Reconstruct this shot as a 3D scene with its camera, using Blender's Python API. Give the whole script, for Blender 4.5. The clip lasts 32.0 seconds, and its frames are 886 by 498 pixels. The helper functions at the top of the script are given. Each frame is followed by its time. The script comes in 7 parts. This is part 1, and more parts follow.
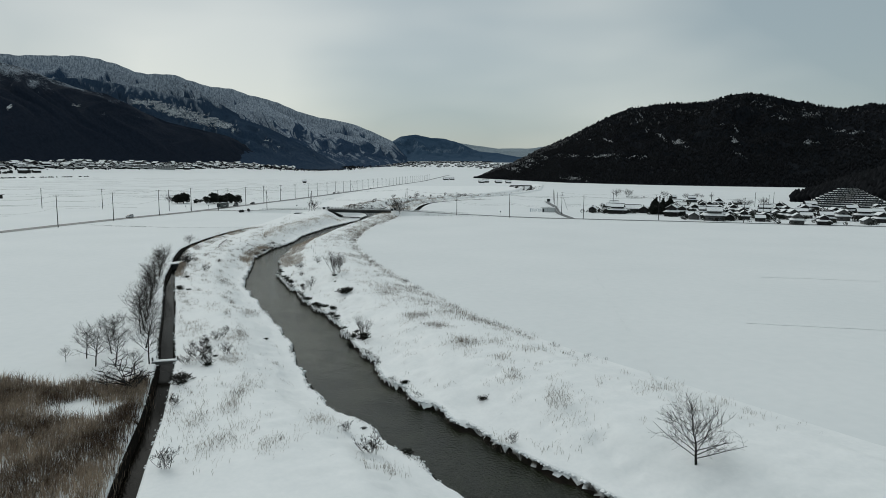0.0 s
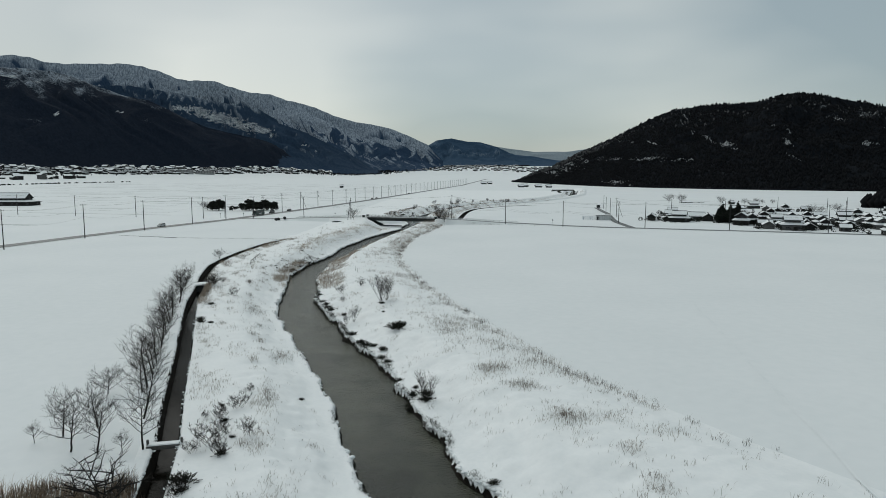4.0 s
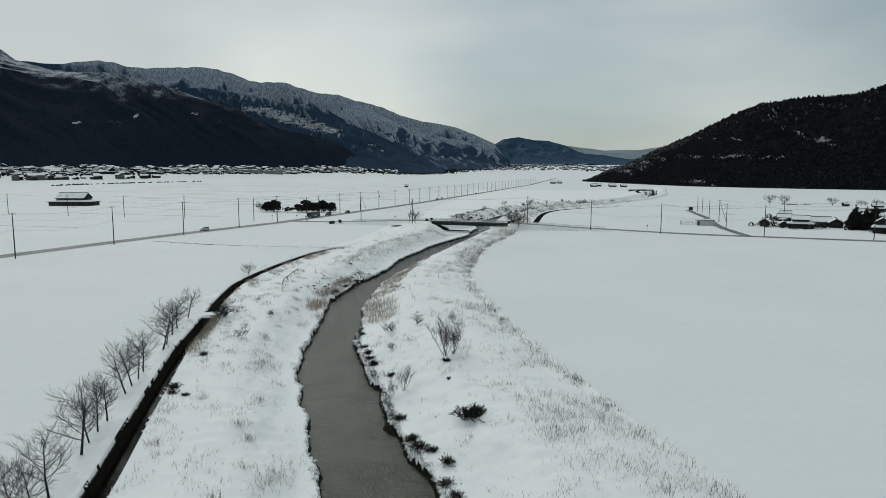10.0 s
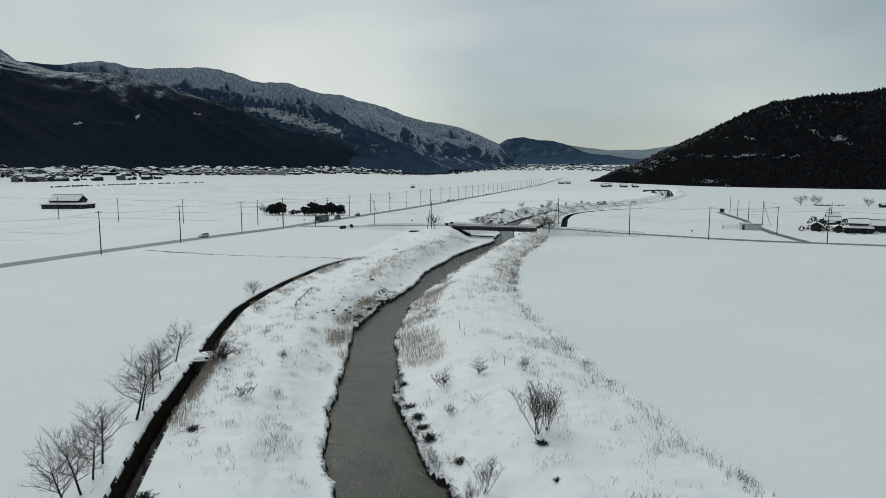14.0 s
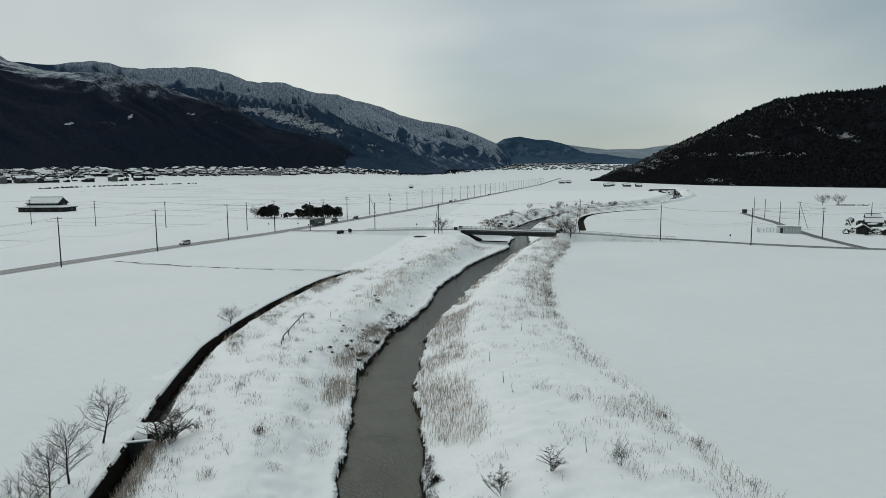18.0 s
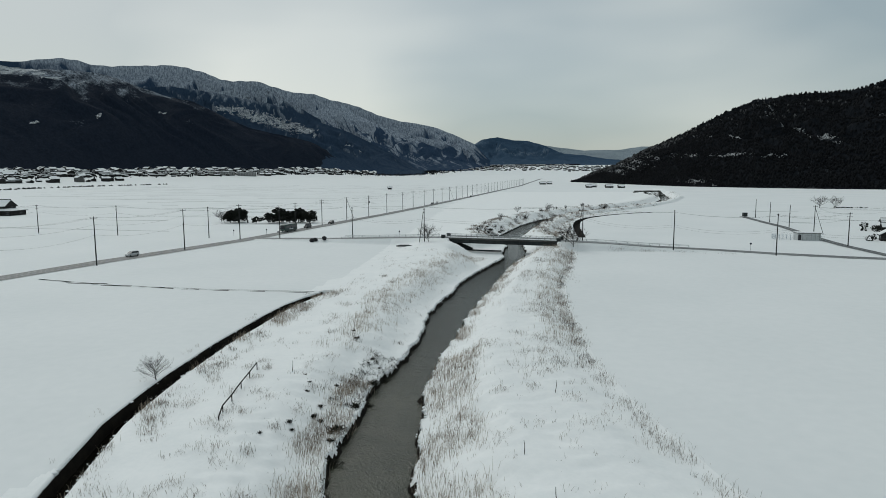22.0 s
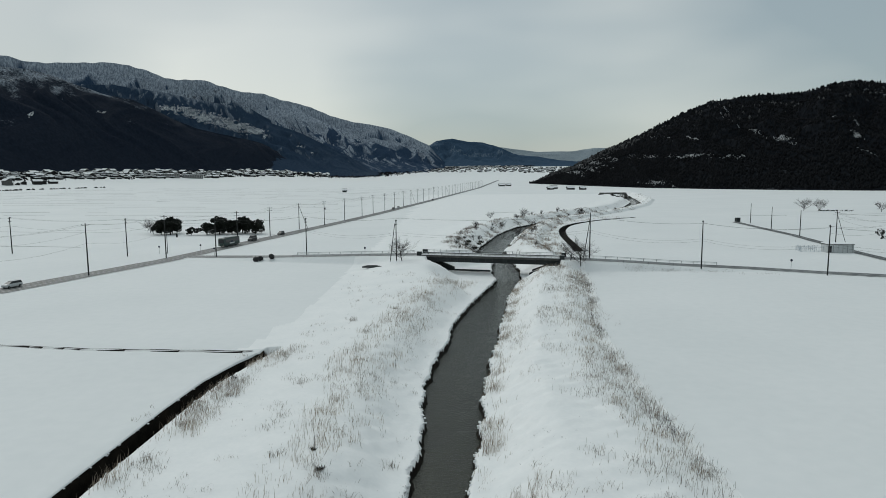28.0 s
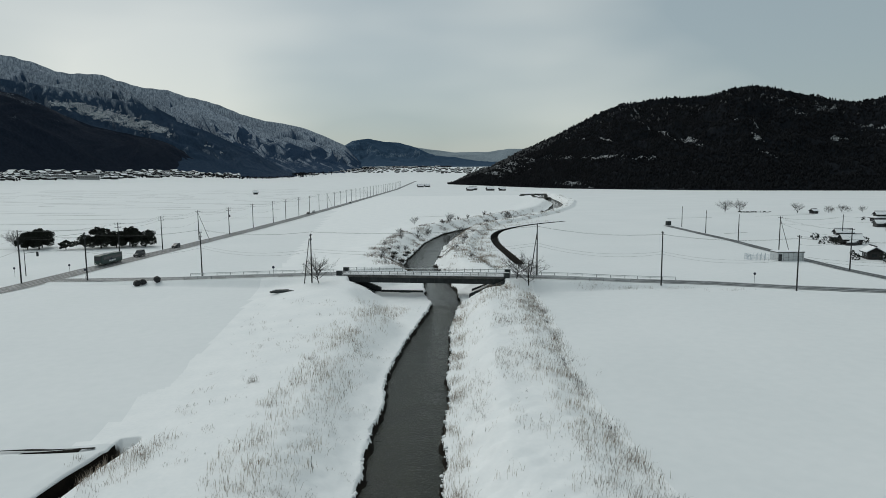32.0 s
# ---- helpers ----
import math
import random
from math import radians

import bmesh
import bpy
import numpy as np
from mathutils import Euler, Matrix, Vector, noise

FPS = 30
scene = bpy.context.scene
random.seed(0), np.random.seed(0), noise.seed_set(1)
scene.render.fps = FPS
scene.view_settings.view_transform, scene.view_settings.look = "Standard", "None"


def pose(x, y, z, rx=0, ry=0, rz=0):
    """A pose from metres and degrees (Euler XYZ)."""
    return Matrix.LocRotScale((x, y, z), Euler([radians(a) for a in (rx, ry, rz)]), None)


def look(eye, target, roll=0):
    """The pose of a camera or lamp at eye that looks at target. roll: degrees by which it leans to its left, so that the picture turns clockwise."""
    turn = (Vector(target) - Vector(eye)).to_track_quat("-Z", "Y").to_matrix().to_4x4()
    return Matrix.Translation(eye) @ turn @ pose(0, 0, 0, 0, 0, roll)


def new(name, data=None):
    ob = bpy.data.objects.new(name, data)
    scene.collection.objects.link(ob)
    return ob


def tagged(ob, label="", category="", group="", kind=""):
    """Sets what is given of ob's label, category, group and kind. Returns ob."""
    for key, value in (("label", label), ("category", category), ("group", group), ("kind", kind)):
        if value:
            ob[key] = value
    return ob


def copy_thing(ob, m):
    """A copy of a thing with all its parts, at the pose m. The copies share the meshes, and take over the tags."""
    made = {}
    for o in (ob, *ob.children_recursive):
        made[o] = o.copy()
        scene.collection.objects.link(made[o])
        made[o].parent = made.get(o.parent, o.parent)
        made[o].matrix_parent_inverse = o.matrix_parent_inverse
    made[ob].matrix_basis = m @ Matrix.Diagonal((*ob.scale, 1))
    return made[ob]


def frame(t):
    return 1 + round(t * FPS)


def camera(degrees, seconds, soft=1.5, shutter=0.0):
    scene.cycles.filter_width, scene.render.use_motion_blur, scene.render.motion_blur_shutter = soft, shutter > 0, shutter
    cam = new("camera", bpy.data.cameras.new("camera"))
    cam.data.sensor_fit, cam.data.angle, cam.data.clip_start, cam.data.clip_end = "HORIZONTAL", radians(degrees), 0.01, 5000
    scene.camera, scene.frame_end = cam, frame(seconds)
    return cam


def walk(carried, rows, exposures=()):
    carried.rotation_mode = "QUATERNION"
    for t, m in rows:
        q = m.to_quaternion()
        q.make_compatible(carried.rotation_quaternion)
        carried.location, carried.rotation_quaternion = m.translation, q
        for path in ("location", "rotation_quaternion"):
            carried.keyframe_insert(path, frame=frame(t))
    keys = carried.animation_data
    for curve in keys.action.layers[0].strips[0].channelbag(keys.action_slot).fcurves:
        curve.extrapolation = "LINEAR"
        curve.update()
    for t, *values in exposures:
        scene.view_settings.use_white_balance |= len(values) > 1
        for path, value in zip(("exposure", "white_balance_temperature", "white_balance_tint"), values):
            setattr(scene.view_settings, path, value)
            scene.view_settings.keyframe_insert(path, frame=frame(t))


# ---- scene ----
cam = camera(69.6, 32.0, soft=0.8)
PATH = [
    (0, (-0.560, 4.991, 24.982), (-0.487, 6.974, 24.735), 0.39),
    (0.5, (-1.101, 7.697, 25.133), (-1.043, 9.681, 24.887), 0.36),
    (1, (-1.680, 10.462, 25.294), (-1.637, 12.447, 25.050), 0.34),
    (1.5, (-2.321, 13.318, 25.452), (-2.294, 15.303, 25.210), 0.33),
    (2, (-3.053, 16.236, 25.595), (-3.037, 18.222, 25.353), 0.28),
    (2.5, (-3.849, 19.231, 25.700), (-3.840, 21.216, 25.460), 0.24),
    (3, (-4.654, 22.358, 25.755), (-4.655, 24.343, 25.517), 0.24),
    (3.5, (-5.421, 25.608, 25.784), (-5.438, 27.594, 25.547), 0.21),
    (5.5, (-7.377, 39.141, 25.566), (-7.484, 41.124, 25.332), 0.13),
    (6, (-7.691, 42.598, 25.514), (-7.825, 44.580, 25.280), 0.13),
    (6.5, (-8.004, 46.064, 25.451), (-8.165, 48.044, 25.217), 0.13),
    (7, (-8.302, 49.531, 25.381), (-8.486, 51.509, 25.146), 0.13),
    (7.5, (-8.622, 52.978, 25.313), (-8.825, 54.954, 25.079), 0.10),
    (8, (-8.941, 56.408, 25.241), (-9.160, 58.382, 25.006), 0.08),
    (8.5, (-9.276, 59.811, 25.165), (-9.508, 61.784, 24.930), 0.07),
    (9, (-9.689, 63.204, 25.101), (-9.927, 65.176, 24.866), 0.05),
    (9.5, (-10.184, 66.596, 25.052), (-10.422, 68.567, 24.815), 0.03),
    (10, (-10.836, 69.925, 25.000), (-11.075, 71.896, 24.762), 0.06),
    (10.5, (-11.748, 73.167, 24.953), (-11.989, 75.138, 24.714), 0.10),
    (11, (-12.926, 76.326, 24.939), (-13.168, 78.297, 24.701), 0.10),
    (11.5, (-14.313, 79.397, 24.949), (-14.556, 81.367, 24.710), 0.09),
    (12, (-15.857, 82.360, 24.946), (-16.101, 84.330, 24.707), 0.07),
    (12.5, (-17.481, 85.261, 24.924), (-17.726, 87.232, 24.685), 0.05),
    (13, (-19.080, 88.229, 24.913), (-19.326, 90.199, 24.676), 0.01),
    (13.5, (-20.605, 91.278, 24.918), (-20.851, 93.249, 24.681), -0.04),
    (14, (-22.007, 94.345, 24.914), (-22.254, 96.316, 24.677), -0.08),
    (14.5, (-23.290, 97.399, 24.899), (-23.538, 99.370, 24.664), -0.14),
    (16.5, (-27.675, 110.264, 24.488), (-27.923, 112.235, 24.252), -0.21),
    (17, (-28.504, 113.449, 24.479), (-28.752, 115.420, 24.242), -0.23),
    (17.5, (-29.221, 116.657, 24.476), (-29.467, 118.628, 24.239), -0.25),
    (18, (-29.859, 119.905, 24.496), (-30.095, 121.877, 24.259), -0.29),
    (18.5, (-30.502, 123.137, 24.522), (-30.723, 125.110, 24.285), -0.30),
    (19, (-31.165, 126.360, 24.567), (-31.370, 128.336, 24.330), -0.31),
    (19.5, (-31.859, 129.646, 24.615), (-32.053, 131.623, 24.379), -0.32),
    (20, (-32.596, 132.950, 24.630), (-32.786, 134.927, 24.394), -0.30),
    (20.5, (-33.331, 136.233, 24.602), (-33.516, 138.210, 24.367), -0.28),
    (21, (-34.113, 139.532, 24.571), (-34.291, 141.511, 24.336), -0.25),
    (21.5, (-34.995, 142.857, 24.578), (-35.166, 144.836, 24.342), -0.23),
    (22, (-35.869, 146.189, 24.599), (-36.036, 148.168, 24.364), -0.23),
    (22.5, (-36.721, 149.524, 24.610), (-36.885, 151.503, 24.375), -0.24),
    (23, (-37.611, 152.853, 24.602), (-37.772, 154.833, 24.367), -0.23),
    (23.5, (-38.514, 156.176, 24.594), (-38.673, 158.156, 24.359), -0.22),
    (24, (-39.436, 159.499, 24.602), (-39.593, 161.479, 24.367), -0.22),
    (24.5, (-40.359, 162.846, 24.590), (-40.515, 164.826, 24.356), -0.22),
    (25, (-41.241, 166.203, 24.553), (-41.394, 168.183, 24.320), -0.22),
    (25.5, (-42.100, 169.532, 24.513), (-42.246, 171.513, 24.281), -0.23),
    (27.5, (-44.850, 182.909, 24.913), (-44.903, 184.895, 24.682), -0.33),
    (28, (-45.335, 186.248, 25.088), (-45.359, 188.234, 24.857), -0.36),
    (28.5, (-45.737, 189.623, 25.244), (-45.728, 191.609, 25.013), -0.38),
    (29, (-46.067, 192.997, 25.389), (-46.023, 194.984, 25.157), -0.39),
    (29.5, (-46.358, 196.312, 25.529), (-46.277, 198.297, 25.298), -0.41),
    (30, (-46.594, 199.618, 25.648), (-46.476, 201.601, 25.417), -0.42),
    (30.5, (-46.811, 202.903, 25.764), (-46.658, 204.884, 25.532), -0.42),
    (31, (-47.003, 206.107, 25.904), (-46.820, 208.085, 25.671), -0.42),
    (31.5, (-47.136, 209.298, 26.064), (-46.928, 211.273, 25.832), -0.42),
    (32, (-47.236, 212.524, 26.221), (-47.003, 214.497, 25.989), -0.42),
]
walk(cam, [(t, look(eye, target, roll)) for t, eye, target, roll in PATH])

# ---- light ----
world = bpy.data.worlds.new("overcast")
scene.world = world
world.use_nodes = True
wt = world.node_tree
wt.nodes.clear()
w_out = wt.nodes.new("ShaderNodeOutputWorld")
w_bg = wt.nodes.new("ShaderNodeBackground")
w_sky = wt.nodes.new("ShaderNodeTexSky")
w_sky.sky_type, w_sky.sun_disc = "NISHITA", False
w_sky.sun_elevation, w_sky.sun_rotation = radians(32), radians(-38)
w_co = wt.nodes.new("ShaderNodeTexCoord")
w_map = wt.nodes.new("ShaderNodeMapping")
w_map.inputs["Scale"].default_value = (1.0, 1.0, 3.2)
w_n = wt.nodes.new("ShaderNodeTexNoise")
w_n.inputs["Scale"].default_value, w_n.inputs["Detail"].default_value = 2.1, 3.0
w_n.inputs["Roughness"].default_value = 0.42
w_r = wt.nodes.new("ShaderNodeValToRGB")
w_r.color_ramp.elements[0].position, w_r.color_ramp.elements[0].color = 0.30, (0.365, 0.445, 0.458, 1)
w_r.color_ramp.elements[1].position, w_r.color_ramp.elements[1].color = 0.72, (0.655, 0.700, 0.660, 1)
w_sep = wt.nodes.new("ShaderNodeSeparateXYZ")
w_side = wt.nodes.new("ShaderNodeMapRange")
w_side.inputs["From Min"].default_value, w_side.inputs["From Max"].default_value = -1.0, 1.0
w_band = wt.nodes.new("ShaderNodeValToRGB")
w_band.color_ramp.interpolation = "EASE"
for at, v in ((0.18, 0.0), (0.35, 0.78), (0.49, 0.30), (0.63, 0.54), (0.80, 0.12)):
    e = w_band.color_ramp.elements.new(at)
    e.color = (v, v, v, 1)
for k in (-1, 0):
    w_band.color_ramp.elements[k].color = (0.45, 0.45, 0.45, 1)
w_both = wt.nodes.new("ShaderNodeMath")
w_add = wt.nodes.new("ShaderNodeMath")
w_mul = wt.nodes.new("ShaderNodeMix")
w_mul.data_type, w_mul.blend_type = "RGBA", "ADD"
w_mul.inputs[0].default_value = 0.03
wt.links.new(w_co.outputs["Generated"], w_map.inputs["Vector"])
wt.links.new(w_co.outputs["Generated"], w_sep.inputs[0])
wt.links.new(w_sep.outputs["X"], w_side.inputs["Value"])
wt.links.new(w_map.outputs["Vector"], w_n.inputs["Vector"])
wt.links.new(w_n.outputs["Fac"], w_add.inputs[0])
wt.links.new(w_side.outputs[0], w_band.inputs["Fac"])
w_both.operation = "MULTIPLY_ADD"
w_both.inputs[1].default_value, w_both.inputs[2].default_value = 0.62, -0.30
wt.links.new(w_band.outputs["Color"], w_both.inputs[0])
wt.links.new(w_both.outputs[0], w_add.inputs[1])
wt.links.new(w_add.outputs[0], w_r.inputs["Fac"])
wt.links.new(w_r.outputs["Color"], w_mul.inputs[6])
wt.links.new(w_sky.outputs["Color"], w_mul.inputs[7])
wt.links.new(w_mul.outputs[2], w_bg.inputs["Color"])
w_bg.inputs["Strength"].default_value = 0.70
wt.links.new(w_bg.outputs["Background"], w_out.inputs["Surface"])

sun_data = bpy.data.lights.new("sun", "SUN")
sun_data.energy, sun_data.angle, sun_data.color = 1.05, radians(50), (0.95, 0.97, 0.93)
sun = new("sun", sun_data)
sun.matrix_world = look((-60, 80, 90), (0, 0, 0))


# ---- materials ----
def mat(name, dark, light, scale=1.0, rough=0.8, bump=0.3, bump_scale=None, fine=None, metal=0.0, vary=0.0, island=0.0, stretch=None, lo=0.35, hi=0.65, spec=0.3):
    """A surface of two tones at two scales with relief; vary: tone per object; sizes in metres by object place."""
    m = bpy.data.materials.new(name)
    m.use_nodes = True
    nt = m.node_tree
    b = nt.nodes["Principled BSDF"]
    b.inputs["Roughness"].default_value, b.inputs["Metallic"].default_value = rough, metal
    b.inputs["Specular IOR Level"].default_value = spec
    co = nt.nodes.new("ShaderNodeTexCoord")
    mp = nt.nodes.new("ShaderNodeMapping")
    mp.inputs["Scale"].default_value = stretch or (1, 1, 1)
    nt.links.new(co.outputs["Object"], mp.inputs["Vector"])
    n1 = nt.nodes.new("ShaderNodeTexNoise")
    n1.inputs["Scale"].default_value, n1.inputs["Detail"].default_value = scale, 6
    n2 = nt.nodes.new("ShaderNodeTexNoise")
    n2.inputs["Scale"].default_value, n2.inputs["Detail"].default_value = fine or scale * 9, 4
    nt.links.new(mp.outputs["Vector"], n1.inputs["Vector"])
    nt.links.new(mp.outputs["Vector"], n2.inputs["Vector"])
    mix = nt.nodes.new("ShaderNodeMath")
    mix.operation = "MULTIPLY_ADD"
    mix.inputs[1].default_value = 0.4
    nt.links.new(n2.outputs["Fac"], mix.inputs[0])
    sc = nt.nodes.new("ShaderNodeMath")
    sc.operation = "MULTIPLY"
    sc.inputs[1].default_value = 0.6
    nt.links.new(n1.outputs["Fac"], sc.inputs[0])
    nt.links.new(sc.outputs[0], mix.inputs[2])
    rp = nt.nodes.new("ShaderNodeValToRGB")
    rp.color_ramp.elements[0].position, rp.color_ramp.elements[0].color = lo, (*dark, 1)
    rp.color_ramp.elements[1].position, rp.color_ramp.elements[1].color = hi, (*light, 1)
    nt.links.new(mix.outputs[0], rp.inputs["Fac"])
    last = rp.outputs["Color"]
    if vary or island:
        info = nt.nodes.new("ShaderNodeNewGeometry" if island else "ShaderNodeObjectInfo")
        vary = vary or island
        hs = nt.nodes.new("ShaderNodeHueSaturation")
        mr = nt.nodes.new("ShaderNodeMapRange")
        mr.inputs["To Min"].default_value, mr.inputs["To Max"].default_value = 1 - vary, 1 + vary
        nt.links.new(info.outputs["Random Per Island" if island else "Random"], mr.inputs["Value"])
        nt.links.new(mr.outputs[0], hs.inputs["Value"])
        nt.links.new(last, hs.inputs["Color"])
        last = hs.outputs["Color"]
    nt.links.new(last, b.inputs["Base Color"])
    if bump:
        bp = nt.nodes.new("ShaderNodeBump")
        bp.inputs["Strength"].default_value, bp.inputs["Distance"].default_value = bump, bump_scale or 0.05
        nt.links.new(mix.outputs[0], bp.inputs["Height"])
        nt.links.new(bp.outputs["Normal"], b.inputs["Normal"])
    return m


def slope_mat(name, flat_mat_colors, steep_colors, lo, hi, scale, bump=0.3, dist=0.1, rough=0.7):
    """Snow where the ground lies flat, bare soil where it is steep."""
    m = mat(name, *flat_mat_colors, scale=scale, rough=rough, bump=bump, bump_scale=dist)
    nt = m.node_tree
    b = nt.nodes["Principled BSDF"]
    base = b.inputs["Base Color"].links[0].from_socket
    geo = nt.nodes.new("ShaderNodeNewGeometry")
    sep = nt.nodes.new("ShaderNodeSeparateXYZ")
    nt.links.new(geo.outputs["Normal"], sep.inputs[0])
    co = nt.nodes.new("ShaderNodeTexCoord")
    n = nt.nodes.new("ShaderNodeTexNoise")
    n.inputs["Scale"].default_value, n.inputs["Detail"].default_value = 1.3, 5
    nt.links.new(co.outputs["Object"], n.inputs["Vector"])
    ad = nt.nodes.new("ShaderNodeMath")
    ad.operation, ad.inputs[1].default_value = "MULTIPLY_ADD", 0.3
    nt.links.new(n.outputs["Fac"], ad.inputs[0])
    nt.links.new(sep.outputs["Z"], ad.inputs[2])
    mr = nt.nodes.new("ShaderNodeMapRange")
    mr.inputs["From Min"].default_value, mr.inputs["From Max"].default_value = lo + 0.15, hi + 0.15
    nt.links.new(ad.outputs[0], mr.inputs["Value"])
    rp = nt.nodes.new("ShaderNodeValToRGB")
    rp.color_ramp.elements[0].position, rp.color_ramp.elements[0].color = 0.4, (*steep_colors[0], 1)
    rp.color_ramp.elements[1].position, rp.color_ramp.elements[1].color = 0.65, (*steep_colors[1], 1)
    nt.links.new(n.outputs["Fac"], rp.inputs["Fac"])
    mx = nt.nodes.new("ShaderNodeMix")
    mx.data_type = "RGBA"
    nt.links.new(mr.outputs[0], mx.inputs[0])
    nt.links.new(rp.outputs["Color"], mx.inputs[6])
    nt.links.new(base, mx.inputs[7])
    nt.links.new(mx.outputs[2], b.inputs["Base Color"])
    return m


SOIL = mat("wet_soil", (0.004, 0.0035, 0.003), (0.018, 0.014, 0.010), 0.9, 0.9, 0.6, 0.15, spec=0.1)
SNOW = mat("snow", (0.80, 0.82, 0.835), (0.89, 0.895, 0.895), 0.15, 0.75, 0.25, 0.06, fine=3.0)
GROUND = slope_mat("snow_ground", ((0.82, 0.836, 0.842), (0.90, 0.906, 0.906)), ((0.025, 0.022, 0.018), (0.10, 0.085, 0.06)), 0.36, 0.56, 0.22, 0.45, 0.12)
WATER = mat("river_water", (0.008, 0.010, 0.005), (0.017, 0.020, 0.010), 0.35, 0.05, 1.0, 0.30, fine=4.0, stretch=(1.0, 0.75, 1), spec=0.34)
WATER.node_tree.nodes["Principled BSDF"].inputs["IOR"].default_value = 1.33


def pale_reaches(m, dark, light, reaches):
    """Paler water by stretches along the valley: gravel bed near the surface, and sky shimmer painted in."""
    nt = m.node_tree
    b = nt.nodes["Principled BSDF"]
    deep = b.inputs["Base Color"].links[0].from_socket
    co = nt.nodes.new("ShaderNodeTexCoord")
    n = nt.nodes.new("ShaderNodeTexNoise")
    n.inputs["Scale"].default_value, n.inputs["Detail"].default_value = 0.16, 4
    sep = nt.nodes.new("ShaderNodeSeparateXYZ")
    nt.links.new(co.outputs["Object"], n.inputs["Vector"])
    nt.links.new(co.outputs["Object"], sep.inputs[0])
    wob = nt.nodes.new("ShaderNodeMath")
    wob.operation, wob.inputs[1].default_value = "MULTIPLY_ADD", 26.0
    nt.links.new(n.outputs["Fac"], wob.inputs[0])
    nt.links.new(sep.outputs["Y"], wob.inputs[2])
    last = deep
    for y0, y1, y2, y3 in reaches:
        rise, fall, both = nt.nodes.new("ShaderNodeMapRange"), nt.nodes.new("ShaderNodeMapRange"), nt.nodes.new("ShaderNodeMath")
        rise.inputs["From Min"].default_value, rise.inputs["From Max"].default_value = y0 + 13, y1 + 13
        fall.inputs["From Min"].default_value, fall.inputs["From Max"].default_value = y3 + 13, y2 + 13
        both.operation = "MULTIPLY"
        for e in (rise, fall):
            nt.links.new(wob.outputs[0], e.inputs["Value"])
        nt.links.new(rise.outputs[0], both.inputs[0])
        nt.links.new(fall.outputs[0], both.inputs[1])
        bed = nt.nodes.new("ShaderNodeValToRGB")
        bed.color_ramp.elements[0].position, bed.color_ramp.elements[0].color = 0.35, (*dark, 1)
        bed.color_ramp.elements[1].position, bed.color_ramp.elements[1].color = 0.65, (*light, 1)
        nt.links.new(n.outputs["Fac"], bed.inputs["Fac"])
        mx = nt.nodes.new("ShaderNodeMix")
        mx.data_type = "RGBA"
        nt.links.new(both.outputs[0], mx.inputs[0])
        nt.links.new(last, mx.inputs[6])
        nt.links.new(bed.outputs["Color"], mx.inputs[7])
        last = mx.outputs[2]
    nt.links.new(last, b.inputs["Base Color"])


pale_reaches(WATER, (0.036, 0.038, 0.026), (0.062, 0.064, 0.045), [(78, 100, 218, 250)])
FIELD = mat("field_snow", (0.76, 0.781, 0.788), (0.818, 0.832, 0.837), 0.03, 0.8, 0.06, 0.05, fine=0.6)
DITCHWATER = mat("ditch_water", (0.003, 0.003, 0.002), (0.008, 0.007, 0.005), 0.5, 0.12, 0.2, 0.02, fine=3, spec=0.012)
ASPHALT = mat("wet_asphalt", (0.030, 0.032, 0.034), (0.075, 0.078, 0.08), 0.5, 0.5, 0.15, 0.02, stretch=(1, 1, 1))
SLUSH = mat("road_slush", (0.13, 0.137, 0.14), (0.40, 0.415, 0.42), 0.8, 0.6, 0.4, 0.04)
CONCRETE = mat("concrete", (0.05, 0.05, 0.048), (0.14, 0.138, 0.13), 1.2, 0.85, 0.2, 0.02)
POLE = mat("pole_concrete", (0.016, 0.017, 0.018), (0.045, 0.046, 0.046), 0.8, 0.8, 0.1, 0.01)
STEEL = mat("girder_paint", (0.012, 0.016, 0.017), (0.035, 0.042, 0.043), 0.8, 0.55, 0.1, 0.01)
RAIL = mat("rail_paint", (0.11, 0.12, 0.12), (0.24, 0.25, 0.25), 1.5, 0.5, 0.1, 0.01)
BARK = mat("bark", (0.010, 0.009, 0.009), (0.032, 0.028, 0.025), 3.0, 0.9, 0.4, 0.02)
TWIG = mat("twigs", (0.016, 0.014, 0.013), (0.045, 0.038, 0.034), 2.0, 0.9, 0.0)
REED = mat("dry_reed", (0.20, 0.155, 0.12), (0.46, 0.385, 0.31), 0.35, 0.9, 0.0, fine=2.5)
BEDREED = mat("brown_reed", (0.065, 0.040, 0.026), (0.43, 0.345, 0.265), 0.16, 0.9, 0.0, fine=1.2, island=0.4, lo=0.42, hi=0.58)
STALK = mat("dry_stalks", (0.12, 0.10, 0.085), (0.33, 0.28, 0.235), 0.3, 0.9, 0.0, fine=2.0)
BRUSH = mat("evergreen_brush", (0.010, 0.012, 0.008), (0.035, 0.036, 0.024), 1.0, 0.8, 0.0)
CONIFER = mat("conifer_needles", (0.0095, 0.0102, 0.0118), (0.0150, 0.0160, 0.0180), 0.02, 0.9, 0.0, fine=0.15, island=0.2, spec=0.03)
PINE = mat("evergreen_leaves", (0.005, 0.007, 0.005), (0.016, 0.021, 0.014), 0.6, 0.8, 0.0)
WOOD = mat("dark_wood_wall", (0.009, 0.009, 0.0092), (0.030, 0.028, 0.027), 0.7, 0.8, 0.1, 0.01, vary=0.45, stretch=(1, 1, 0.3))
PLASTER = mat("plaster_wall", (0.055, 0.055, 0.055), (0.13, 0.13, 0.127), 0.6, 0.9, 0.1, 0.01, vary=0.3)
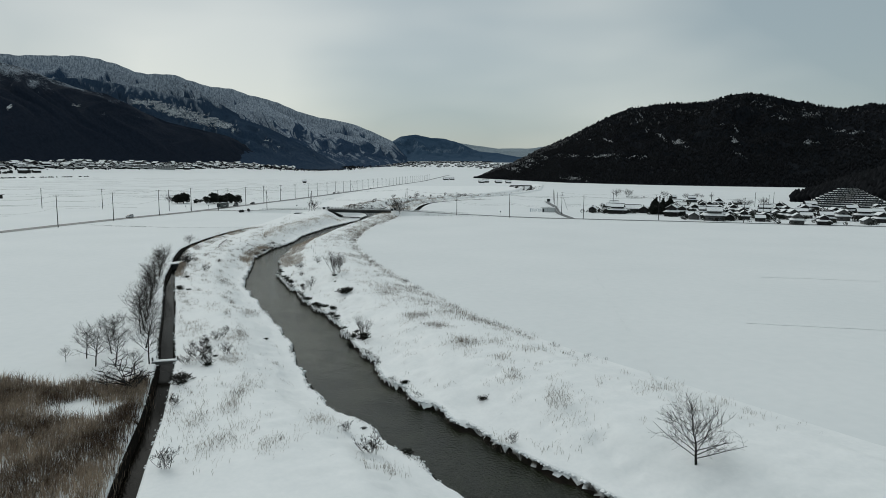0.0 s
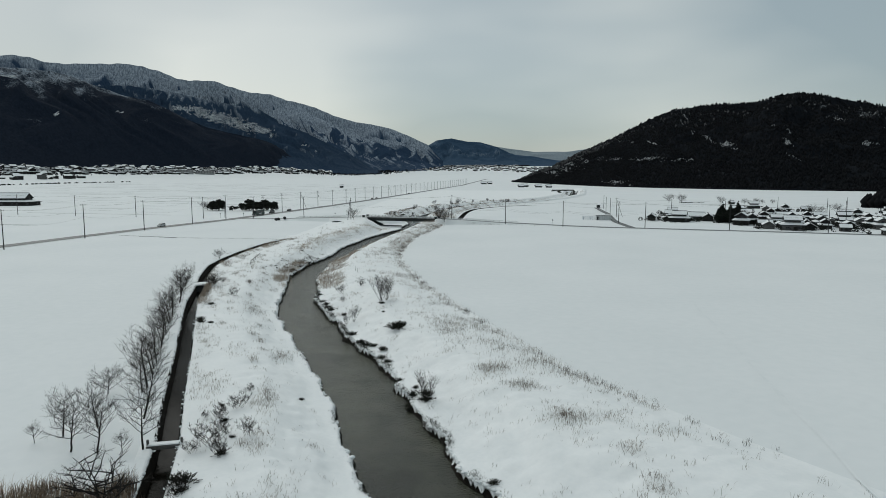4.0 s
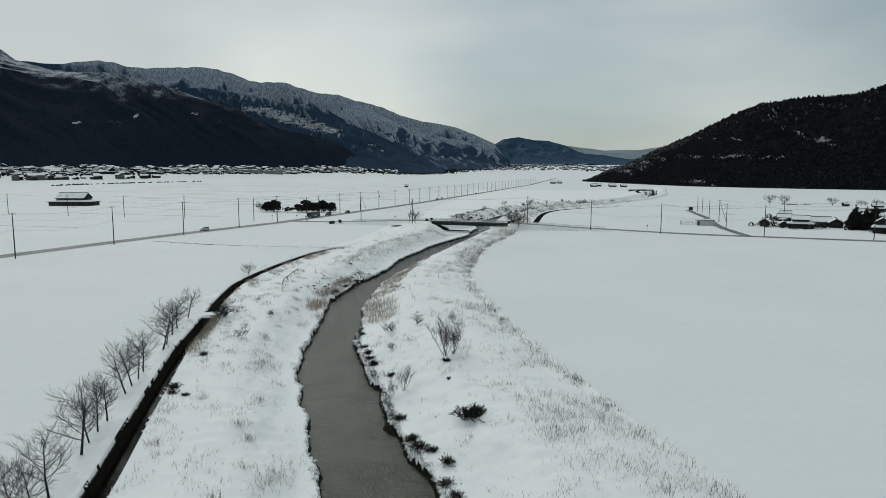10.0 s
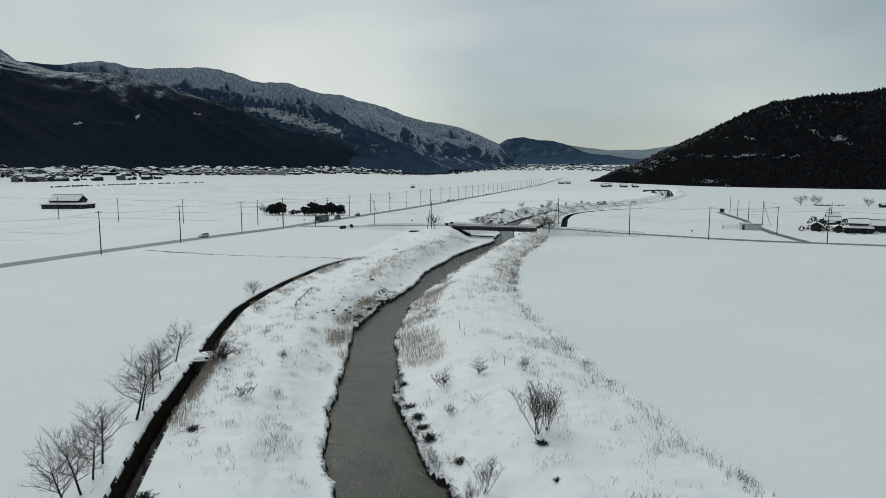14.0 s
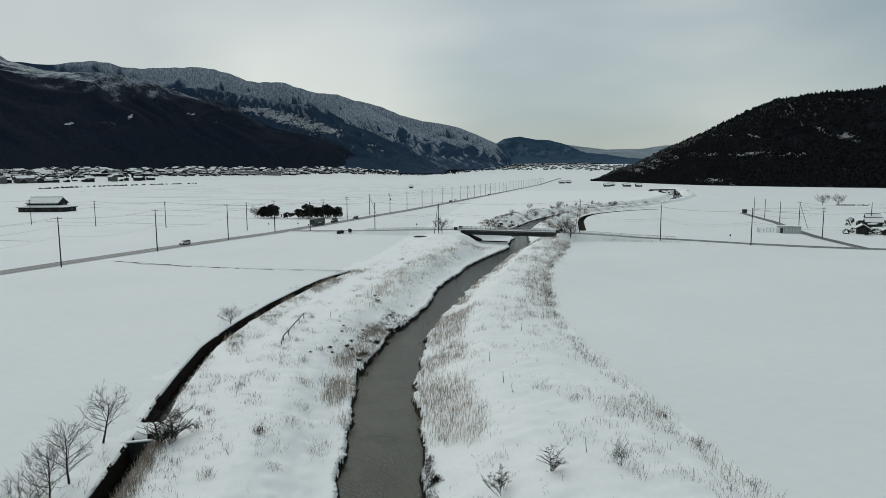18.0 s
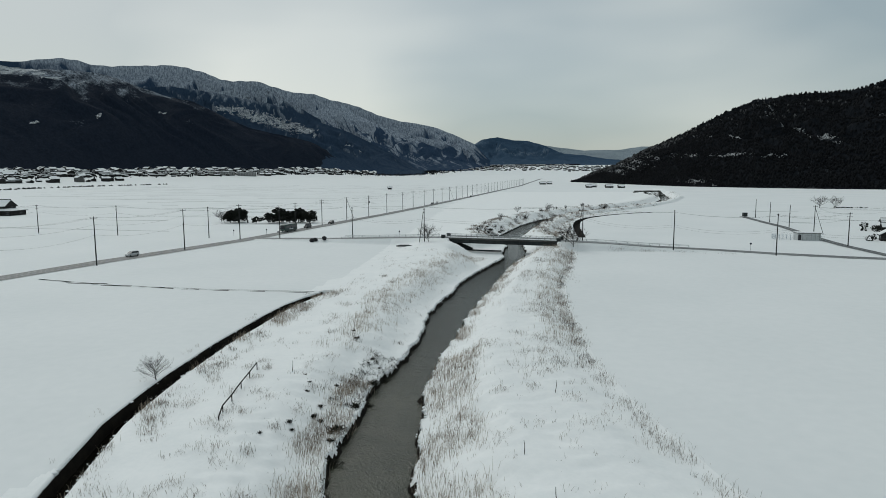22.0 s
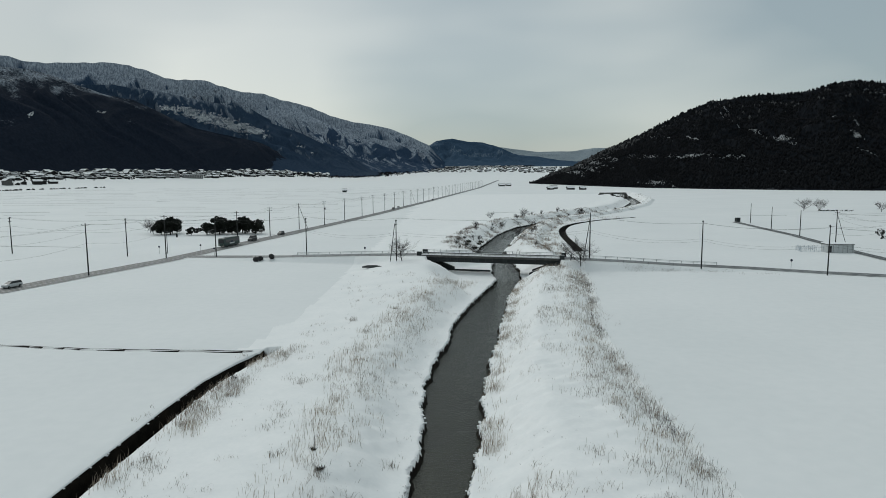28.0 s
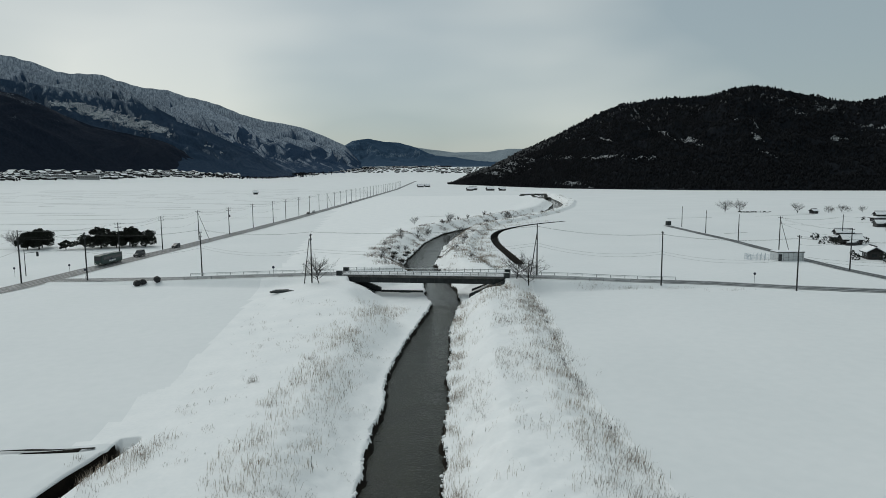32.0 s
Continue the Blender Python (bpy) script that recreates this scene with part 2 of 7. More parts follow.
TILE = mat("roof_tiles", (0.012, 0.013, 0.015), (0.036, 0.038, 0.043), 1.5, 0.6, 0.3, 0.04, vary=0.3)
GLASS = mat("window_dark", (0.012, 0.014, 0.016), (0.035, 0.04, 0.045), 0.5, 0.12, 0.0, spec=0.5)
WIRE = mat("wire", (0.03, 0.03, 0.03), (0.06, 0.06, 0.06), 1, 0.6, 0.0)


# ---- mesh helpers ----
def mesh_of(name, verts, faces, material, smooth=False):
    me = bpy.data.meshes.new(name)
    me.from_pydata([tuple(v) for v in verts], [], faces)
    me.materials.append(material)
    if smooth:
        me.polygons.foreach_set("use_smooth", np.ones(len(me.polygons), bool))
    me.update()
    return me


def array_mesh(name, verts, quads, material, smooth=False):
    """A mesh from arrays of corners and of equal-sided faces."""
    me = bpy.data.meshes.new(name)
    v, q = np.asarray(verts, np.float32), np.asarray(quads, np.int32)
    n, k = q.shape
    me.vertices.add(len(v))
    me.vertices.foreach_set("co", v.ravel())
    me.loops.add(n * k)
    me.loops.foreach_set("vertex_index", q.ravel())
    me.polygons.add(n)
    me.polygons.foreach_set("loop_start", np.arange(0, n * k, k, dtype=np.int32))
    me.polygons.foreach_set("loop_total", np.full(n, k, np.int32))
    if smooth:
        me.polygons.foreach_set("use_smooth", np.ones(n, bool))
    me.materials.append(material)
    me.update(calc_edges=True)
    return me


def part(name, me, parent, label="", at=None):
    """One mesh as a part under a thing or under a part."""
    ob = new(name, me)
    ob.parent = parent
    if at is not None:
        ob.matrix_basis = at
    if label:
        ob["label"] = label
    return ob


def thing(name, at, label, category, group="", kind=""):
    ob = new(name)
    ob.matrix_basis = at
    return tagged(ob, label, category, group, kind)


class Build:
    """Gathers boxes, tubes and plates into one mesh."""

    def __init__(self):
        self.v, self.f = [], []

    def box(self, x0, y0, z0, x1, y1, z1, m=None, bevel=0.0):
        c = [(x, y, z) for z in (z0, z1) for x, y in ((x0, y0), (x1, y0), (x1, y1), (x0, y1))]
        if bevel:
            b = bevel
            c = [(x, y, z) for z, k in ((z0, b), (z0 + b, 0), (z1 - b, 0), (z1, b)) for x, y in ((x0 + k, y0 + k), (x1 - k, y0 + k), (x1 - k, y1 - k), (x0 + k, y1 - k))]
        n, levels = len(self.v), len(c) // 4
        self.v += [tuple(m @ Vector(p)) if m else p for p in c]
        self.f.append((n + 3, n + 2, n + 1, n))
        for k in range(levels - 1):
            for i in range(4):
                j = (i + 1) % 4
                self.f.append((n + 4 * k + i, n + 4 * k + j, n + 4 * k + 4 + j, n + 4 * k + 4 + i))
        e = n + 4 * (levels - 1)
        self.f.append((e, e + 1, e + 2, e + 3))
        return self

    def tube(self, points, radii, sides=5, cap=True):
        n = len(self.v)
        pts = [Vector(p) for p in points]
        for i, p in enumerate(pts):
            d = (pts[min(i + 1, len(pts) - 1)] - pts[max(i - 1, 0)]).normalized()
            a = d.cross(Vector((0, 0, 1)) if abs(d.z) < 0.9 else Vector((1, 0, 0))).normalized()
            b = d.cross(a)
            r = radii[i] if hasattr(radii, "__len__") else radii
            for k in range(sides):
                w = 2 * math.pi * k / sides
                self.v.append(tuple(p + r * (math.cos(w) * a + math.sin(w) * b)))
        for i in range(len(pts) - 1):
            for k in range(sides):
                j = (k + 1) % sides
                self.f.append((n + i * sides + k, n + i * sides + j, n + (i + 1) * sides + j, n + (i + 1) * sides + k))
        if cap:
            self.f.append(tuple(n + k for k in range(sides))[::-1])
            e = n + (len(pts) - 1) * sides
            self.f.append(tuple(e + k for k in range(sides)))
        return self

    def poly(self, corners):
        n = len(self.v)
        self.v += [tuple(c) for c in corners]
        self.f.append(tuple(range(n, n + len(corners))))
        return self

    def slab(self, corners, drop):
        """A plate of four or more corners with a thickness straight down."""
        n, k = len(self.v), len(corners)
        self.v += [tuple(c) for c in corners] + [(c[0], c[1], c[2] - drop) for c in corners]
        self.f.append(tuple(range(n, n + k)))
        self.f.append(tuple(range(n + 2 * k - 1, n + k - 1, -1)))
        for i in range(k):
            j = (i + 1) % k
            self.f.append((n + j, n + i, n + k + i, n + k + j))
        return self

    def mesh(self, name, material, smooth=False):
        return mesh_of(name, self.v, self.f, material, smooth)


# ---- plan of the valley: lines over the ground, as x for each y ----
def line(text):
    pairs = [tuple(map(float, p.split(":"))) for p in text.split()]
    ys, xs = np.array(pairs).T
    return lambda y: np.interp(y, ys, xs)


river_left = line("0:42 40:16 55:4 63:-1 70:-5 77:-11 82:-13.4 93:-17.4 107:-21.8 121:-27.6 127:-30.2 141:-36.2 153:-41.3 165:-44.1 179:-46.5 192:-49.2 203:-51.6 211:-51 223:-51.3 237:-49 251:-48.2 267:-48.6 277:-47.4 290:-45.6 307:-43.8 327:-39.2 345:-34.4 352:-33.2 366:-33.4 385:-32 414:-36.2 438:-32 484:-22.5 522:-10 552:7 577:24 640:62 700:92 800:128 900:150 1100:190")
river_right = line("0:62 40:28 62:10 77:0 84:-4.2 89:-6.3 95:-7.7 103:-11.5 113:-14.3 122:-17.4 126:-19.9 134:-24 148:-29 157:-33.4 169:-37.5 182:-39.5 194:-42.5 200:-43.5 209:-43.8 221:-45 233:-44.7 250:-42.6 266:-41.4 276:-39.9 289:-38 308:-35.3 331:-32 351:-27.3 366:-25.7 385:-26 415:-26.3 444:-21 462:-18 494:-9 530:2 552:15 577:33 640:71 700:101 800:137 900:159 1100:200")
ditch_mid = line("0:-8 40:-20.1 58:-25.1 68:-27.7 83:-32.3 87:-33.6 101:-39.0 118:-45.2 131:-50.2 147:-56.2 153:-58.4 162.5:-61.3 174.4:-65 181:-67.3 184:-68.4 195:-71.5 204:-73.8 213:-74.8 220:-75.4 234:-75.9 253:-75.4 262:-74.8 270:-73.2 276:-71.4")
field_edge = line("0:84 40:58 60:41 90:21 110:9.5 136:-0.3 150:-5 170:-11.5 197:-18.3 214:-21.6 230:-23.4 262:-23 280:-22 295:-20.2 318:-15.6 335:-13 360:-10")
main_road = line("-60:-228 0:-217 140:-188 241:-164.5 274:-157.5 317:-147.5 375:-131.5 410:-125 450:-117.5 538:-103 620:-90.5 767:-71 1600:34 2600:160")


def bend(x, y, seed, size):
    """Smooth noise over the plan, from -1 to 1, out of a few crossed waves."""
    r = np.random.RandomState(seed)
    out = 0
    for k in range(5):
        a, p, s = r.uniform(0, 6.283), r.uniform(0, 6.283), r.uniform(0.7, 1.7)
        out = out + np.sin((x * math.cos(a) + y * math.sin(a)) * s * 6.283 / size + p)
    return out / 3.2


def ease(v, a, b):
    t = np.clip((v - a) / (b - a), 0, 1)
    return t * t * (3 - 2 * t)


CROSS = [(-127, 384, 0.02), (-97, 376.5, 0.9), (-75, 371.8, 1.8), (-53.5, 367.5, 2.5), (-15, 357.5, 2.5), (0, 355.6, 1.9), (14, 355, 1.0), (33, 352, 0.35), (48, 345.6, 0.1), (66, 338.3, 0.02), (120, 322, 0.02), (300, 268, 0.02), (800, 120, 0.02)]


def to_line(px, py, pts):
    """Distance of places from a broken line, and the line's height there."""
    best, high = np.full(np.shape(px), 1e9), np.zeros(np.shape(px))
    for (x0, y0, z0), (x1, y1, z1) in zip(pts, pts[1:]):
        dx, dy = x1 - x0, y1 - y0
        t = np.clip(((px - x0) * dx + (py - y0) * dy) / (dx * dx + dy * dy), 0, 1)
        d = np.hypot(px - x0 - t * dx, py - y0 - t * dy)
        near = d < best
        best, high = np.where(near, d, best), np.where(near, z0 + t * (z1 - z0), high)
    return best, high


WATER_Z = -3.0
upper_course = line("380:-4 395:-3 420:-1 450:1 490:8 520:22 545:45 566:75 580:95")


def upper_ditch(y):
    """The second ditch, its bends rounded off."""
    return sum(upper_course(np.asarray(y, float) + k) for k in range(-16, 17, 4)) / 9


UPPER_DITCH = [(float(upper_ditch(y)), y, 0) for y in range(395, 556, 10)]
TOWN_AZ, TOWN_FOOT = (-75, -48, -35, -20, -8, 4), (1900, 1950, 2150, 2550, 2900, 3900)


def ground_height(x, y):
    x, y = np.asarray(x, float), np.asarray(y, float)
    near = (y > -80) & (y < 1150)
    z = 0.05 * bend(x, y, 3, 90) + 0.012 * bend(x, y, 4, 21)
    far = np.hypot(x, y - 100)
    z = z + 0.011 * np.clip(far - 1300, 0, None)
    az = np.degrees(np.arctan2(x + 25, y - 110))
    lap = np.hypot(x + 25, y - 110) - np.interp(az, TOWN_AZ, TOWN_FOOT)
    z = z + 25 * ease(lap, -520, 0) * (1 - ease(az, -16, -9)) * (y > 0)
    z = z + 42 * ease(far, 2600, 3800) * ease(az, -18, -10) * (y > 0)
    wob = 0.55 * bend(x, y, 11, 9.0) + 0.35 * bend(x, y, 12, 3.4) + 0.2 * bend(x, y, 13, 1.7)
    xl, xr = river_left(y), river_right(y)
    slant = 0.5 * (river_left(y + 4) - river_left(y - 4) + river_right(y + 4) - river_right(y - 4)) / 8
    cosl = 1 / np.sqrt(1 + slant**2)
    dl, dr = (xl - x) * cosl + wob * 0.6, (x - xr) * cosl + wob * 0.6 + 0.45 * bend(x, y, 14, 6.0) * (y < 180)
    # left bank: lip, slope and a levee that grows towards the bridge
    crest = 0.35 + 0.5 * ease(y, 225, 300) + 1.3 * ease(y, 305, 352) - 0.8 * ease(y, 380, 440)
    shelf = 8.0 * ease(y, 325, 348) * (1 - ease(y, 372, 385))
    cx = 9.0 + 1.25 * shelf
    left = -3.0 + 0.85 * ease(dl, 0.0, 0.55) + (crest + 2.15) * ease(dl, 0.6 + shelf, cx) - crest * ease(dl, cx + 2.0, cx + 11 + 9 * ease(y, 225, 300))
    wide = np.clip((field_edge(y) - xr) * cosl, 8, 40)
    wide = np.where(y > 370, 14.0, wide)
    rise = 0.9 + 0.6 * ease(y, 300, 350)
    right = -3.0 + 0.95 * ease(dr, 0.0, 0.55) + (rise + 2.05) * ease(dr, 0.6, 0.45 * wide) - rise * ease(dr, 0.72 * wide, wide)
    rough = 0.10 * bend(x, y, 21, 5.3) + 0.075 * bend(x, y, 22, 2.4) + 0.06 * bend(x, y, 23, 1.5)
    left = left + rough * ease(dl, 1.2, 4) * (1 - ease(dl, 9, 16))
    right = right + rough * ease(dr, 1.2, 4) * (1 - ease(dr, 0.8 * wide, wide))
    bank = np.where(dl > -0.02, left, np.where(dr > -0.02, right, -3.0))
    bed = -3.0 - 0.9 * ease(np.minimum(-dl, -dr), 0.0, 0.7)
    bank = np.where((dl < 0) & (dr < 0), bed, bank)
    reach = np.where(dl > 0, ease(dl, cx + 10 + 9 * ease(y, 225, 300), cx + 12 + 9 * ease(y, 225, 300)), np.where(dr > 0, ease(dr, wide - 1, wide + 1), 0))
    z = np.where(near, bank * (1 - reach) + z * reach, z)
    # ditch on the left, with its side branch
    on = (y > -40) & (y < 277)
    dslant = (ditch_mid(y + 3) - ditch_mid(y - 3)) / 6
    dd = np.abs(x - ditch_mid(y)) / np.sqrt(1 + dslant**2)
    side, _ = to_line(x, y, [(-72, 275, 0), (-98, 276.7, 0), (-121, 280.5, 0), (-144, 287, 0)])
    open_cut = ease(np.abs(y - 175.6 - 0.25 * (x + 66)), 1.6, 2.4)
    z = np.where(on, z + (-1.75 - z) * (1 - ease(dd, 0.78, 1.16)) * open_cut, z)
    z = np.where(on, z + 0.12 * np.exp(-(((dd - 2.2) / 0.9) ** 2)), z)
    z = z - 0.16 * (1 - ease(side, 0.12, 0.6))
    # second ditch beyond the bridge
    d2, _ = to_line(x, y, UPPER_DITCH)
    z = z + (-1.9 - z) * (1 - ease(d2, 0.7, 1.6))
    # roads
    dc, hc = to_line(x, y, CROSS)
    inside = (x > -52.2) & (x < -16.2) & (np.abs(y - 362) < 26)
    under = np.clip(-2.15 + (-x - 46.0) * 0.47, -2.15, 1.4) + np.clip((x + 23.6) * 0.47, 0, 3.6) * (dr > 0) + 9 * ease(dc, 5.5, 15)
    z = np.where(inside & ((dl > 0.6) | (dr > 0.6)), np.minimum(z, under), z)
    cut = (1 - ease(dc, 3.2, 3.4 + 1.9 * np.clip(np.abs(hc), 0.4, 9))) * np.where(inside, 0, 1)
    z = z + (hc - z) * cut
    return z


# ---- ground, river, roads ----
def spread(lo, hi, step, far_lo, far_hi, grow=1.09):
    """Lines closely set between lo and hi, and ever wider apart beyond."""
    mid = list(np.arange(lo, hi + step / 2, step))
    s, v = step, hi
    while v < far_hi:
        s *= grow
        v += s
        mid.append(min(v, far_hi))
    s, v = step, lo
    while v > far_lo:
        s *= grow
        v -= s
        mid.insert(0, max(v, far_lo))
    return np.array(mid)


def valley_lines(y):
    """Lines across the valley that the ground's edges follow, from west to east."""
    turn = ease(y, 277, 330)
    d = ditch_mid(y) * (1 - turn) + (river_left(y) - 34) * turn
    rl, rr_ = river_left(y), river_right(y)
    edge = np.maximum(np.where(y < 360, field_edge(y), -1e9), rr_ + 6 + 10 * ease(y, 300, 380))
    on = ease(y, 372, 392) * (1 - ease(y, 552, 585))
    u = upper_ditch(y) * on + (edge + 9) * (1 - on)
    edge = np.minimum(edge, u - 3.4)
    west, east = np.minimum(-104, d - 22), np.maximum(40, np.maximum(edge, u) + 18)
    return [west, d - 2.4, d + 2.4, rl - 2.2, rl + 1.2, rr_ - 1.2, rr_ + 2.2, edge, u - 3.0, u + 3.0, east]


def ground_sheet(name, ys, material):
    lines = valley_lines(ys)
    cols = []
    for k in range(1, 46):
        cols.append(lines[0] - (5200 + lines[0]) * (1 - (k - 1) / 45) ** 3.2)
    for (a, b), n in zip(zip(lines, lines[1:]), (22, 26, 44, 19, 4, 19, 42, 8, 20, 24)):
        for k in range(n):
            cols.append(a + (b - a) * k / n)
    for k in range(0, 46):
        cols.append(lines[-1] + (5200 - lines[-1]) * (k / 45) ** 3.2)
    gx = np.stack(cols, 1)
    gy = np.repeat(ys[:, None], gx.shape[1], 1)
    gz = ground_height(gx, gy)
    ny, nx = gx.shape
    i = np.arange(nx * ny).reshape(ny, nx)
    q = np.stack([i[:-1, :-1], i[:-1, 1:], i[1:, 1:], i[1:, :-1]], -1).reshape(-1, 4)
    return array_mesh(name, np.stack([gx, gy, gz], -1).reshape(-1, 3), q, material, True)


GY = np.concatenate([spread(50, 280, 0.56, -900, 280, 1.12), np.arange(280.7, 520, 0.8), spread(521.5, 620, 1.6, 521.5, 5400, 1.08)])


def bare_soil(me):
    """Wet soil where ditches and the undercut river edge break the snow."""
    n = len(me.polygons)
    c = np.empty(n * 3, np.float32)
    me.polygons.foreach_get("center", c)
    x, y, z = c.reshape(-1, 3).T
    jag = 0.10 * bend(x, y, 42, 1.9)
    d = np.abs(x - ditch_mid(y)) / np.sqrt(1 + ((ditch_mid(y + 3) - ditch_mid(y - 3)) / 6) ** 2)
    cut = np.abs(y - 175.6 - 0.25 * (x + 66)) > 1.9
    soil = (y > -40) & (y < 276.5) & (d < 1.12 + 0.04 * bend(x, y, 43, 5.0)) & cut
    side, _ = to_line(x, y, [(-72, 275, 0), (-98, 276.7, 0), (-121, 280.5, 0), (-144, 287, 0)])
    soil |= side + 0.5 * jag < 0.12
    d2, _ = to_line(x, y, UPPER_DITCH)
    soil |= d2 + 1.0 * jag < 1.6
    water = (x > river_left(y) - 4) & (x < river_right(y) + 4) & (y > -60) & (y < 1090)
    soil |= water & (z < WATER_Z + 0.34 + jag + 0.16 * ease(y, 170, 240) + 0.2 * bend(x, y, 41, 4).clip(0, 1) * (x > 0.5 * (river_left(y) + river_right(y))))
    bank = (x > np.minimum(ditch_mid(y) - 1.0, river_left(y) - 22 + 3.0 * bend(x, y, 44, 13))) & (x < np.maximum(np.where(y < 360, field_edge(y), -999), river_right(y) + 10) + 1) & (y < 1000) & (y > -60)
    bank |= (y > 276) & (x > river_left(y) - 29 + 4.0 * bend(x, y, 45, 15)) & (x < river_left(y)) & (y < 700)
    me.materials.append(SOIL)
    me.materials.append(FIELD)
    me.polygons.foreach_set("material_index", np.where(soil, 1, np.where(bank, 0, 2)).astype(np.int32))
    return me


ground = tagged(new("ground", bare_soil(ground_sheet("ground", GY, GROUND))), "deep smooth snow over flat rice fields and river banks", "ground", kind="structure")


def ribbon(name, left, right, ys, z, material):
    a, b = left(ys), right(ys)
    v, q = [], []
    for k in range(9):
        t = k / 8
        v.append(np.stack([a + (b - a) * t, ys, np.full(len(ys), z)], -1))
    v = np.stack(v, 1)
    i = np.arange(len(ys) * 9).reshape(len(ys), 9)
    q = np.stack([i[:-1, :-1], i[:-1, 1:], i[1:, 1:], i[1:, :-1]], -1).reshape(-1, 4)
    return array_mesh(name, v.reshape(-1, 3), q, material, True)


RY = np.arange(-60, 1100, 2.0)
tagged(new("river_water", ribbon("river_water", lambda y: river_left(y) - 1.6, lambda y: river_right(y) + 1.6, RY, WATER_Z, WATER)), "murky grey-green river water with fine ripples", "river", kind="structure")
tagged(new("ditch_water", ribbon("ditch_water", lambda y: ditch_mid(y) - 0.85, lambda y: ditch_mid(y) + 0.85, np.arange(-30, 274, 2.0), -1.45, DITCHWATER)), "dark still water in a narrow ditch", "ditch", kind="structure")


def strip(name, pts, lo, hi, lift, material, step=6.0):
    """A band along a broken line, from lo to hi metres to its right."""
    fine = []
    for (x0, y0, z0), (x1, y1, z1) in zip(pts, pts[1:]):
        n = max(1, int(math.hypot(x1 - x0, y1 - y0) / step))
        fine += [(x0 + (x1 - x0) * k / n, y0 + (y1 - y0) * k / n, z0 + (z1 - z0) * k / n) for k in range(n)]
    fine.append(pts[-1])
    p = np.array(fine)
    d = np.gradient(p[:, :2], axis=0)
    d /= np.linalg.norm(d, axis=1)[:, None]
    nrm = np.stack([d[:, 1], -d[:, 0]], -1)
    rows = []
    for k, w in enumerate((lo, hi)):
        e = w + 0.12 * np.sin(p[:, 0] * 0.9 + 5 * k) + 0.1 * np.sin(p[:, 1] * 0.37 + k)
        rows.append(np.c_[p[:, :2] + nrm * e[:, None], p[:, 2] + lift])
    v = np.stack(rows, 1).reshape(-1, 3)
    i = np.arange(len(p) * 2).reshape(-1, 2)
    q = np.stack([i[:-1, 0], i[:-1, 1], i[1:, 1], i[1:, 0]], -1)
    return array_mesh(name, v, q, material)


def on_ground(pts):
    out = []
    for (x0, y0), (x1, y1) in zip(pts, pts[1:]):
        n = max(1, int(math.hypot(x1 - x0, y1 - y0) / 12))
        out += [(x0 + (x1 - x0) * k / n, y0 + (y1 - y0) * k / n) for k in range(n)]
    out.append(pts[-1])
    z = ground_height([p[0] for p in out], [p[1] for p in out])
    return [(x, y, float(h)) for (x, y), h in zip(out, z)]


MAIN = on_ground([(float(main_road(y)), y) for y in (-60, 60, 140, 241, 274, 317, 345, 375, 410, 450, 538, 620, 767, 1000, 1300, 1600, 2100)])
road = thing("road_main", pose(0, 0, 0), "two-lane asphalt road cleared of snow, wet", "road", kind="structure")
part("slush", strip("slush", MAIN, -3.4, 3.4, 0.10, SLUSH), road, "grey slush on the road edges")
for a, b in ((-2.7, -1.75), (-1.15, -0.25), (0.25, 1.15), (1.75, 2.7)):
    part("wheel_track", strip("wheel_track", MAIN, a, b, 0.115, ASPHALT), road)
lane = thing("road_cross", pose(0, 0, 0), "narrow farm lane with slush and bare wheel tracks", "road", kind="structure")
for pts in (CROSS[:4], CROSS[4:]):
    part("slush", strip("slush", pts, -2.6, 2.6, 0.07, SLUSH), lane)
    for a, b in ((-1.3, -0.6), (0.6, 1.3)):
        part("wheel_track", strip("wheel_track", pts, a, b, 0.085, ASPHALT), lane)
SIDE = on_ground([(79, 334), (80.5, 370), (84, 395), (93, 445), (101, 515)])
lane2 = thing("road_side", pose(0, 0, 0), "short farm lane between snowy fields", "road", kind="structure")
part("slush", strip("slush", SIDE, -1.8, 1.8, 0.10, SLUSH), lane2)
for a, b in ((-1.2, -0.3), (0.3, 1.2)):
    part("wheel_track", strip("wheel_track", SIDE, a, b, 0.115, ASPHALT), lane2)


SIDE_CUT = [(x, y, high_side) for (x, y, _z), (_x, _y, high_side) in zip(on_ground([(-74, 275.2), (-98, 276.7), (-121, 280.5), (-144, 287)]), on_ground([(-74, 277.2), (-98, 278.7), (-121, 282.5), (-144, 289)]))]
tagged(new("side_ditch", strip("side_ditch", SIDE_CUT, -0.17, 0.17, 0.09, SOIL, 2.0)), "narrow dark field ditch running towards the road", "ditch", kind="structure")
TRACK = mat("trodden_snow", (0.75, 0.772, 0.78), (0.81, 0.827, 0.832), 0.3, 0.85, 0.2, 0.03)
for pts in ([(80.8, 152.6), (90.7, 151), (106.7, 146)], [(53.8, 107), (74, 102)]):
    tagged(new("field_track", strip("field_track", on_ground(pts), -0.3, 0.3, 0.03, TRACK, 2.0)), "faint buried bund showing through field snow", "track", kind="structure")
tagged(new("field_track", strip("field_track", on_ground([(26, 68), (31, 95), (37, 128), (42, 156)]), -0.22, 0.22, 0.03, TRACK, 2.0)), "faint old track under snow across a field", "track", kind="structure")


# ---- low bunds between the paddies ----
bund = Build()
br = random.Random(17)


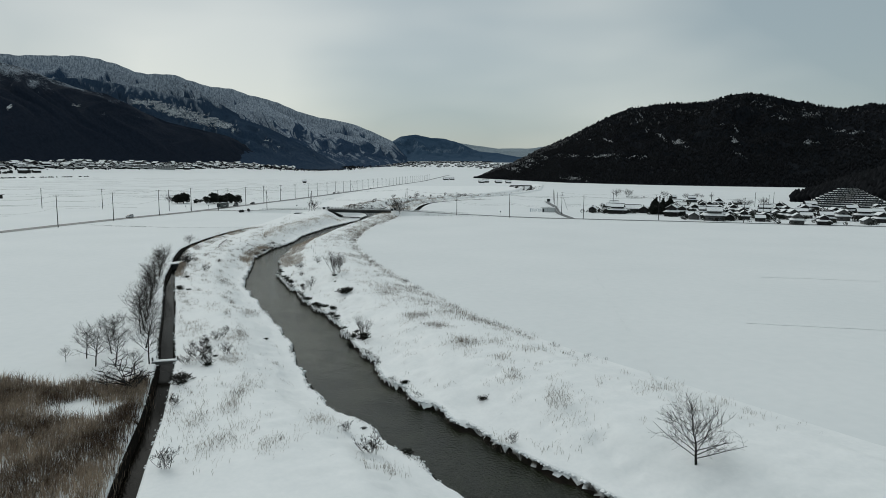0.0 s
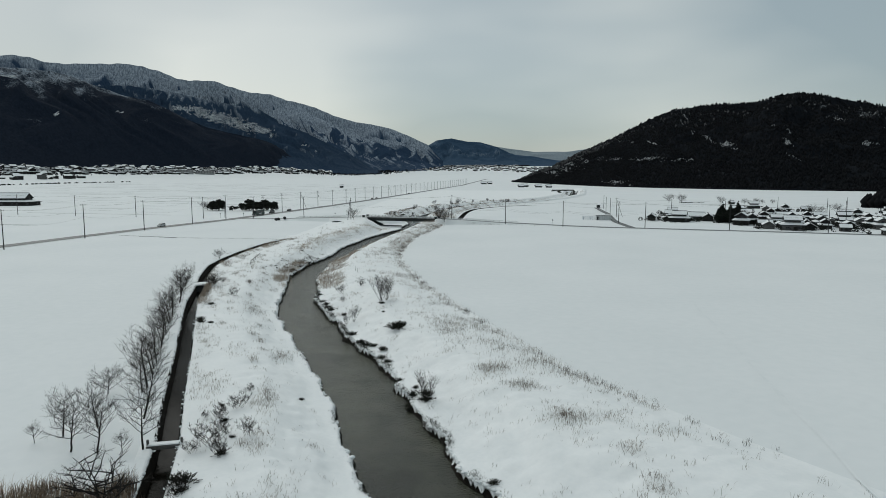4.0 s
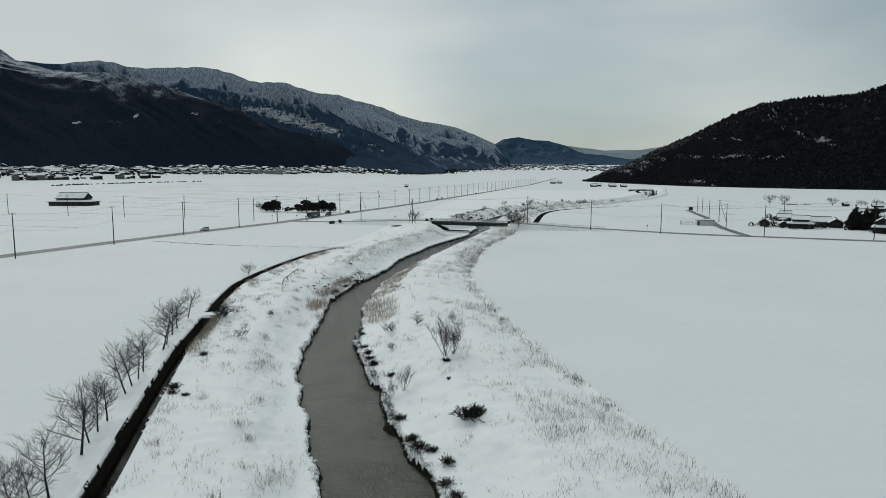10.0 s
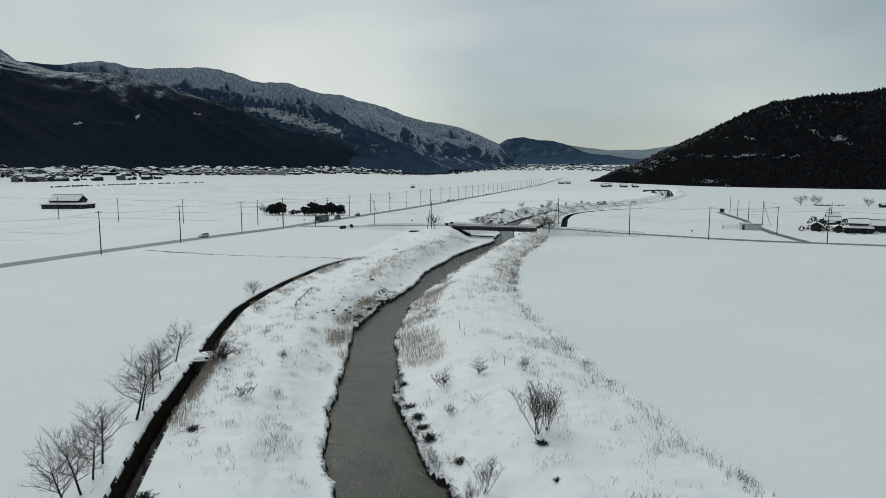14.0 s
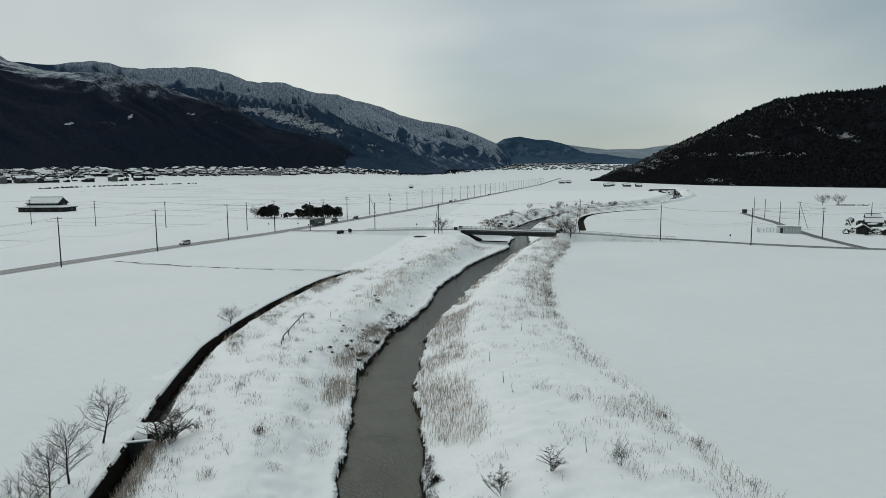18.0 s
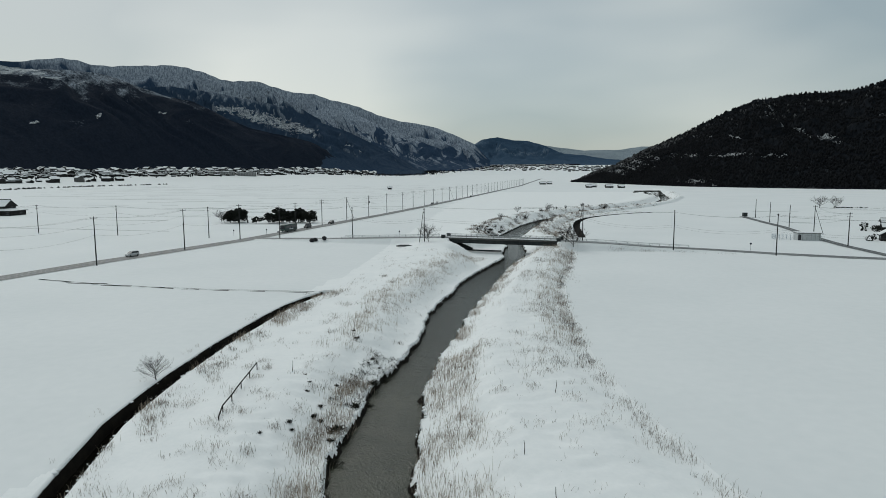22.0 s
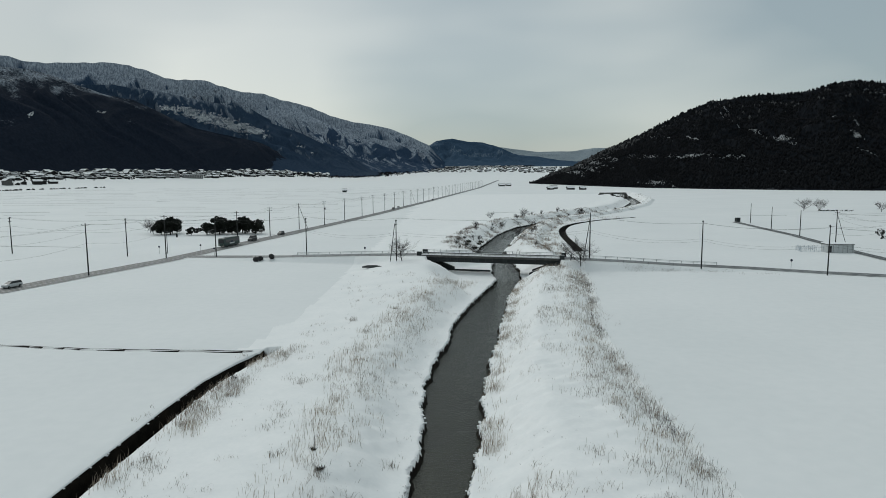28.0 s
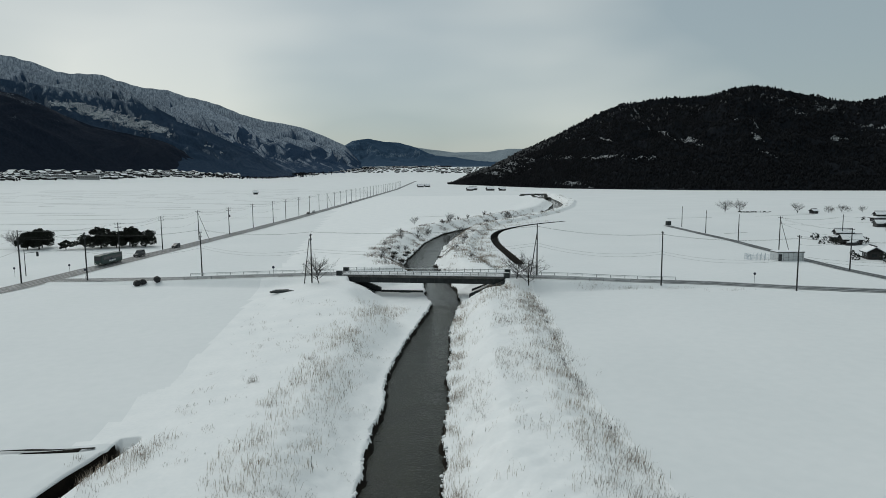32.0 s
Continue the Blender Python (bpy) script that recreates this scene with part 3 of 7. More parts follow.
def bund_line(x0, y0, x1, y1):
    n = max(2, int(math.hypot(x1 - x0, y1 - y0) / 14))
    run = []
    for k in range(n + 1):
        x, y = x0 + (x1 - x0) * k / n, y0 + (y1 - y0) * k / n + br.uniform(-0.5, 0.5)
        if br.random() < 0.72:
            run.append((x, y, float(ground_height(x, y)) + 0.02))
        elif len(run) > 1:
            bund.tube(run, 0.12, 4, False)
            run = []
        else:
            run = []
    if len(run) > 1:
        bund.tube(run, 0.12, 4, False)


for k in range(26):
    y = 470 + 38 * k + br.uniform(-8, 8)
    bund_line(-260 - 0.5 * (y - 470) - br.uniform(0, 200), y + 30, float(main_road(y)) - 12 - br.uniform(0, 60), y)
bund_line(-164, 410, -420, 452)
bund_line(-168, 330, -460, 372)
bund_line(-60, 600, 40, 620)
bund_line(110, 560, 330, 590)
bund_line(105, 470, 200, 500)
tagged(new("paddy_bunds", bund.mesh("paddy_bunds", mat("bund_grass", (0.42, 0.425, 0.42), (0.66, 0.67, 0.67), 0.2, 0.9, 0.0))), "low grassy bunds between snow-covered paddies", "field bund", kind="stuff")


# ---- mountains: ridges round the valley, by bearing from its middle ----
def massif(name, a0, a1, na, r_foot, r_crest, r_back, crest, nr, material, seed, size, gully, label, skew=0.4):
    """A range between two bearings: its foot, crest line and crest height are given by bearing (degrees, to the right of +y). Spurs and gullies run down it, leaning by skew."""
    az = np.linspace(a0, a1, na)[:, None]
    f, c, b, h = (np.asarray(g(az)) for g in (r_foot, r_crest, r_back, crest))
    t = np.concatenate([np.linspace(0, 1, nr), np.linspace(1, 2, nr // 4)[1:]])[None, :]
    r = np.where(t <= 1, f + (c - f) * t, c + (b - c) * (t - 1))
    a = np.radians(az) + 0 * r
    up = np.where(t <= 1, np.sin(t.clip(0, 1) * math.pi / 2) ** 1.25, np.cos((t - 1).clip(0, 1) * math.pi / 2))
    body = np.abs(np.sin(t.clip(0, 1) * math.pi)) ** 0.5 * (t <= 1)
    arc = np.radians(az) * c
    run = arc + skew * (r - c) + 0.30 * size * bend(arc + 0 * r, r, seed + 20, size * 1.1) + 0.10 * size * bend(arc + 0 * r, r, seed + 21, size * 0.35)
    carve, tot = 0, 0
    for k, (w, fold) in enumerate(((1.0, 1.0), (0.62, 2.1), (0.62, 4.3), (0.50, 8.9), (0.18, 17.0))):
        ridge = 1 - 1.5 * np.abs(bend(run, 0.42 * (r - c), seed + 30 + k, 1.5 * size / fold))
        carve, tot = carve + w * ridge.clip(0, 1), tot + w
    carve = carve / tot
    z = h * up * (1 + gully * (carve - 0.9).clip(-1, 0) * body) + (0.003 * h + 0.5) * bend(arc + 0 * r, 0.4 * r, seed + 9, size / 7) * (t > 0)
    x, y = -25 + r * np.sin(a), 110 + r * np.cos(a)
    z = z + ground_height(-25 + f * np.sin(np.radians(az)), 110 + f * np.cos(np.radians(az))) * (1 - np.clip(t, 0, 1)) - 6 * (t == 0) - 15 * (t >= 2)
    n = t.shape[1]
    i = np.arange(na * n).reshape(na, n)
    q = np.stack([i[:-1, :-1], i[1:, :-1], i[1:, 1:], i[:-1, 1:]], -1).reshape(-1, 4)
    me = array_mesh(name, np.stack([x, y, z], -1).reshape(-1, 3), q[:, ::-1], material, True)
    return tagged(new(name, me), label, "mountain", kind="structure"), (x, y, z)


def wood_mat(name, dark, dark2, snow, amount, size, lift=0.0, z0=0.0, z1=1.0, aspect_shade=0.0, leaf=0.11, soft=0.16, rag=1.5, gap=0.34, tilt=0.0, thin=0.0, relief=0.9, rib=22, facing=(-0.62, -0.5, 0.3)):
    """Forest with snow between the trees; more snow in patches and higher up."""
    m = bpy.data.materials.new(name)
    m.use_nodes = True
    nt = m.node_tree
    b = nt.nodes["Principled BSDF"]
    b.inputs["Roughness"].default_value, b.inputs["Specular IOR Level"].default_value = 0.95, 0.05
    co = nt.nodes.new("ShaderNodeTexCoord")

    def tex(scale, detail, stretch=(1, 1, 1), rough=0.55):
        mp = nt.nodes.new("ShaderNodeMapping")
        mp.inputs["Scale"].default_value = stretch
        n = nt.nodes.new("ShaderNodeTexNoise")
        n.inputs["Scale"].default_value, n.inputs["Detail"].default_value, n.inputs["Roughness"].default_value = scale, detail, rough
        nt.links.new(co.outputs["Object"], mp.inputs["Vector"])
        nt.links.new(mp.outputs["Vector"], n.inputs["Vector"])
        return n.outputs["Fac"]

    def calc(op, p, q, r=None):
        n = nt.nodes.new("ShaderNodeMath")
        n.operation = op
        for k, v in enumerate((p, q, r)):
            if v is None:
                continue
            if isinstance(v, (int, float)):
                n.inputs[k].default_value = v
            else:
                nt.links.new(v, n.inputs[k])
        return n.outputs[0]

    patch = tex(1 / size, 3, (1, 1, 1.6))
    streak = tex(rib / size, 6, (1, 1, 0.22), 0.68)
    grain = tex(leaf, 4, (1, 1, 0.3), 0.75)
    sep = nt.nodes.new("ShaderNodeSeparateXYZ")
    nt.links.new(co.outputs["Object"], sep.inputs[0])
    high = nt.nodes.new("ShaderNodeMapRange")
    high.inputs["From Min"].default_value, high.inputs["From Max"].default_value = z0, z1
    nt.links.new(calc("MULTIPLY_ADD", sep.outputs["X"], tilt, sep.outputs["Z"]), high.inputs["Value"])
    s = calc("MULTIPLY_ADD", patch, rag, calc("MULTIPLY", streak, 0.9))
    s = calc("MULTIPLY_ADD", high.outputs[0], lift, s)
    # Snow by slope direction; it also paints the spurs' light and dark sides.
    if aspect_shade:
        geo = nt.nodes.new("ShaderNodeNewGeometry")
        face = nt.nodes.new("ShaderNodeVectorMath")
        face.operation = "DOT_PRODUCT"
        face.inputs[1].default_value = facing
        nt.links.new(geo.outputs["Normal"], face.inputs[0])
        s = calc("MULTIPLY_ADD", face.outputs["Value"], aspect_shade, s)
    cover = nt.nodes.new("ShaderNodeMapRange")
    cover.inputs["From Min"].default_value, cover.inputs["From Max"].default_value = amount, amount + soft
    nt.links.new(s, cover.inputs["Value"])
    gr = nt.nodes.new("ShaderNodeMapRange")
    gr.inputs["From Min"].default_value, gr.inputs["From Max"].default_value = gap, gap + 0.3
    gr.inputs["To Min"].default_value = thin
    nt.links.new(grain, gr.inputs["Value"])
    fac = calc("MULTIPLY", cover.outputs[0], gr.outputs[0])
    rp = nt.nodes.new("ShaderNodeValToRGB")
    rp.color_ramp.elements[0].position, rp.color_ramp.elements[0].color = 0.38, (*dark, 1)
    rp.color_ramp.elements[1].position, rp.color_ramp.elements[1].color = 0.64, (*dark2, 1)
    nt.links.new(grain, rp.inputs["Fac"])
    mx = nt.nodes.new("ShaderNodeMix")
    mx.data_type = "RGBA"
    nt.links.new(fac, mx.inputs[0])
    nt.links.new(rp.outputs["Color"], mx.inputs[6])
    mx.inputs[7].default_value = (*snow, 1)
    nt.links.new(mx.outputs[2], b.inputs["Base Color"])
    bp = nt.nodes.new("ShaderNodeBump")
    bp.inputs["Strength"].default_value, bp.inputs["Distance"].default_value = relief, min(0.7 / leaf, 6.0)
    nt.links.new(grain, bp.inputs["Height"])
    nt.links.new(bp.outputs["Normal"], b.inputs["Normal"])
    return m


def bearing(text):
    pairs = [tuple(map(float, p.split(":"))) for p in text.split()]
    x, v = np.array(pairs).T
    return lambda a: np.interp(a, x, v)


# Haze is put into all these colours but the hill's: bluer farther off.
FOREST_FAR = wood_mat("hazed_far_forest", (0.024, 0.047, 0.086), (0.040, 0.068, 0.115), (0.46, 0.51, 0.575), 2.0, 420, 1.6, 60, 205, 2.3, 0.16, 0.8, 1.6, 0.38, tilt=0.195, thin=0.25, relief=0.4, rib=6)
FOREST_MID = wood_mat("hazed_spur_forest", (0.021, 0.040, 0.072), (0.033, 0.057, 0.093), (0.42, 0.47, 0.53), 1.84, 420, 1.6, 75, 205, 1.2, 0.16, 0.45, 1.2, 0.38, tilt=0.195, thin=0.2, relief=0.4, rib=7)
FOREST_LOW = wood_mat("hazed_foothill_forest", (0.0095, 0.0145, 0.025), (0.016, 0.0235, 0.038), (0.36, 0.41, 0.47), 1.56, 120, 0.62, 260, 400, 0.3, 0.14, 0.3)
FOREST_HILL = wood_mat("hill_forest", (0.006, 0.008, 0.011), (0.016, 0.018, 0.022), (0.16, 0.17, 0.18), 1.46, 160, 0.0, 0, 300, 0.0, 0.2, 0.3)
FOREST_HAZE = wood_mat("hazed_distant_forest", (0.028, 0.060, 0.104), (0.048, 0.085, 0.135), (0.26, 0.32, 0.38), 1.52, 260, 0.2, 100, 300, 0.15, 0.25, 0.25, relief=0.4)
FOREST_PALE = wood_mat("hazed_pale_forest", (0.11, 0.15, 0.185), (0.17, 0.21, 0.245), (0.38, 0.43, 0.46), 1.2, 380, 0.3, 80, 220, 0.4, 0.4, 0.4)

slope_back = bearing("-75:.14 -60:.15 -48:.162 -41.6:.152 -37.9:.1489 -36.3:.1546 -34.7:.1586 -33.8:.1575 -32.9:.1527 -31.7:.1523 -29.6:.1553 -27.3:.1585 -26:.1563 -24.6:.1499 -23.5:.1422 -22.6:.1404 -20.5:.1416 -19.6:.1354 -17.9:.1275 -15.9:.1248 -14.6:.1170 -13.8:.1145 -12.2:.1074 -10.6:.0953 -8.5:.0856 -7.3:.0831 -5.7:.0774 -4:.0663 -2.2:.0517 -1:.03 0:.012 4:.008")
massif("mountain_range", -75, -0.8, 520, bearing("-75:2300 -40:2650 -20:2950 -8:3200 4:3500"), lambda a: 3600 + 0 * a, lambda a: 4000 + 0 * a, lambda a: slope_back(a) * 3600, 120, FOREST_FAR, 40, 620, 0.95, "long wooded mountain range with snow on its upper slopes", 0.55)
# nearer spurs that come down from the crest one behind the other
for name, far, foot_r, nodes, seed in (
    ("mountain_spur_far", 3420, 2900, "-20:.07 -17:.094 -14.8:.109 -13.8:.1118 -12.2:.0943 -10:.0769 -7.3:.0591 -4.4:.0394 -2.4:.0221 -1:.002", 140),
    ("mountain_spur_middle", 3250, 2780, "-28:.10 -24.5:.121 -21.4:.1370 -20.4:.1380 -19.2:.1294 -18.1:.1170 -16.6:.0987 -14.6:.0801 -12.6:.0593 -9.8:.0400 -7.4:.0228 -5:.002", 150),
    ("mountain_spur_near", 3080, 2620, "-34:.10 -31:.122 -29:.1285 -27.3:.1305 -25.8:.1272 -24:.1246 -22.2:.1185 -20.4:.1131 -18.5:.1074 -17.1:.0972 -15.4:.0840 -13.1:.0706 -10.6:.0497 -8.6:.0318 -7.4:.0172 -5:.002", 160)):
    nodes = bearing(nodes)
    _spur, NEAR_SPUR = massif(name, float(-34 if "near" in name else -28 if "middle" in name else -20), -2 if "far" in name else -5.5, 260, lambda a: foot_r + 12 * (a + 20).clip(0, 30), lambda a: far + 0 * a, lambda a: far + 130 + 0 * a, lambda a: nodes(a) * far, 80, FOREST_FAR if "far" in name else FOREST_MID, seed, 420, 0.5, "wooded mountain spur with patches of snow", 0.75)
slope_front = bearing("-75:.12 -60:.145 -50:.166 -44:.174 -41.3:.1671 -40.4:.1540 -39.3:.1478 -37.9:.1434 -36.4:.1439 -34.5:.1455 -32.5:.1440 -31.1:.1391 -29.4:.1281 -27.5:.1167 -25.9:.1124 -24.8:.1038 -23.2:.0895 -21.4:.0765 -19.1:.0673 -16.6:.0580 -14.7:.0428 -12.7:.0286 -10.7:.0165 -8:.004")
r_front = bearing("-75:2550 -40:2700 -20:2820 -8:2990")
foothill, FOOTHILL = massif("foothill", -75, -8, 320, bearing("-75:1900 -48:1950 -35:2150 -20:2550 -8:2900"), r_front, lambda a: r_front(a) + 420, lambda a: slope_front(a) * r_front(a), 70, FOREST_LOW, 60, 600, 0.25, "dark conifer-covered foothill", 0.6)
slope_end = bearing("-6:.02 -3:.040 -2.1:.0505 -1.4:.0572 -.1:.0605 1.1:.0560 2.6:.0541 4:.0471 5.5:.0350 7.4:.0321 9:.027 12:.022 20:.02")
massif("mountain_end", -6, 20, 160, lambda a: 3900 + 0 * a, lambda a: 4450 + 0 * a, lambda a: 4700 + 0 * a, lambda a: slope_end(a) * 4450, 60, FOREST_HAZE, 80, 420, 0.6, "wooded mountain closing the valley, blue from painted haze")
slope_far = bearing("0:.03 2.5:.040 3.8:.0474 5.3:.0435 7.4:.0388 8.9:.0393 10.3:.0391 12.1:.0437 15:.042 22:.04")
massif("mountain_distant", 0, 22, 90, lambda a: 4550 + 0 * a, lambda a: 4750 + 0 * a, lambda a: 4850 + 0 * a, lambda a: slope_far(a) * 4750, 24, FOREST_PALE, 90, 700, 0.4, "distant mountains, pale from painted haze, below low cloud")
slope_hill = bearing("6.2:.0 7.9:.014 9.5:.021 10.9:.029 12.9:.045 15.3:.064 17.7:.086 20:.103 23.2:.109 26.2:.109 27.9:.115 28.8:.119 29.7:.120 31.4:.114 33.4:.104 35.7:.094 36.7:.092 38:.097 42:.09 50:.09 75:.1")
hill_foot = bearing("6:1600 7.2:1540 11:1380 15.2:1243 20:1160 24.7:1115 30:1105 36:1120 50:1150 75:1200")
hill_crest = bearing("6:1680 8:1660 12:1640 20:1600 28:1560 36:1640 75:1700")
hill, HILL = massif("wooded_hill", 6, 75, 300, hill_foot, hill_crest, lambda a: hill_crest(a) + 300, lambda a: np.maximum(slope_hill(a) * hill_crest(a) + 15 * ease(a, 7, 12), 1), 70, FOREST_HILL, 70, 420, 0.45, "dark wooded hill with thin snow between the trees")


# ---- bridge ----
def high(x, y):
    return float(ground_height(x, y))


def make_bridge():
    span, wide, top = 39.8, 6.0, 2.5
    turn = math.degrees(math.atan2(-10, 38.5))
    bridge = thing("bridge", pose(-53.5, 367.5, 0, 0, 0, turn), "steel girder road bridge with snow on its deck", "bridge")
    part("deck", Build().box(0, -3.0, top - 0.32, span, 3.0, top, bevel=0.03).mesh("deck", CONCRETE), bridge, "concrete deck slab")
    part("deck_snow", Build().box(0.1, -2.5, top + 0.004, span - 0.1, 2.5, top + 0.12, bevel=0.05).mesh("deck_snow", SNOW), bridge, "trodden snow on the deck")
    for a in (-0.75, 0.75):
        part("wheel_track", Build().box(0.1, a - 0.3, top + 0.122, span - 0.1, a + 0.3, top + 0.135).mesh("wheel_track", SLUSH), bridge)
    for y in (-2.45, -0.8, 0.8, 2.45):
        g = Build().box(0.6, y - 0.02, top - 1.55, span - 0.6, y + 0.02, top - 0.32)
        g.box(0.6, y - 0.2, top - 1.58, span - 0.6, y + 0.2, top - 1.54).box(0.6, y - 0.16, top - 0.36, span - 0.6, y + 0.16, top - 0.325)
        for k in range(20):
            x = 1.2 + k * (span - 2.4) / 19
            g.box(x - 0.015, y - 0.17, top - 1.54, x + 0.015, y + 0.17, top - 0.36)
        part("girder", g.mesh("girder", STEEL), bridge, "dark painted steel girder")
    for y in (-2.85, 2.85):
        kerb = part("kerb", Build().box(0, y - 0.15, top, span, y + 0.15, top + 0.25, bevel=0.02).mesh("kerb", CONCRETE), bridge)
        part("snow_cap", Build().box(0.05, y - 0.14, top + 0.254, span - 0.05, y + 0.14, top + 0.38, bevel=0.06).mesh("snow_cap", SNOW), kerb)
        rail = part("railing", Build().tube([(0.6, y, top + 1.0), (span - 0.6, y, top + 1.0)], 0.05, 6).tube([(0.6, y, top + 0.68), (span - 0.6, y, top + 0.68)], 0.035, 6).mesh("railing", RAIL), bridge, "grey steel railing with a line of snow")
        post = Build().box(-0.05, -0.05, 0, 0.05, 0.05, 1.0, bevel=0.01).mesh("post", RAIL)
        for k in range(21):
            part("post", post, rail, at=pose(0.8 + k * (span - 1.6) / 20, y, top + 0.2))
        part("snow_line", Build().box(0.6, y - 0.05, top + 1.045, span - 0.6, y + 0.05, top + 1.10, bevel=0.02).mesh("snow_line", SNOW), rail)
        for x in (0.0, span):
            pillar = part("end_pillar", Build().box(x - 0.65, y - 0.28, top - 0.2, x + 0.65, y + 0.28, top + 1.15, bevel=0.04).mesh("end_pillar", STEEL), bridge, "dark stone end pillar")
            part("snow_cap", Build().box(x - 0.6, y - 0.25, top + 1.152, x + 0.6, y + 0.25, top + 1.24, bevel=0.04).mesh("snow_cap", SNOW), pillar)
    for x0, x1 in ((0.2, 8.8), (span - 0.2, span - 8.6)):
        s = 1 if x1 > x0 else -1
        part("abutment", Build().box(min(x0, x0 - 1.2 * s), -3, -1.5, max(x0, x0 - 1.2 * s), 3, top - 0.34, bevel=0.03).mesh("abutment", CONCRETE), bridge, "concrete abutment")
        for y in (-3.75, 2.5):
            b = Build()
            b.slab([(x0, y, 2.1), (x0, y + 0.8, 2.1), (x1, y + 0.8, -1.25), (x1, y, -1.25)][:: s], 1.5)
            part("slope_beam", b.mesh("slope_beam", STEEL), bridge, "dark sloping concrete beam on the bank")
    # Dark wall added in place of the dark undercut below the snow shelf.
    part("toe_wall", Build().box(9.0, 1.9, -3.2, 19.4, 2.4, -1.72, bevel=0.05).mesh("toe_wall", STEEL), bridge, "low dark wall added for the snow shelf's undercut edge")
    return bridge


make_bridge()


# ---- poles and wires ----
def pole_mesh(h):
    return Build().tube([(0, 0, -0.6), (0, 0, h * 0.5), (0, 0, h)], [0.19, 0.16, 0.115], 8).mesh("shaft", POLE)


def make_pole(h, arms, stay=False, box=False):
    p = thing("utility_pole", pose(0, 0, 0), "grey concrete utility pole standing in the snow", "utility pole", "utility poles")
    part("shaft", pole_mesh(h), p)
    for k in range(arms):
        z = h - 0.45 - 1.1 * k
        arm = part("crossarm", Build().box(-0.95, -0.06, z - 0.05, 0.95, 0.06, z + 0.05, bevel=0.01).mesh("crossarm", POLE), p, "steel crossarm")
        ins = Build().tube([(0, 0, 0), (0, 0, 0.12), (0, 0, 0.26)], [0.05, 0.085, 0.05], 6).mesh("insulator", RAIL)
        for x in (-0.85, 0.0, 0.85):
            part("insulator", ins, arm, "pale ceramic insulator", at=pose(x, 0.0 if x else 0.16, z + 0.05))
    if box:
        part("transformer", Build().tube([(0.45, 0, h - 4.4), (0.45, 0, h - 3.4)], 0.27, 10).box(0.1, -0.05, h - 4.0, 0.3, 0.05, h - 3.9).mesh("transformer", POLE), p, "cylindrical transformer")
    else:
        part("bracket", Build().box(-0.35, -0.05, h * 0.62, 0.35, 0.05, h * 0.62 + 0.07).mesh("bracket", POLE), p)
    if stay:
        part("stay_pole", Build().tube([(0.15, 0, h - 1.3), (4.2, -0.4, -0.4)], [0.08, 0.1], 6).mesh("stay_pole", POLE), p, "leaning prop pole")
    return p


pole_kinds = [make_pole(13.4, 1), make_pole(12.2, 2), make_pole(12.3, 1, True), make_pole(12.3, 2, False, True), make_pole(10.6, 0)]
used = set()


def place(kinds, k, x, y, turn, scale=1.0, z=None):
    m = pose(x, y, high(x, y) if z is None else z, 0, 0, turn) @ Matrix.Scale(scale, 4)
    if (id(kinds), k) in used:
        return copy_thing(kinds[k], m)
    used.add((id(kinds), k))
    kinds[k].matrix_basis = m
    return kinds[k]


def wires(pts, tops, lows, seed):
    """Sagging lines between neighbouring poles."""
    b = Build()
    for (x0, y0, h0), (x1, y1, h1) in zip(pts, pts[1:]):
        z0, z1 = high(x0, y0), high(x1, y1)
        d = Vector((x1 - x0, y1 - y0, 0)).normalized()
        n = Vector((d.y, -d.x, 0))
        for off, drop in [(o, 0.25) for o in tops] + [(0.12, v) for v in lows]:
            q = []
            for k in range(9):
                t = k / 8
                sag = 4 * t * (1 - t) * (0.9 + 0.12 * drop)
                q.append((x0 + (x1 - x0) * t + n.x * off, y0 + (y1 - y0) * t + n.y * off, (z0 + h0) * (1 - t) + (z1 + h1) * t - drop - sag))
            b.tube(q, 0.017, 3, False)
    return tagged(new("overhead_wires", b.mesh("overhead_wires", WIRE)), "thin dark overhead wires between the poles", "wires", kind="stuff")


near_road = [(-160.5, 200), (-156.5, 237.5), (-151, 275), (-144.6, 310), (-138, 346.5), (-133.4, 381)]
for k, (x, y) in enumerate(near_road):
    place(pole_kinds, 0, x, y, 15)
wires([(x, y, 13.4) for x, y in near_road] + [(-124.1, 420, 12.2)], (-0.85, 0.85), (2.2, 5.0), 1)
far_road = [(-124.1, 420), (-121.1, 452), (-116.5, 484.5), (-109.6, 510), (-105.4, 547), (-99.6, 577)]
far_road += [(float(main_road(y)) - 4.2, y) for y in range(608, 1560, 32)]
for k, (x, y) in enumerate(far_road):
    place(pole_kinds, 2 if k in (2, 10, 17) else 3 if k in (3, 14) else 1, x, y, 10)
wires([(x, y, 12.2) for x, y in far_road[:16]], (-0.85, 0.85), (1.2, 4.0), 2)
west = [(-118, 381.5), (-148, 386), (-190.4, 394), (-230, 401), (-270, 409), (-321, 424), (-361, 436)]
for x, y in west:
    place(pole_kinds, 1, x, y, -80)
wires([(x, y, 12.2) for x, y in west], (-0.85, 0.85), (3.0,), 3)
lane_poles = [(-118, 381.5), (-89.2, 378.5), (-60.3, 360.5), (-7.6, 358.5), (19.5, 350.3), (47, 341.8), (84, 331.5), (121.5, 326.5), (158, 311)]
for x, y in lane_poles[1:]:
    place(pole_kinds, 0 if x > -50 else 1, x, y, 80, 0.93)
wires([(x, y, 12.0) for x, y in lane_poles], (-0.5, 0.5), (4.2, 4.8), 4)
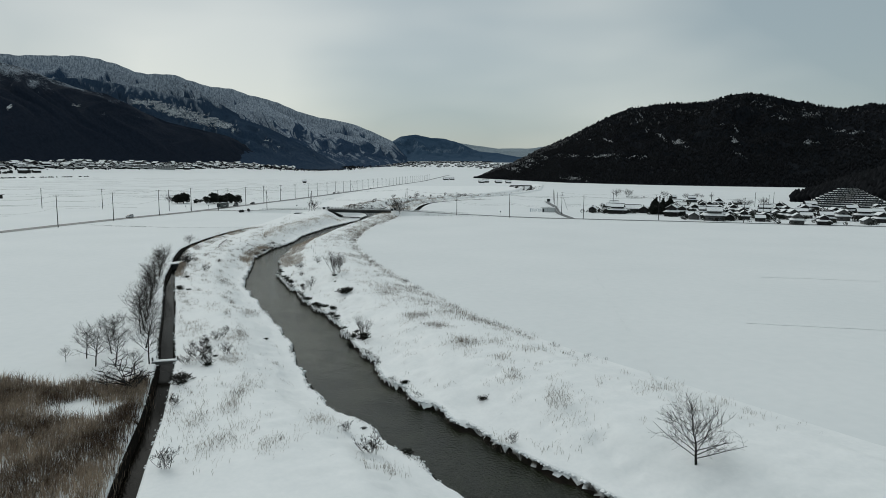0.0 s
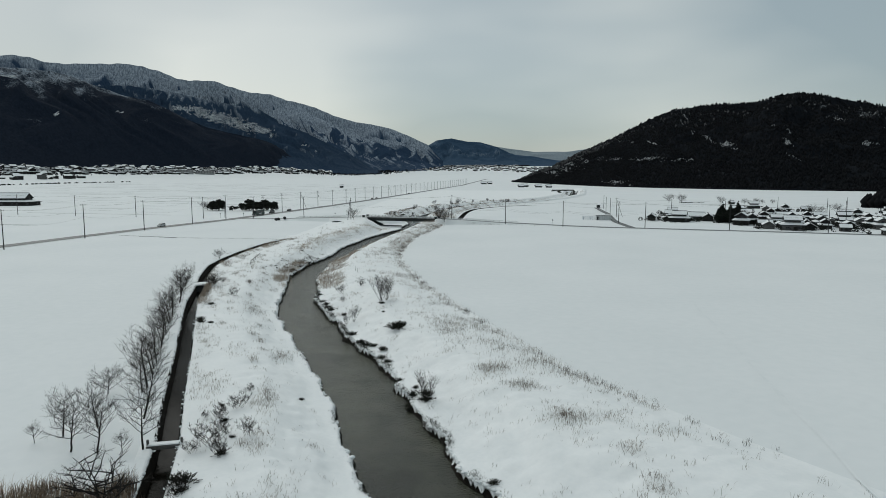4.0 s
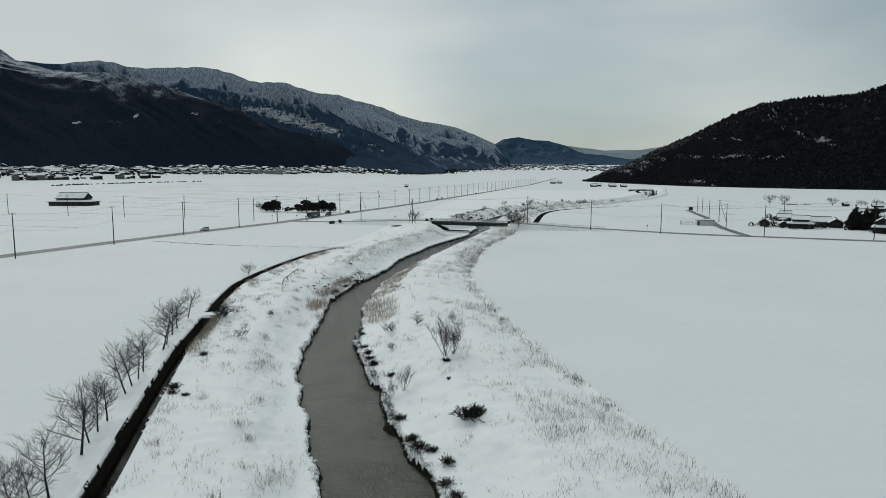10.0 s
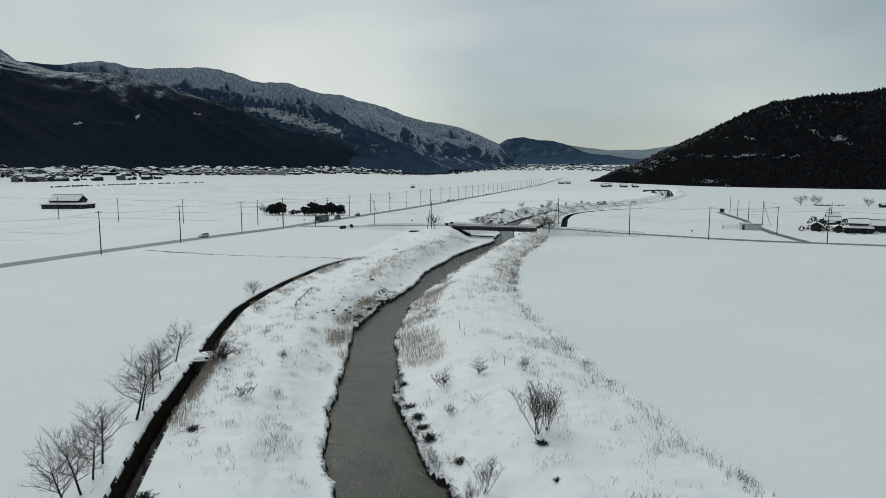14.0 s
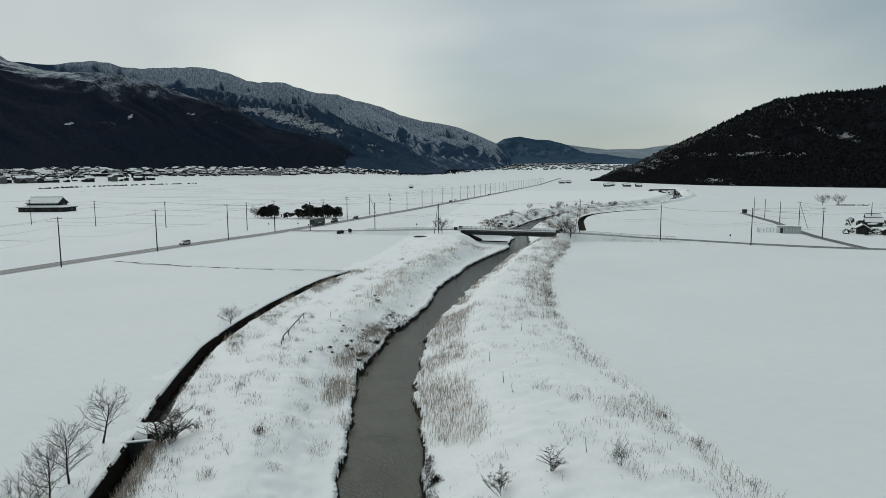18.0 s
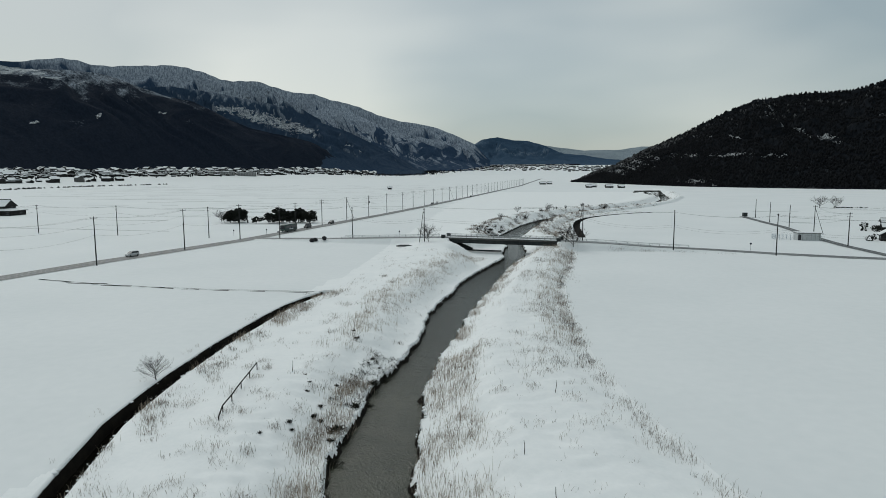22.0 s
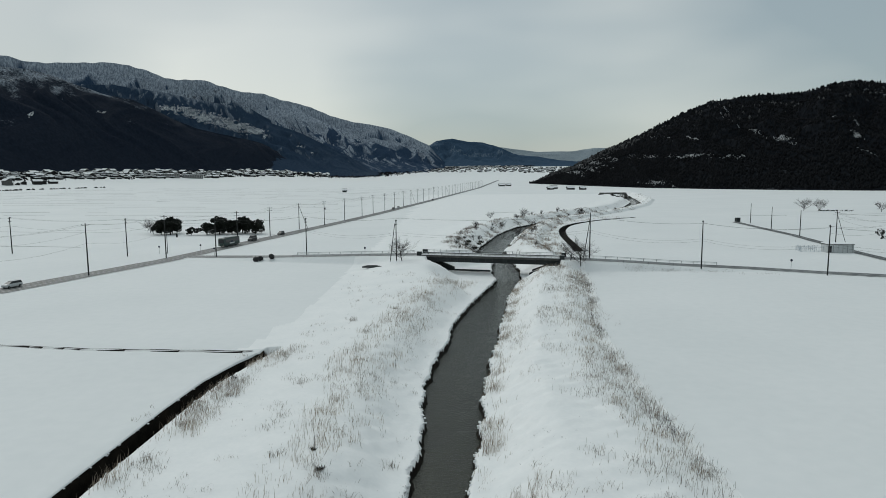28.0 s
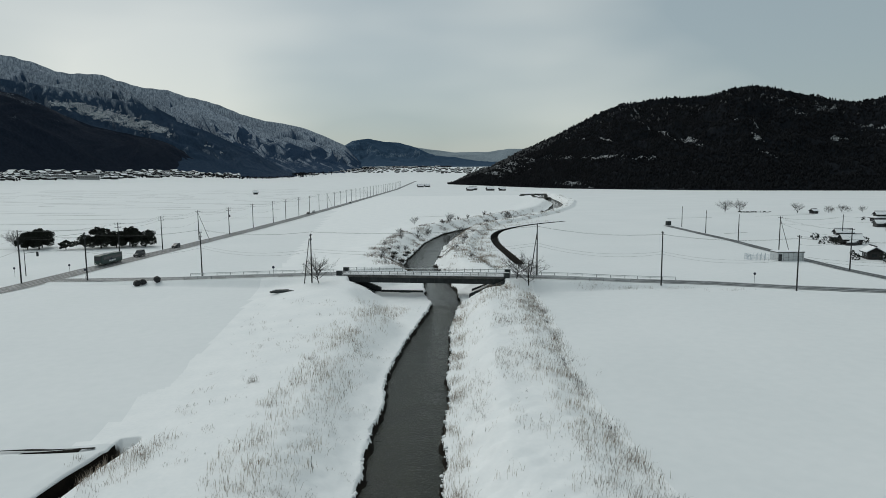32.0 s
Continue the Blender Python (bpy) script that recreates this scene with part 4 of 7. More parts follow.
for x, y, k in ((-62.2, 361.5, 0), (-9.6, 357.2, 0)):
    prop = thing("prop_pole", pose(x, y, high(x, y)), "leaning wooden prop beside a utility pole", "pole")
    part("shaft", Build().tube([(0, 0, -0.5), (1.5, -0.5, 10.6)], [0.13, 0.09], 6).mesh("shaft", POLE), prop)
side_poles = [(80.6, 367.3), (90.5, 411.5), (93.9, 441), (99, 474), (105, 507)]
for k, (x, y) in enumerate(side_poles):
    place(pole_kinds, 2 if k == 1 else 4 if k else 1, x, y, 10, 0.93 if k < 2 else 0.97)
wires([(47, 341.8, 12.4), (80.6, 367.3, 11.2), (90.5, 411.5, 11.2), (130, 432, 9.8), (170, 440, 9.8)], (-0.5, 0.5), (2.0,), 5)
for x, y in ((130, 432), (170, 440), (150, 400), (215, 470), (240, 455), (262, 470), (186, 345), (225, 410)):
    place(pole_kinds, 4, x, y, 30)


# ---- trees and shrubs ----
def bare_tree(seed, h, clear, spread, limbs, droop=0.0, fine=1.0, stems=1, top=0.92, reach=0.14, wander=0.12, stout=1.0):
    """Branches by order: trunk, limbs, twigs, as one mesh each."""
    r = random.Random(seed)
    trunk, limb, twig = Build(), Build(), Build()

    def shoot(b, p, d, length, rad, segs, sides, lift):
        pts, rr = [p.copy()], [rad]
        for k in range(segs):
            d = (d + Vector((r.gauss(0, wander), r.gauss(0, wander), lift + r.gauss(0, 0.4 * wander)))).normalized()
            p = p + d * (length / segs)
            pts.append(p.copy())
            rr.append(rad * (1 - 0.8 * (k + 1) / segs) + 0.004)
        b.tube(pts, rr, sides, False)
        return pts, d

    def twigs(pts, length, n, level):
        for _ in range(n):
            k = r.uniform(0.2, 1.0) * (len(pts) - 1)
            i = min(int(k), len(pts) - 2)
            p = pts[i].lerp(pts[i + 1], k - i)
            out = (pts[i + 1] - pts[i]).normalized()
            d = (out * 0.7 + Vector((r.gauss(0, 1), r.gauss(0, 1), r.gauss(0.35, 0.6) - droop)).normalized() * 0.75).normalized()
            q, _d = shoot(twig, p, d, length * r.uniform(0.6, 1.2), max(0.006, 0.0020 * h) if level else max(0.004, 0.0013 * h), 3, 3, 0.04 - droop * 0.1)
            if level:
                twigs(q, length * 0.55, max(2, int(4 * fine)), level - 1)

    for s in range(stems):
        d0 = Vector((r.gauss(0, 0.06), r.gauss(0, 0.06), 1)) if stems == 1 else Vector((r.gauss(0, 0.4), r.gauss(0, 0.4), 1)).normalized()
        base = Vector((0, 0, -0.25)) if stems == 1 else Vector((r.gauss(0, 0.12), r.gauss(0, 0.12), -0.2))
        tp, _ = shoot(trunk, base, d0, h * (top if stems == 1 else r.uniform(0.6, 1.0)), stout * h * (0.017 if stems == 1 else 0.0055 if stems < 6 else 0.0036), 7, 6 if stems == 1 else 4, 0.02)
        for k in range(limbs):
            t = clear + (0.95 - clear) * (k + 0.5) / limbs
            i = min(int(t * 7), 6)
            p = tp[i].lerp(tp[i + 1], t * 7 - i)
            w = k * 2.4 + r.uniform(-0.5, 0.5)
            lean = r.uniform(0.45, 0.85)
            d = Vector((math.cos(w) * spread, math.sin(w) * spread, lean)).normalized()
            lp, _ = shoot(limb, p, d, h * (0.50 - 0.32 * t) * (1.25 if top < 0.7 else 1) * r.uniform(0.8, 1.15) * (0.6 + 0.5 * spread), stout * h * (0.006 if stems < 6 else 0.0035) * (1.15 - 0.6 * t), 5, 4, 0.05 - droop * 0.15)
            twigs(lp, h * reach, int(6 * fine), 1)
    return trunk, limb, twig


def make_bare(name, label, category, group, *spec, **kw):
    t = thing(name, pose(0, 0, 0), label, category, group)
    for n, b, m in zip(("trunk", "branchwork", "twig_spray"), bare_tree(*spec, **kw), (BARK, BARK, TWIG)):
        if b.f:
            part(n, b.mesh(n, m), t)
    return t


row_label = "slender leafless roadside tree rising from snow beside a ditch"
row_trees = [make_bare("bare_tree", row_label, "tree", "trees along the ditch", 5 + k, 7.2, 0.30, 0.95, 14, fine=1.0, top=0.72, reach=0.2, wander=0.07) for k in range(4)]
row_places = [(-41.6, 84.8), (-39.0, 84.6), (-35.0, 85.2), (-38.6, 92.6), (-42.1, 90.3), (-44.4, 88.2), (-42.7, 100.7), (-42.8, 102.3), (-44.5, 107.2), (-45.5, 109.6), (-46.4, 112.2), (-49.3, 119.8), (-50.2, 122.2), (-51.1, 124.6), (-51.9, 127.2), (-54.9, 134.9), (-55.8, 137.5), (-56.5, 139.8), (-57.6, 142.6), (-60.5, 151.9), (-61.4, 154.4), (-63.8, 160.3), (-65.3, 164.3), (-67.7, 171.9)]
rr = random.Random(4)
for k, (x, y) in enumerate(row_places):
    place(row_trees, k % 4, x, y, rr.uniform(0, 360), rr.uniform(0.8, 1.08))
for x, y, s in ((-46.2, 86.6, 0.4), (-36.6, 84.5, 0.42)):
    place(row_trees, 1, x, y, 40, s)
cherry = [make_bare("cherry_tree", "spreading leafless cherry tree standing in a snowy field", "tree", "bare field trees", 31 + k, 7.0, 0.18, 1.05, 20, fine=1.3, top=0.5, reach=0.2, wander=0.08) for k in range(2)]
for k, (x, y, s) in enumerate([(23.3, 56.4, 1.0), (-58.6, 358.5, 1.15), (-11.4, 351.5, 1.2), (-13.6, 353.8, 0.95), (186.6, 607.5, 1.55), (199.2, 611, 1.3), (227, 592, 1.25), (245.4, 588, 0.8), (250.5, 592, 0.6), (257, 591.5, 0.85), (263, 593, 0.75), (271, 590, 0.7), (35.5, 579, 1.15), (-5, 500, 0.7), (-23, 545, 0.75), (-3, 552, 0.7), (158, 395, 1.2), (222, 440, 1.1), (233, 450, 1.0), (246, 455, 1.1), (-46.5, 100.2, 0.62), (-180, 470, 1.0), (-176, 464, 0.9), (-76.6, 217.4, 0.5)]):
    place(cherry, k % 2, x, y, 70 * k, s)
low_tree = [make_bare("leaning_shrub", "low dark leafless shrub tree bent over the snow", "shrub", "", 71, 4.4, 0.12, 1.5, 6, droop=0.16, stems=5, fine=0.8, stout=2.4)]
for x, y, s in ((-32.8, 74.2, 1.25), (-62.2, 171.5, 0.6), (-36.0, 76.0, 0.6), (-61.6, 173, 0.7), (-27.1, 169.2, 0.42)):
    place(low_tree, 0, x, y, 50 * s, s)
saplings = [make_bare("bare_shrub", "thin leafless riverside shrub with many upright stems", "shrub", "riverbank shrubs", 51 + k, 4.6, 0.3, 0.34, 5, fine=0.6, stems=13, reach=0.17, wander=0.06) for k in range(2)]
twiggy = [make_bare("bare_bush", "small leafless bush poking out of the snow", "bush", "small bare bushes", 61 + k, 1.4, 0.2, 0.7, 4, fine=0.7, stems=9) for k in range(3)]
sap_places = [(-20.4, 151.5, 1.12), (-19.4, 152.6, 1.0), (-24.8, 145, 0.62), (-25.8, 143, 0.5), (-9.4, 103.5, 0.75), (-13.5, 437, 0.8), (-17, 455, 0.9), (-21.5, 170.5, 0.45)]
for k, (x, y, s) in enumerate(sap_places):
    place(saplings, k % 2, x, y, 77 * k, s)
twig_places = [(-32, 92.7), (-29.8, 84.2), (-28.6, 88.5), (-30, 100.7), (-28.4, 76.2), (-7.8, 66.2), (-61.2, 172.6), (-60.0, 174.6), (-69.3, 184.7), (-53.9, 174.8), (-52.4, 158.8), (8.8, 65.4), (-72, 262), (-31, 168), (-29.5, 160)]
tuft_places = [(-26, 86), (-28.2, 101.5), (-4.6, 64.2), (-33.5, 113), (-38.4, 128), (-54, 175), (-61.2, 179.2), (-62.8, 180.6), (-65.4, 178.5), (-65.6, 184.7), (-67.4, 186.4), (-69.7, 193.2), (-70.7, 198.1), (-70.5, 205.1), (-71.7, 209.6), (-72.3, 220.5), (-72, 223.8), (-61.6, 206.8), (-54.9, 190.9), (-61.6, 187.8), (-54.7, 166.2), (-45.2, 134), (-43.8, 122), (-34, 119.5), (-58, 199), (-64.6, 222), (-61, 240), (-63.5, 260), (-51.1, 242.8), (-71.8, 271.5), (-72.4, 269.5), (-71.2, 262), (-58.6, 283), (-62, 292), (-55.5, 300), (-66.8, 178.5), (-72.8, 231), (-72.3, 240), (-72.6, 248), (-57.5, 205), (-49.5, 162), (-46, 155), (-50.5, 170), (-40, 137), (-36.5, 126), (-56.4, 237)]
for k, (x, y) in enumerate(twig_places):
    place(twiggy, k % 3, x, y, 61 * k, rr.uniform(0.75, 1.6))
for k, (x, y, s) in enumerate(((-27.2, 84, 2.1), (-28.6, 86.2, 1.8), (-26.2, 88, 1.6), (-30.6, 92.4, 2.0), (-29.8, 95.4, 1.4), (-21.6, 56.5, 1.7), (-26.2, 70.5, 1.5), (-4.8, 61.8, 1.5), (-61.8, 171.6, 1.9), (-63.4, 176.8, 1.5))):
    place(twiggy, k % 3, x, y, 61 * k, s)
for k in range(46):
    y = rr.uniform(386, 620)
    x = float(river_left(y)) - rr.uniform(1.0, 11) if k % 3 else float(river_right(y)) + rr.uniform(1.5, 10)
    place(twiggy, k % 3, x, y, 61 * k, rr.uniform(1.2, 2.3))


def leaves(seed, blobs, count, size, material, name):
    """Many small leaf sprays set in uneven lobes."""
    r = np.random.RandomState(seed)
    w = np.array([b[3] ** 2 for b in blobs])
    pick = r.choice(len(blobs), count, p=w / w.sum())
    d = r.normal(size=(count, 3))
    d /= np.linalg.norm(d, axis=1)[:, None]
    rad = r.uniform(0.55, 1.0, count) ** 0.5 * (1 + 0.12 * r.normal(size=count))
    b = np.array(blobs)[pick]
    c = b[:, :3] + d * (b[:, 3] * rad)[:, None] * np.array([1, 1, 0.85])
    a1 = r.normal(size=(count, 3)) + d * 0.6
    a1 /= np.linalg.norm(a1, axis=1)[:, None]
    a2 = np.cross(a1, r.normal(size=(count, 3)))
    a2 /= np.linalg.norm(a2, axis=1)[:, None]
    s = size * r.uniform(0.5, 1.4, count)[:, None]
    v = np.stack([c + a1 * s, c - 0.5 * a1 * s + 0.6 * a2 * s, c - 0.5 * a1 * s - 0.6 * a2 * s], 1)
    return array_mesh(name, v.reshape(-1, 3), np.arange(count * 3).reshape(-1, 3), material)


def make_brush(seed, s):
    """A tangle of leafy shoots, the middle ones upright."""
    r = random.Random(seed)
    b = thing("evergreen_bush", pose(0, 0, 0), "low dark evergreen bush half buried in snow", "bush", "dark riverside bushes")
    st, lv = Build(), Build()
    for _ in range(96):
        w, up, l = r.uniform(0, 6.28), r.uniform(0.45, 3.0), r.uniform(0.6, 1.2) * s
        x, y = r.gauss(0, 0.45) * s, r.gauss(0, 0.28) * s
        d = Vector((math.cos(w), math.sin(w), up)).normalized()
        q = [Vector((x, y, -0.15)) + d * l * t - Vector((0, 0, 0.28 * s * t * t)) for t in (0, 0.5, 1.0)]
        st.tube(q, [0.02, 0.014, 0.006], 3, False)
        for k in range(24):
            t = r.uniform(0.3, 1.0)
            p = q[0].lerp(q[1], 2 * t) if t < 0.5 else q[1].lerp(q[2], 2 * t - 1)
            o = (d + Vector((r.gauss(0, 0.7), r.gauss(0, 0.7), r.gauss(0, 0.5)))).normalized() * r.uniform(0.10, 0.22)
            c = o.cross(Vector((r.gauss(0, 1), r.gauss(0, 1), r.gauss(0, 1)))).normalized() * 0.05
            lv.poly([p - c, p + c, p + o])
    part("foliage", lv.mesh("foliage", BRUSH), b)
    part("stem_spray", st.mesh("stem_spray", BARK), b)
    return b


brushes = [make_brush(90 + k, 1.45) for k in range(3)]
brush_start = [(-9.4, 105.6, 0.7), (-11.2, 106.4, 0.55), (-28.8, 78.6, 0.8), (-28.0, 77.0, 0.6), (-27.4, 87.4, 0.4), (-29.6, 91.6, 0.4), (-3.8, 66.4, 0.45), (-6.4, 69.4, 0.4), (-1.6, 63.6, 0.5), (-24.5, 103, 0.35), (-31.5, 96, 0.4), (-2.5, 83.6, 0.5), (-11, 108.6, 0.5), (6.8, 75.2, 0.8), (-27.2, 84, 0.55), (-9.4, 104, 0.9), (-11.4, 103.4, 0.7)]
brush_middle = [(-15.4, 132.4, 1.3), (-15.0, 132.9, 1.0), (-20, 149.6, 0.75), (-27.5, 150.5, 0.6), (-33.2, 161.0, 0.85), (-34.6, 164.5, 0.8), (-17.2, 126, 0.7), (-18.9, 128.6, 0.75), (-21.4, 131.6, 0.7), (-23.6, 136.5, 0.7), (-36.8, 172, 0.6), (-47.5, 134.5, 0.6), (-53.4, 149.8, 0.55), (-13.4, 112.5, 0.6), (-19, 143.5, 0.45), (-20.5, 129.5, 0.85), (-21.4, 131, 0.7), (-15.8, 120.4, 0.8), (-16.9, 122.4, 0.7), (-31.0, 155.6, 0.95), (-32.2, 158.4, 0.9), (-50.2, 136.6, 0.75), (-49.4, 135.0, 0.6)]
brush_bridge = [(-50.6, 228, 1.0), (-51.6, 224.5, 0.7), (-52.6, 209, 0.95), (-52.4, 206.5, 0.6), (-55.3, 213.3, 0.35), (-57.9, 241.5, 0.35), (-53.2, 232.5, 0.5), (-46.6, 246.5, 0.4), (-51.0, 218.5, 0.6), (-52.0, 216.0, 0.9), (-51.6, 203, 0.8), (-55.2, 210.2, 0.45), (-56.6, 238, 0.5)]
brush_beyond = [(-38.5, 428, 1.2), (-36.5, 420, 1.3), (-37.5, 410, 1.2), (-34.5, 434, 1.0), (-35.2, 402, 0.9), (-30.5, 446, 1.0), (-23, 428, 0.8), (-39.5, 420, 1.1), (-38.8, 404, 1.0), (-33.2, 441, 1.1), (-36, 396, 0.8), (-28.8, 452, 0.9), (-40, 431, 0.8), (140, 870, 2.2), (146, 905, 2.4), (160, 930, 2.6), (128, 850, 2.0), (135, 900, 2.4), (150, 945, 2.6), (142, 930, 2.2), (166, 950, 2.8), (132, 880, 2.0), (156, 915, 2.4), (172, 962, 2.4), (138, 962, 2.2)]
for k, (x, y, s) in enumerate(brush_start + brush_middle + brush_bridge + brush_beyond):
    place(brushes, k % 3, x, y, 83 * k, s)
for k in range(10):
    y = rr.uniform(203, 238)
    place(brushes, k % 3, float(river_left(y)) - rr.uniform(1.2, 8), y, 83 * k, rr.uniform(0.2, 0.36))


def make_evergreen(seed, h, w, pointed=False):
    r = random.Random(seed)
    t = thing("evergreen_tree", pose(0, 0, 0), "dense dark evergreen tree with a rounded crown", "tree", "evergreen clump by the road")
    if pointed:
        blobs = [(r.gauss(0, 0.05) * w, r.gauss(0, 0.05) * w, h * q, w * (1.02 - q) * 0.62) for q in np.linspace(0.22, 0.97, 8)]
    else:
        blobs = [(r.gauss(0, 0.27) * w, r.gauss(0, 0.27) * w, h * r.uniform(0.22, 0.9), w * r.uniform(0.09, 0.22)) for _ in range(34)]
        blobs = [(x, y, z, rad * (1.25 - 0.6 * z / h)) for x, y, z, rad in blobs]
    tr = Build().tube([(0, 0, -0.4), (r.gauss(0, 0.2), r.gauss(0, 0.2), h * 0.35), (0, 0, h * 0.7)], [h * 0.035, h * 0.028, h * 0.012], 7)
    for k in range(5):
        a = k * 1.26 + r.uniform(-0.3, 0.3)
        tr.tube([(0, 0, h * 0.28), (0.3 * w * math.cos(a), 0.3 * w * math.sin(a), h * 0.5)], [h * 0.016, h * 0.006], 5)
    part("trunk", tr.mesh("trunk", BARK), t)
    part("crown", leaves(seed, blobs, 9000, 0.34, PINE, "crown"), t, "dark leafy crown")
    return t


greens = [make_evergreen(130, 8.6, 8.5), make_evergreen(131, 9.6, 8.0), make_evergreen(132, 9.0, 9.5), make_evergreen(133, 11, 5.5, True)]
for k, (x, y, t, s) in enumerate([(-171.2, 461, 0, 0.74), (-166.8, 460, 1, 0.82), (-168.6, 466, 2, 0.7), (-156.7, 458, 1, 0.46), (-150.4, 459, 2, 0.84), (-145.6, 461, 1, 1.02), (-147.6, 466, 0, 0.95), (-140.6, 462, 0, 1.0), (-135.6, 464, 2, 0.92), (-138, 468, 1, 0.95), (-130.6, 463, 2, 1.0), (137.5, 373, 3, 1.0), (135, 371, 3, 0.85), (141, 372, 3, 0.95), (146.5, 376, 3, 1.05), (139, 369, 0, 0.6)]):
    place(greens, t, x, y, 50 * k, s)


# ---- grasses and reeds ----
def blades(name, x, y, per, tall, wide, spread, lean, material, seed, label, category="dry grass"):
    """Tufts of thin bent blades at the given places."""
    r = np.random.RandomState(seed)
    n = len(x) * per
    cx, cy = np.repeat(x, per), np.repeat(y, per)
    bx, by = cx + r.normal(0, spread, n), cy + r.normal(0, spread, n)
    bz = ground_height(bx, by) - 0.08
    h = np.repeat(tall * r.uniform(0.6, 1.25, len(x)), per) * r.uniform(0.5, 1.1, n)
    a = r.uniform(0, 6.283, n)
    k = lean * r.uniform(0.2, 1.0, n) * h
    dx, dy = np.cos(a) * k + 0.12 * h, np.sin(a) * k
    f = r.uniform(0, 6.283, n)
    wx, wy = np.cos(f) * wide / 2, np.sin(f) * wide / 2
    v = np.stack([np.stack([bx - wx, by - wy, bz], -1), np.stack([bx + wx, by + wy, bz], -1), np.stack([bx + 0.35 * dx + wx * 0.7, by + 0.35 * dy + wy * 0.7, bz + 0.62 * h], -1), np.stack([bx + 0.35 * dx - wx * 0.7, by + 0.35 * dy - wy * 0.7, bz + 0.62 * h], -1), np.stack([bx + dx, by + dy, bz + h * (1 - 0.25 * lean)], -1)], 1)
    i = np.arange(n)[:, None] * 5
    tris = np.concatenate([i + [0, 1, 2], i + [0, 2, 3], i + [3, 2, 4]])
    return tagged(new(name, array_mesh(name, v.reshape(-1, 3), tris, material)), label, category, kind="stuff")


gr = np.random.RandomState(8)


def scatter(n, y0, y1, left, right, keep=None):
    y = gr.uniform(y0, y1, n)
    x = left(y) + (right(y) - left(y)) * gr.uniform(0, 1, n)
    if keep is not None:
        v, edge = keep(x, y)
        m = gr.uniform(0, 1, n) < ease(v, edge - 0.55, edge + 0.75)
        x, y = x[m], y[m]
    return x, y


def joined(*sets):
    return np.concatenate([s[0] for s in sets]), np.concatenate([s[1] for s in sets])


x, y = joined(scatter(2300, 96, 345, lambda y: field_edge(y) - 1.6, lambda y: field_edge(y) + 0.3, lambda x, y: (bend(x, y, 101, 12) + 0.8 * bend(x, y, 102, 30), -0.35)),
              scatter(11000, 60, 345, lambda y: field_edge(y) - 10.5, lambda y: field_edge(y) - 0.5, lambda x, y: (bend(x, y, 103, 26) + 0.5 * bend(x, y, 104, 7), 0.5)))
blades("levee_grass", x, y, 3, 1.0, 0.028, 0.45, 0.75, STALK, 1, "dry brown grass stalks along the levee edge")
x, y = joined(scatter(1500, 178, 238, lambda y: river_right(y) + 0.5, lambda y: river_right(y) + 6.5, lambda x, y: (bend(x, y, 105, 14), -0.5)),
              scatter(1300, 183, 224, lambda y: river_left(y) - 3.6, lambda y: river_left(y) - 0.4, lambda x, y: (bend(x, y, 106, 11), -0.4)),
              scatter(2700, 232, 347, lambda y: river_left(y) - 12 - 0.02 * (y - 232), lambda y: river_left(y) - 4.2, lambda x, y: (0.5 * bend(x, y, 107, 17) + 0.7 * bend(x, y, 133, 4.5) - 0.12 * np.abs(x - river_left(y) + 9 - 0.02 * (y - 290)), -0.1)),
              scatter(500, 245, 276, lambda y: ditch_mid(y) + 1.4, lambda y: ditch_mid(y) + 5, lambda x, y: (bend(x, y, 134, 9), 0.1)),
              scatter(900, 178, 276, lambda y: ditch_mid(y) + 1.1, lambda y: ditch_mid(y) + 2.6, lambda x, y: (bend(x, y, 138, 8), 0.25)),
              scatter(260, 150, 172, lambda y: ditch_mid(y) + 0.9, lambda y: ditch_mid(y) + 2.4),
              scatter(1500, 240, 350, lambda y: river_right(y) + 0.4, lambda y: river_right(y) + 2.4, lambda x, y: (bend(x, y, 108, 7), 0.1)),
              scatter(1500, 240, 350, lambda y: river_right(y) + 2, lambda y: field_edge(y) - 3, lambda x, y: (bend(x, y, 109, 5) + 0.5 * bend(x, y, 135, 15), 0.9)),
              scatter(1500, 236, 350, lambda y: field_edge(y) - 5.4, lambda y: field_edge(y) - 0.2, lambda x, y: (bend(x, y, 136, 5) + 0.5 * bend(x, y, 137, 14), 0.1)),
              scatter(130, 335, 352, lambda y: river_right(y) + 4, lambda y: river_right(y) + 12))
blades("riverside_reeds", x, y, 5, 1.25, 0.03, 0.5, 0.5, REED, 2, "pale dry reeds on the river bank", "reeds")
x, y = joined(scatter(1500, 60, 275, lambda y: ditch_mid(y) + 1.5, lambda y: ditch_mid(y) + 5.5, lambda x, y: (bend(x, y, 110, 12), 0.0)),
              scatter(3400, 58, 345, lambda y: ditch_mid(np.minimum(y, 275)) + 3, lambda y: river_left(y) - 1.0, lambda x, y: (bend(x, y, 111, 6) + 0.7 * bend(x, y, 112, 21), 0.5)),
              scatter(2600, 62, 240, lambda y: river_right(y) + 0.6, lambda y: field_edge(y) - 1, lambda x, y: (bend(x, y, 113, 6) + 0.7 * bend(x, y, 114, 17), 0.5)),
              scatter(420, 157, 173, lambda y: ditch_mid(y) + 0.7, lambda y: ditch_mid(y) + 2.6),
              scatter(260, 90, 275, lambda y: ditch_mid(y) - 3, lambda y: ditch_mid(y) - 1.4, lambda x, y: (bend(x, y, 115, 12), 0.3)),
              scatter(500, 60, 130, lambda y: field_edge(y) - 10, lambda y: field_edge(y) + 1, lambda x, y: (bend(x, y, 116, 8), 0.6)))
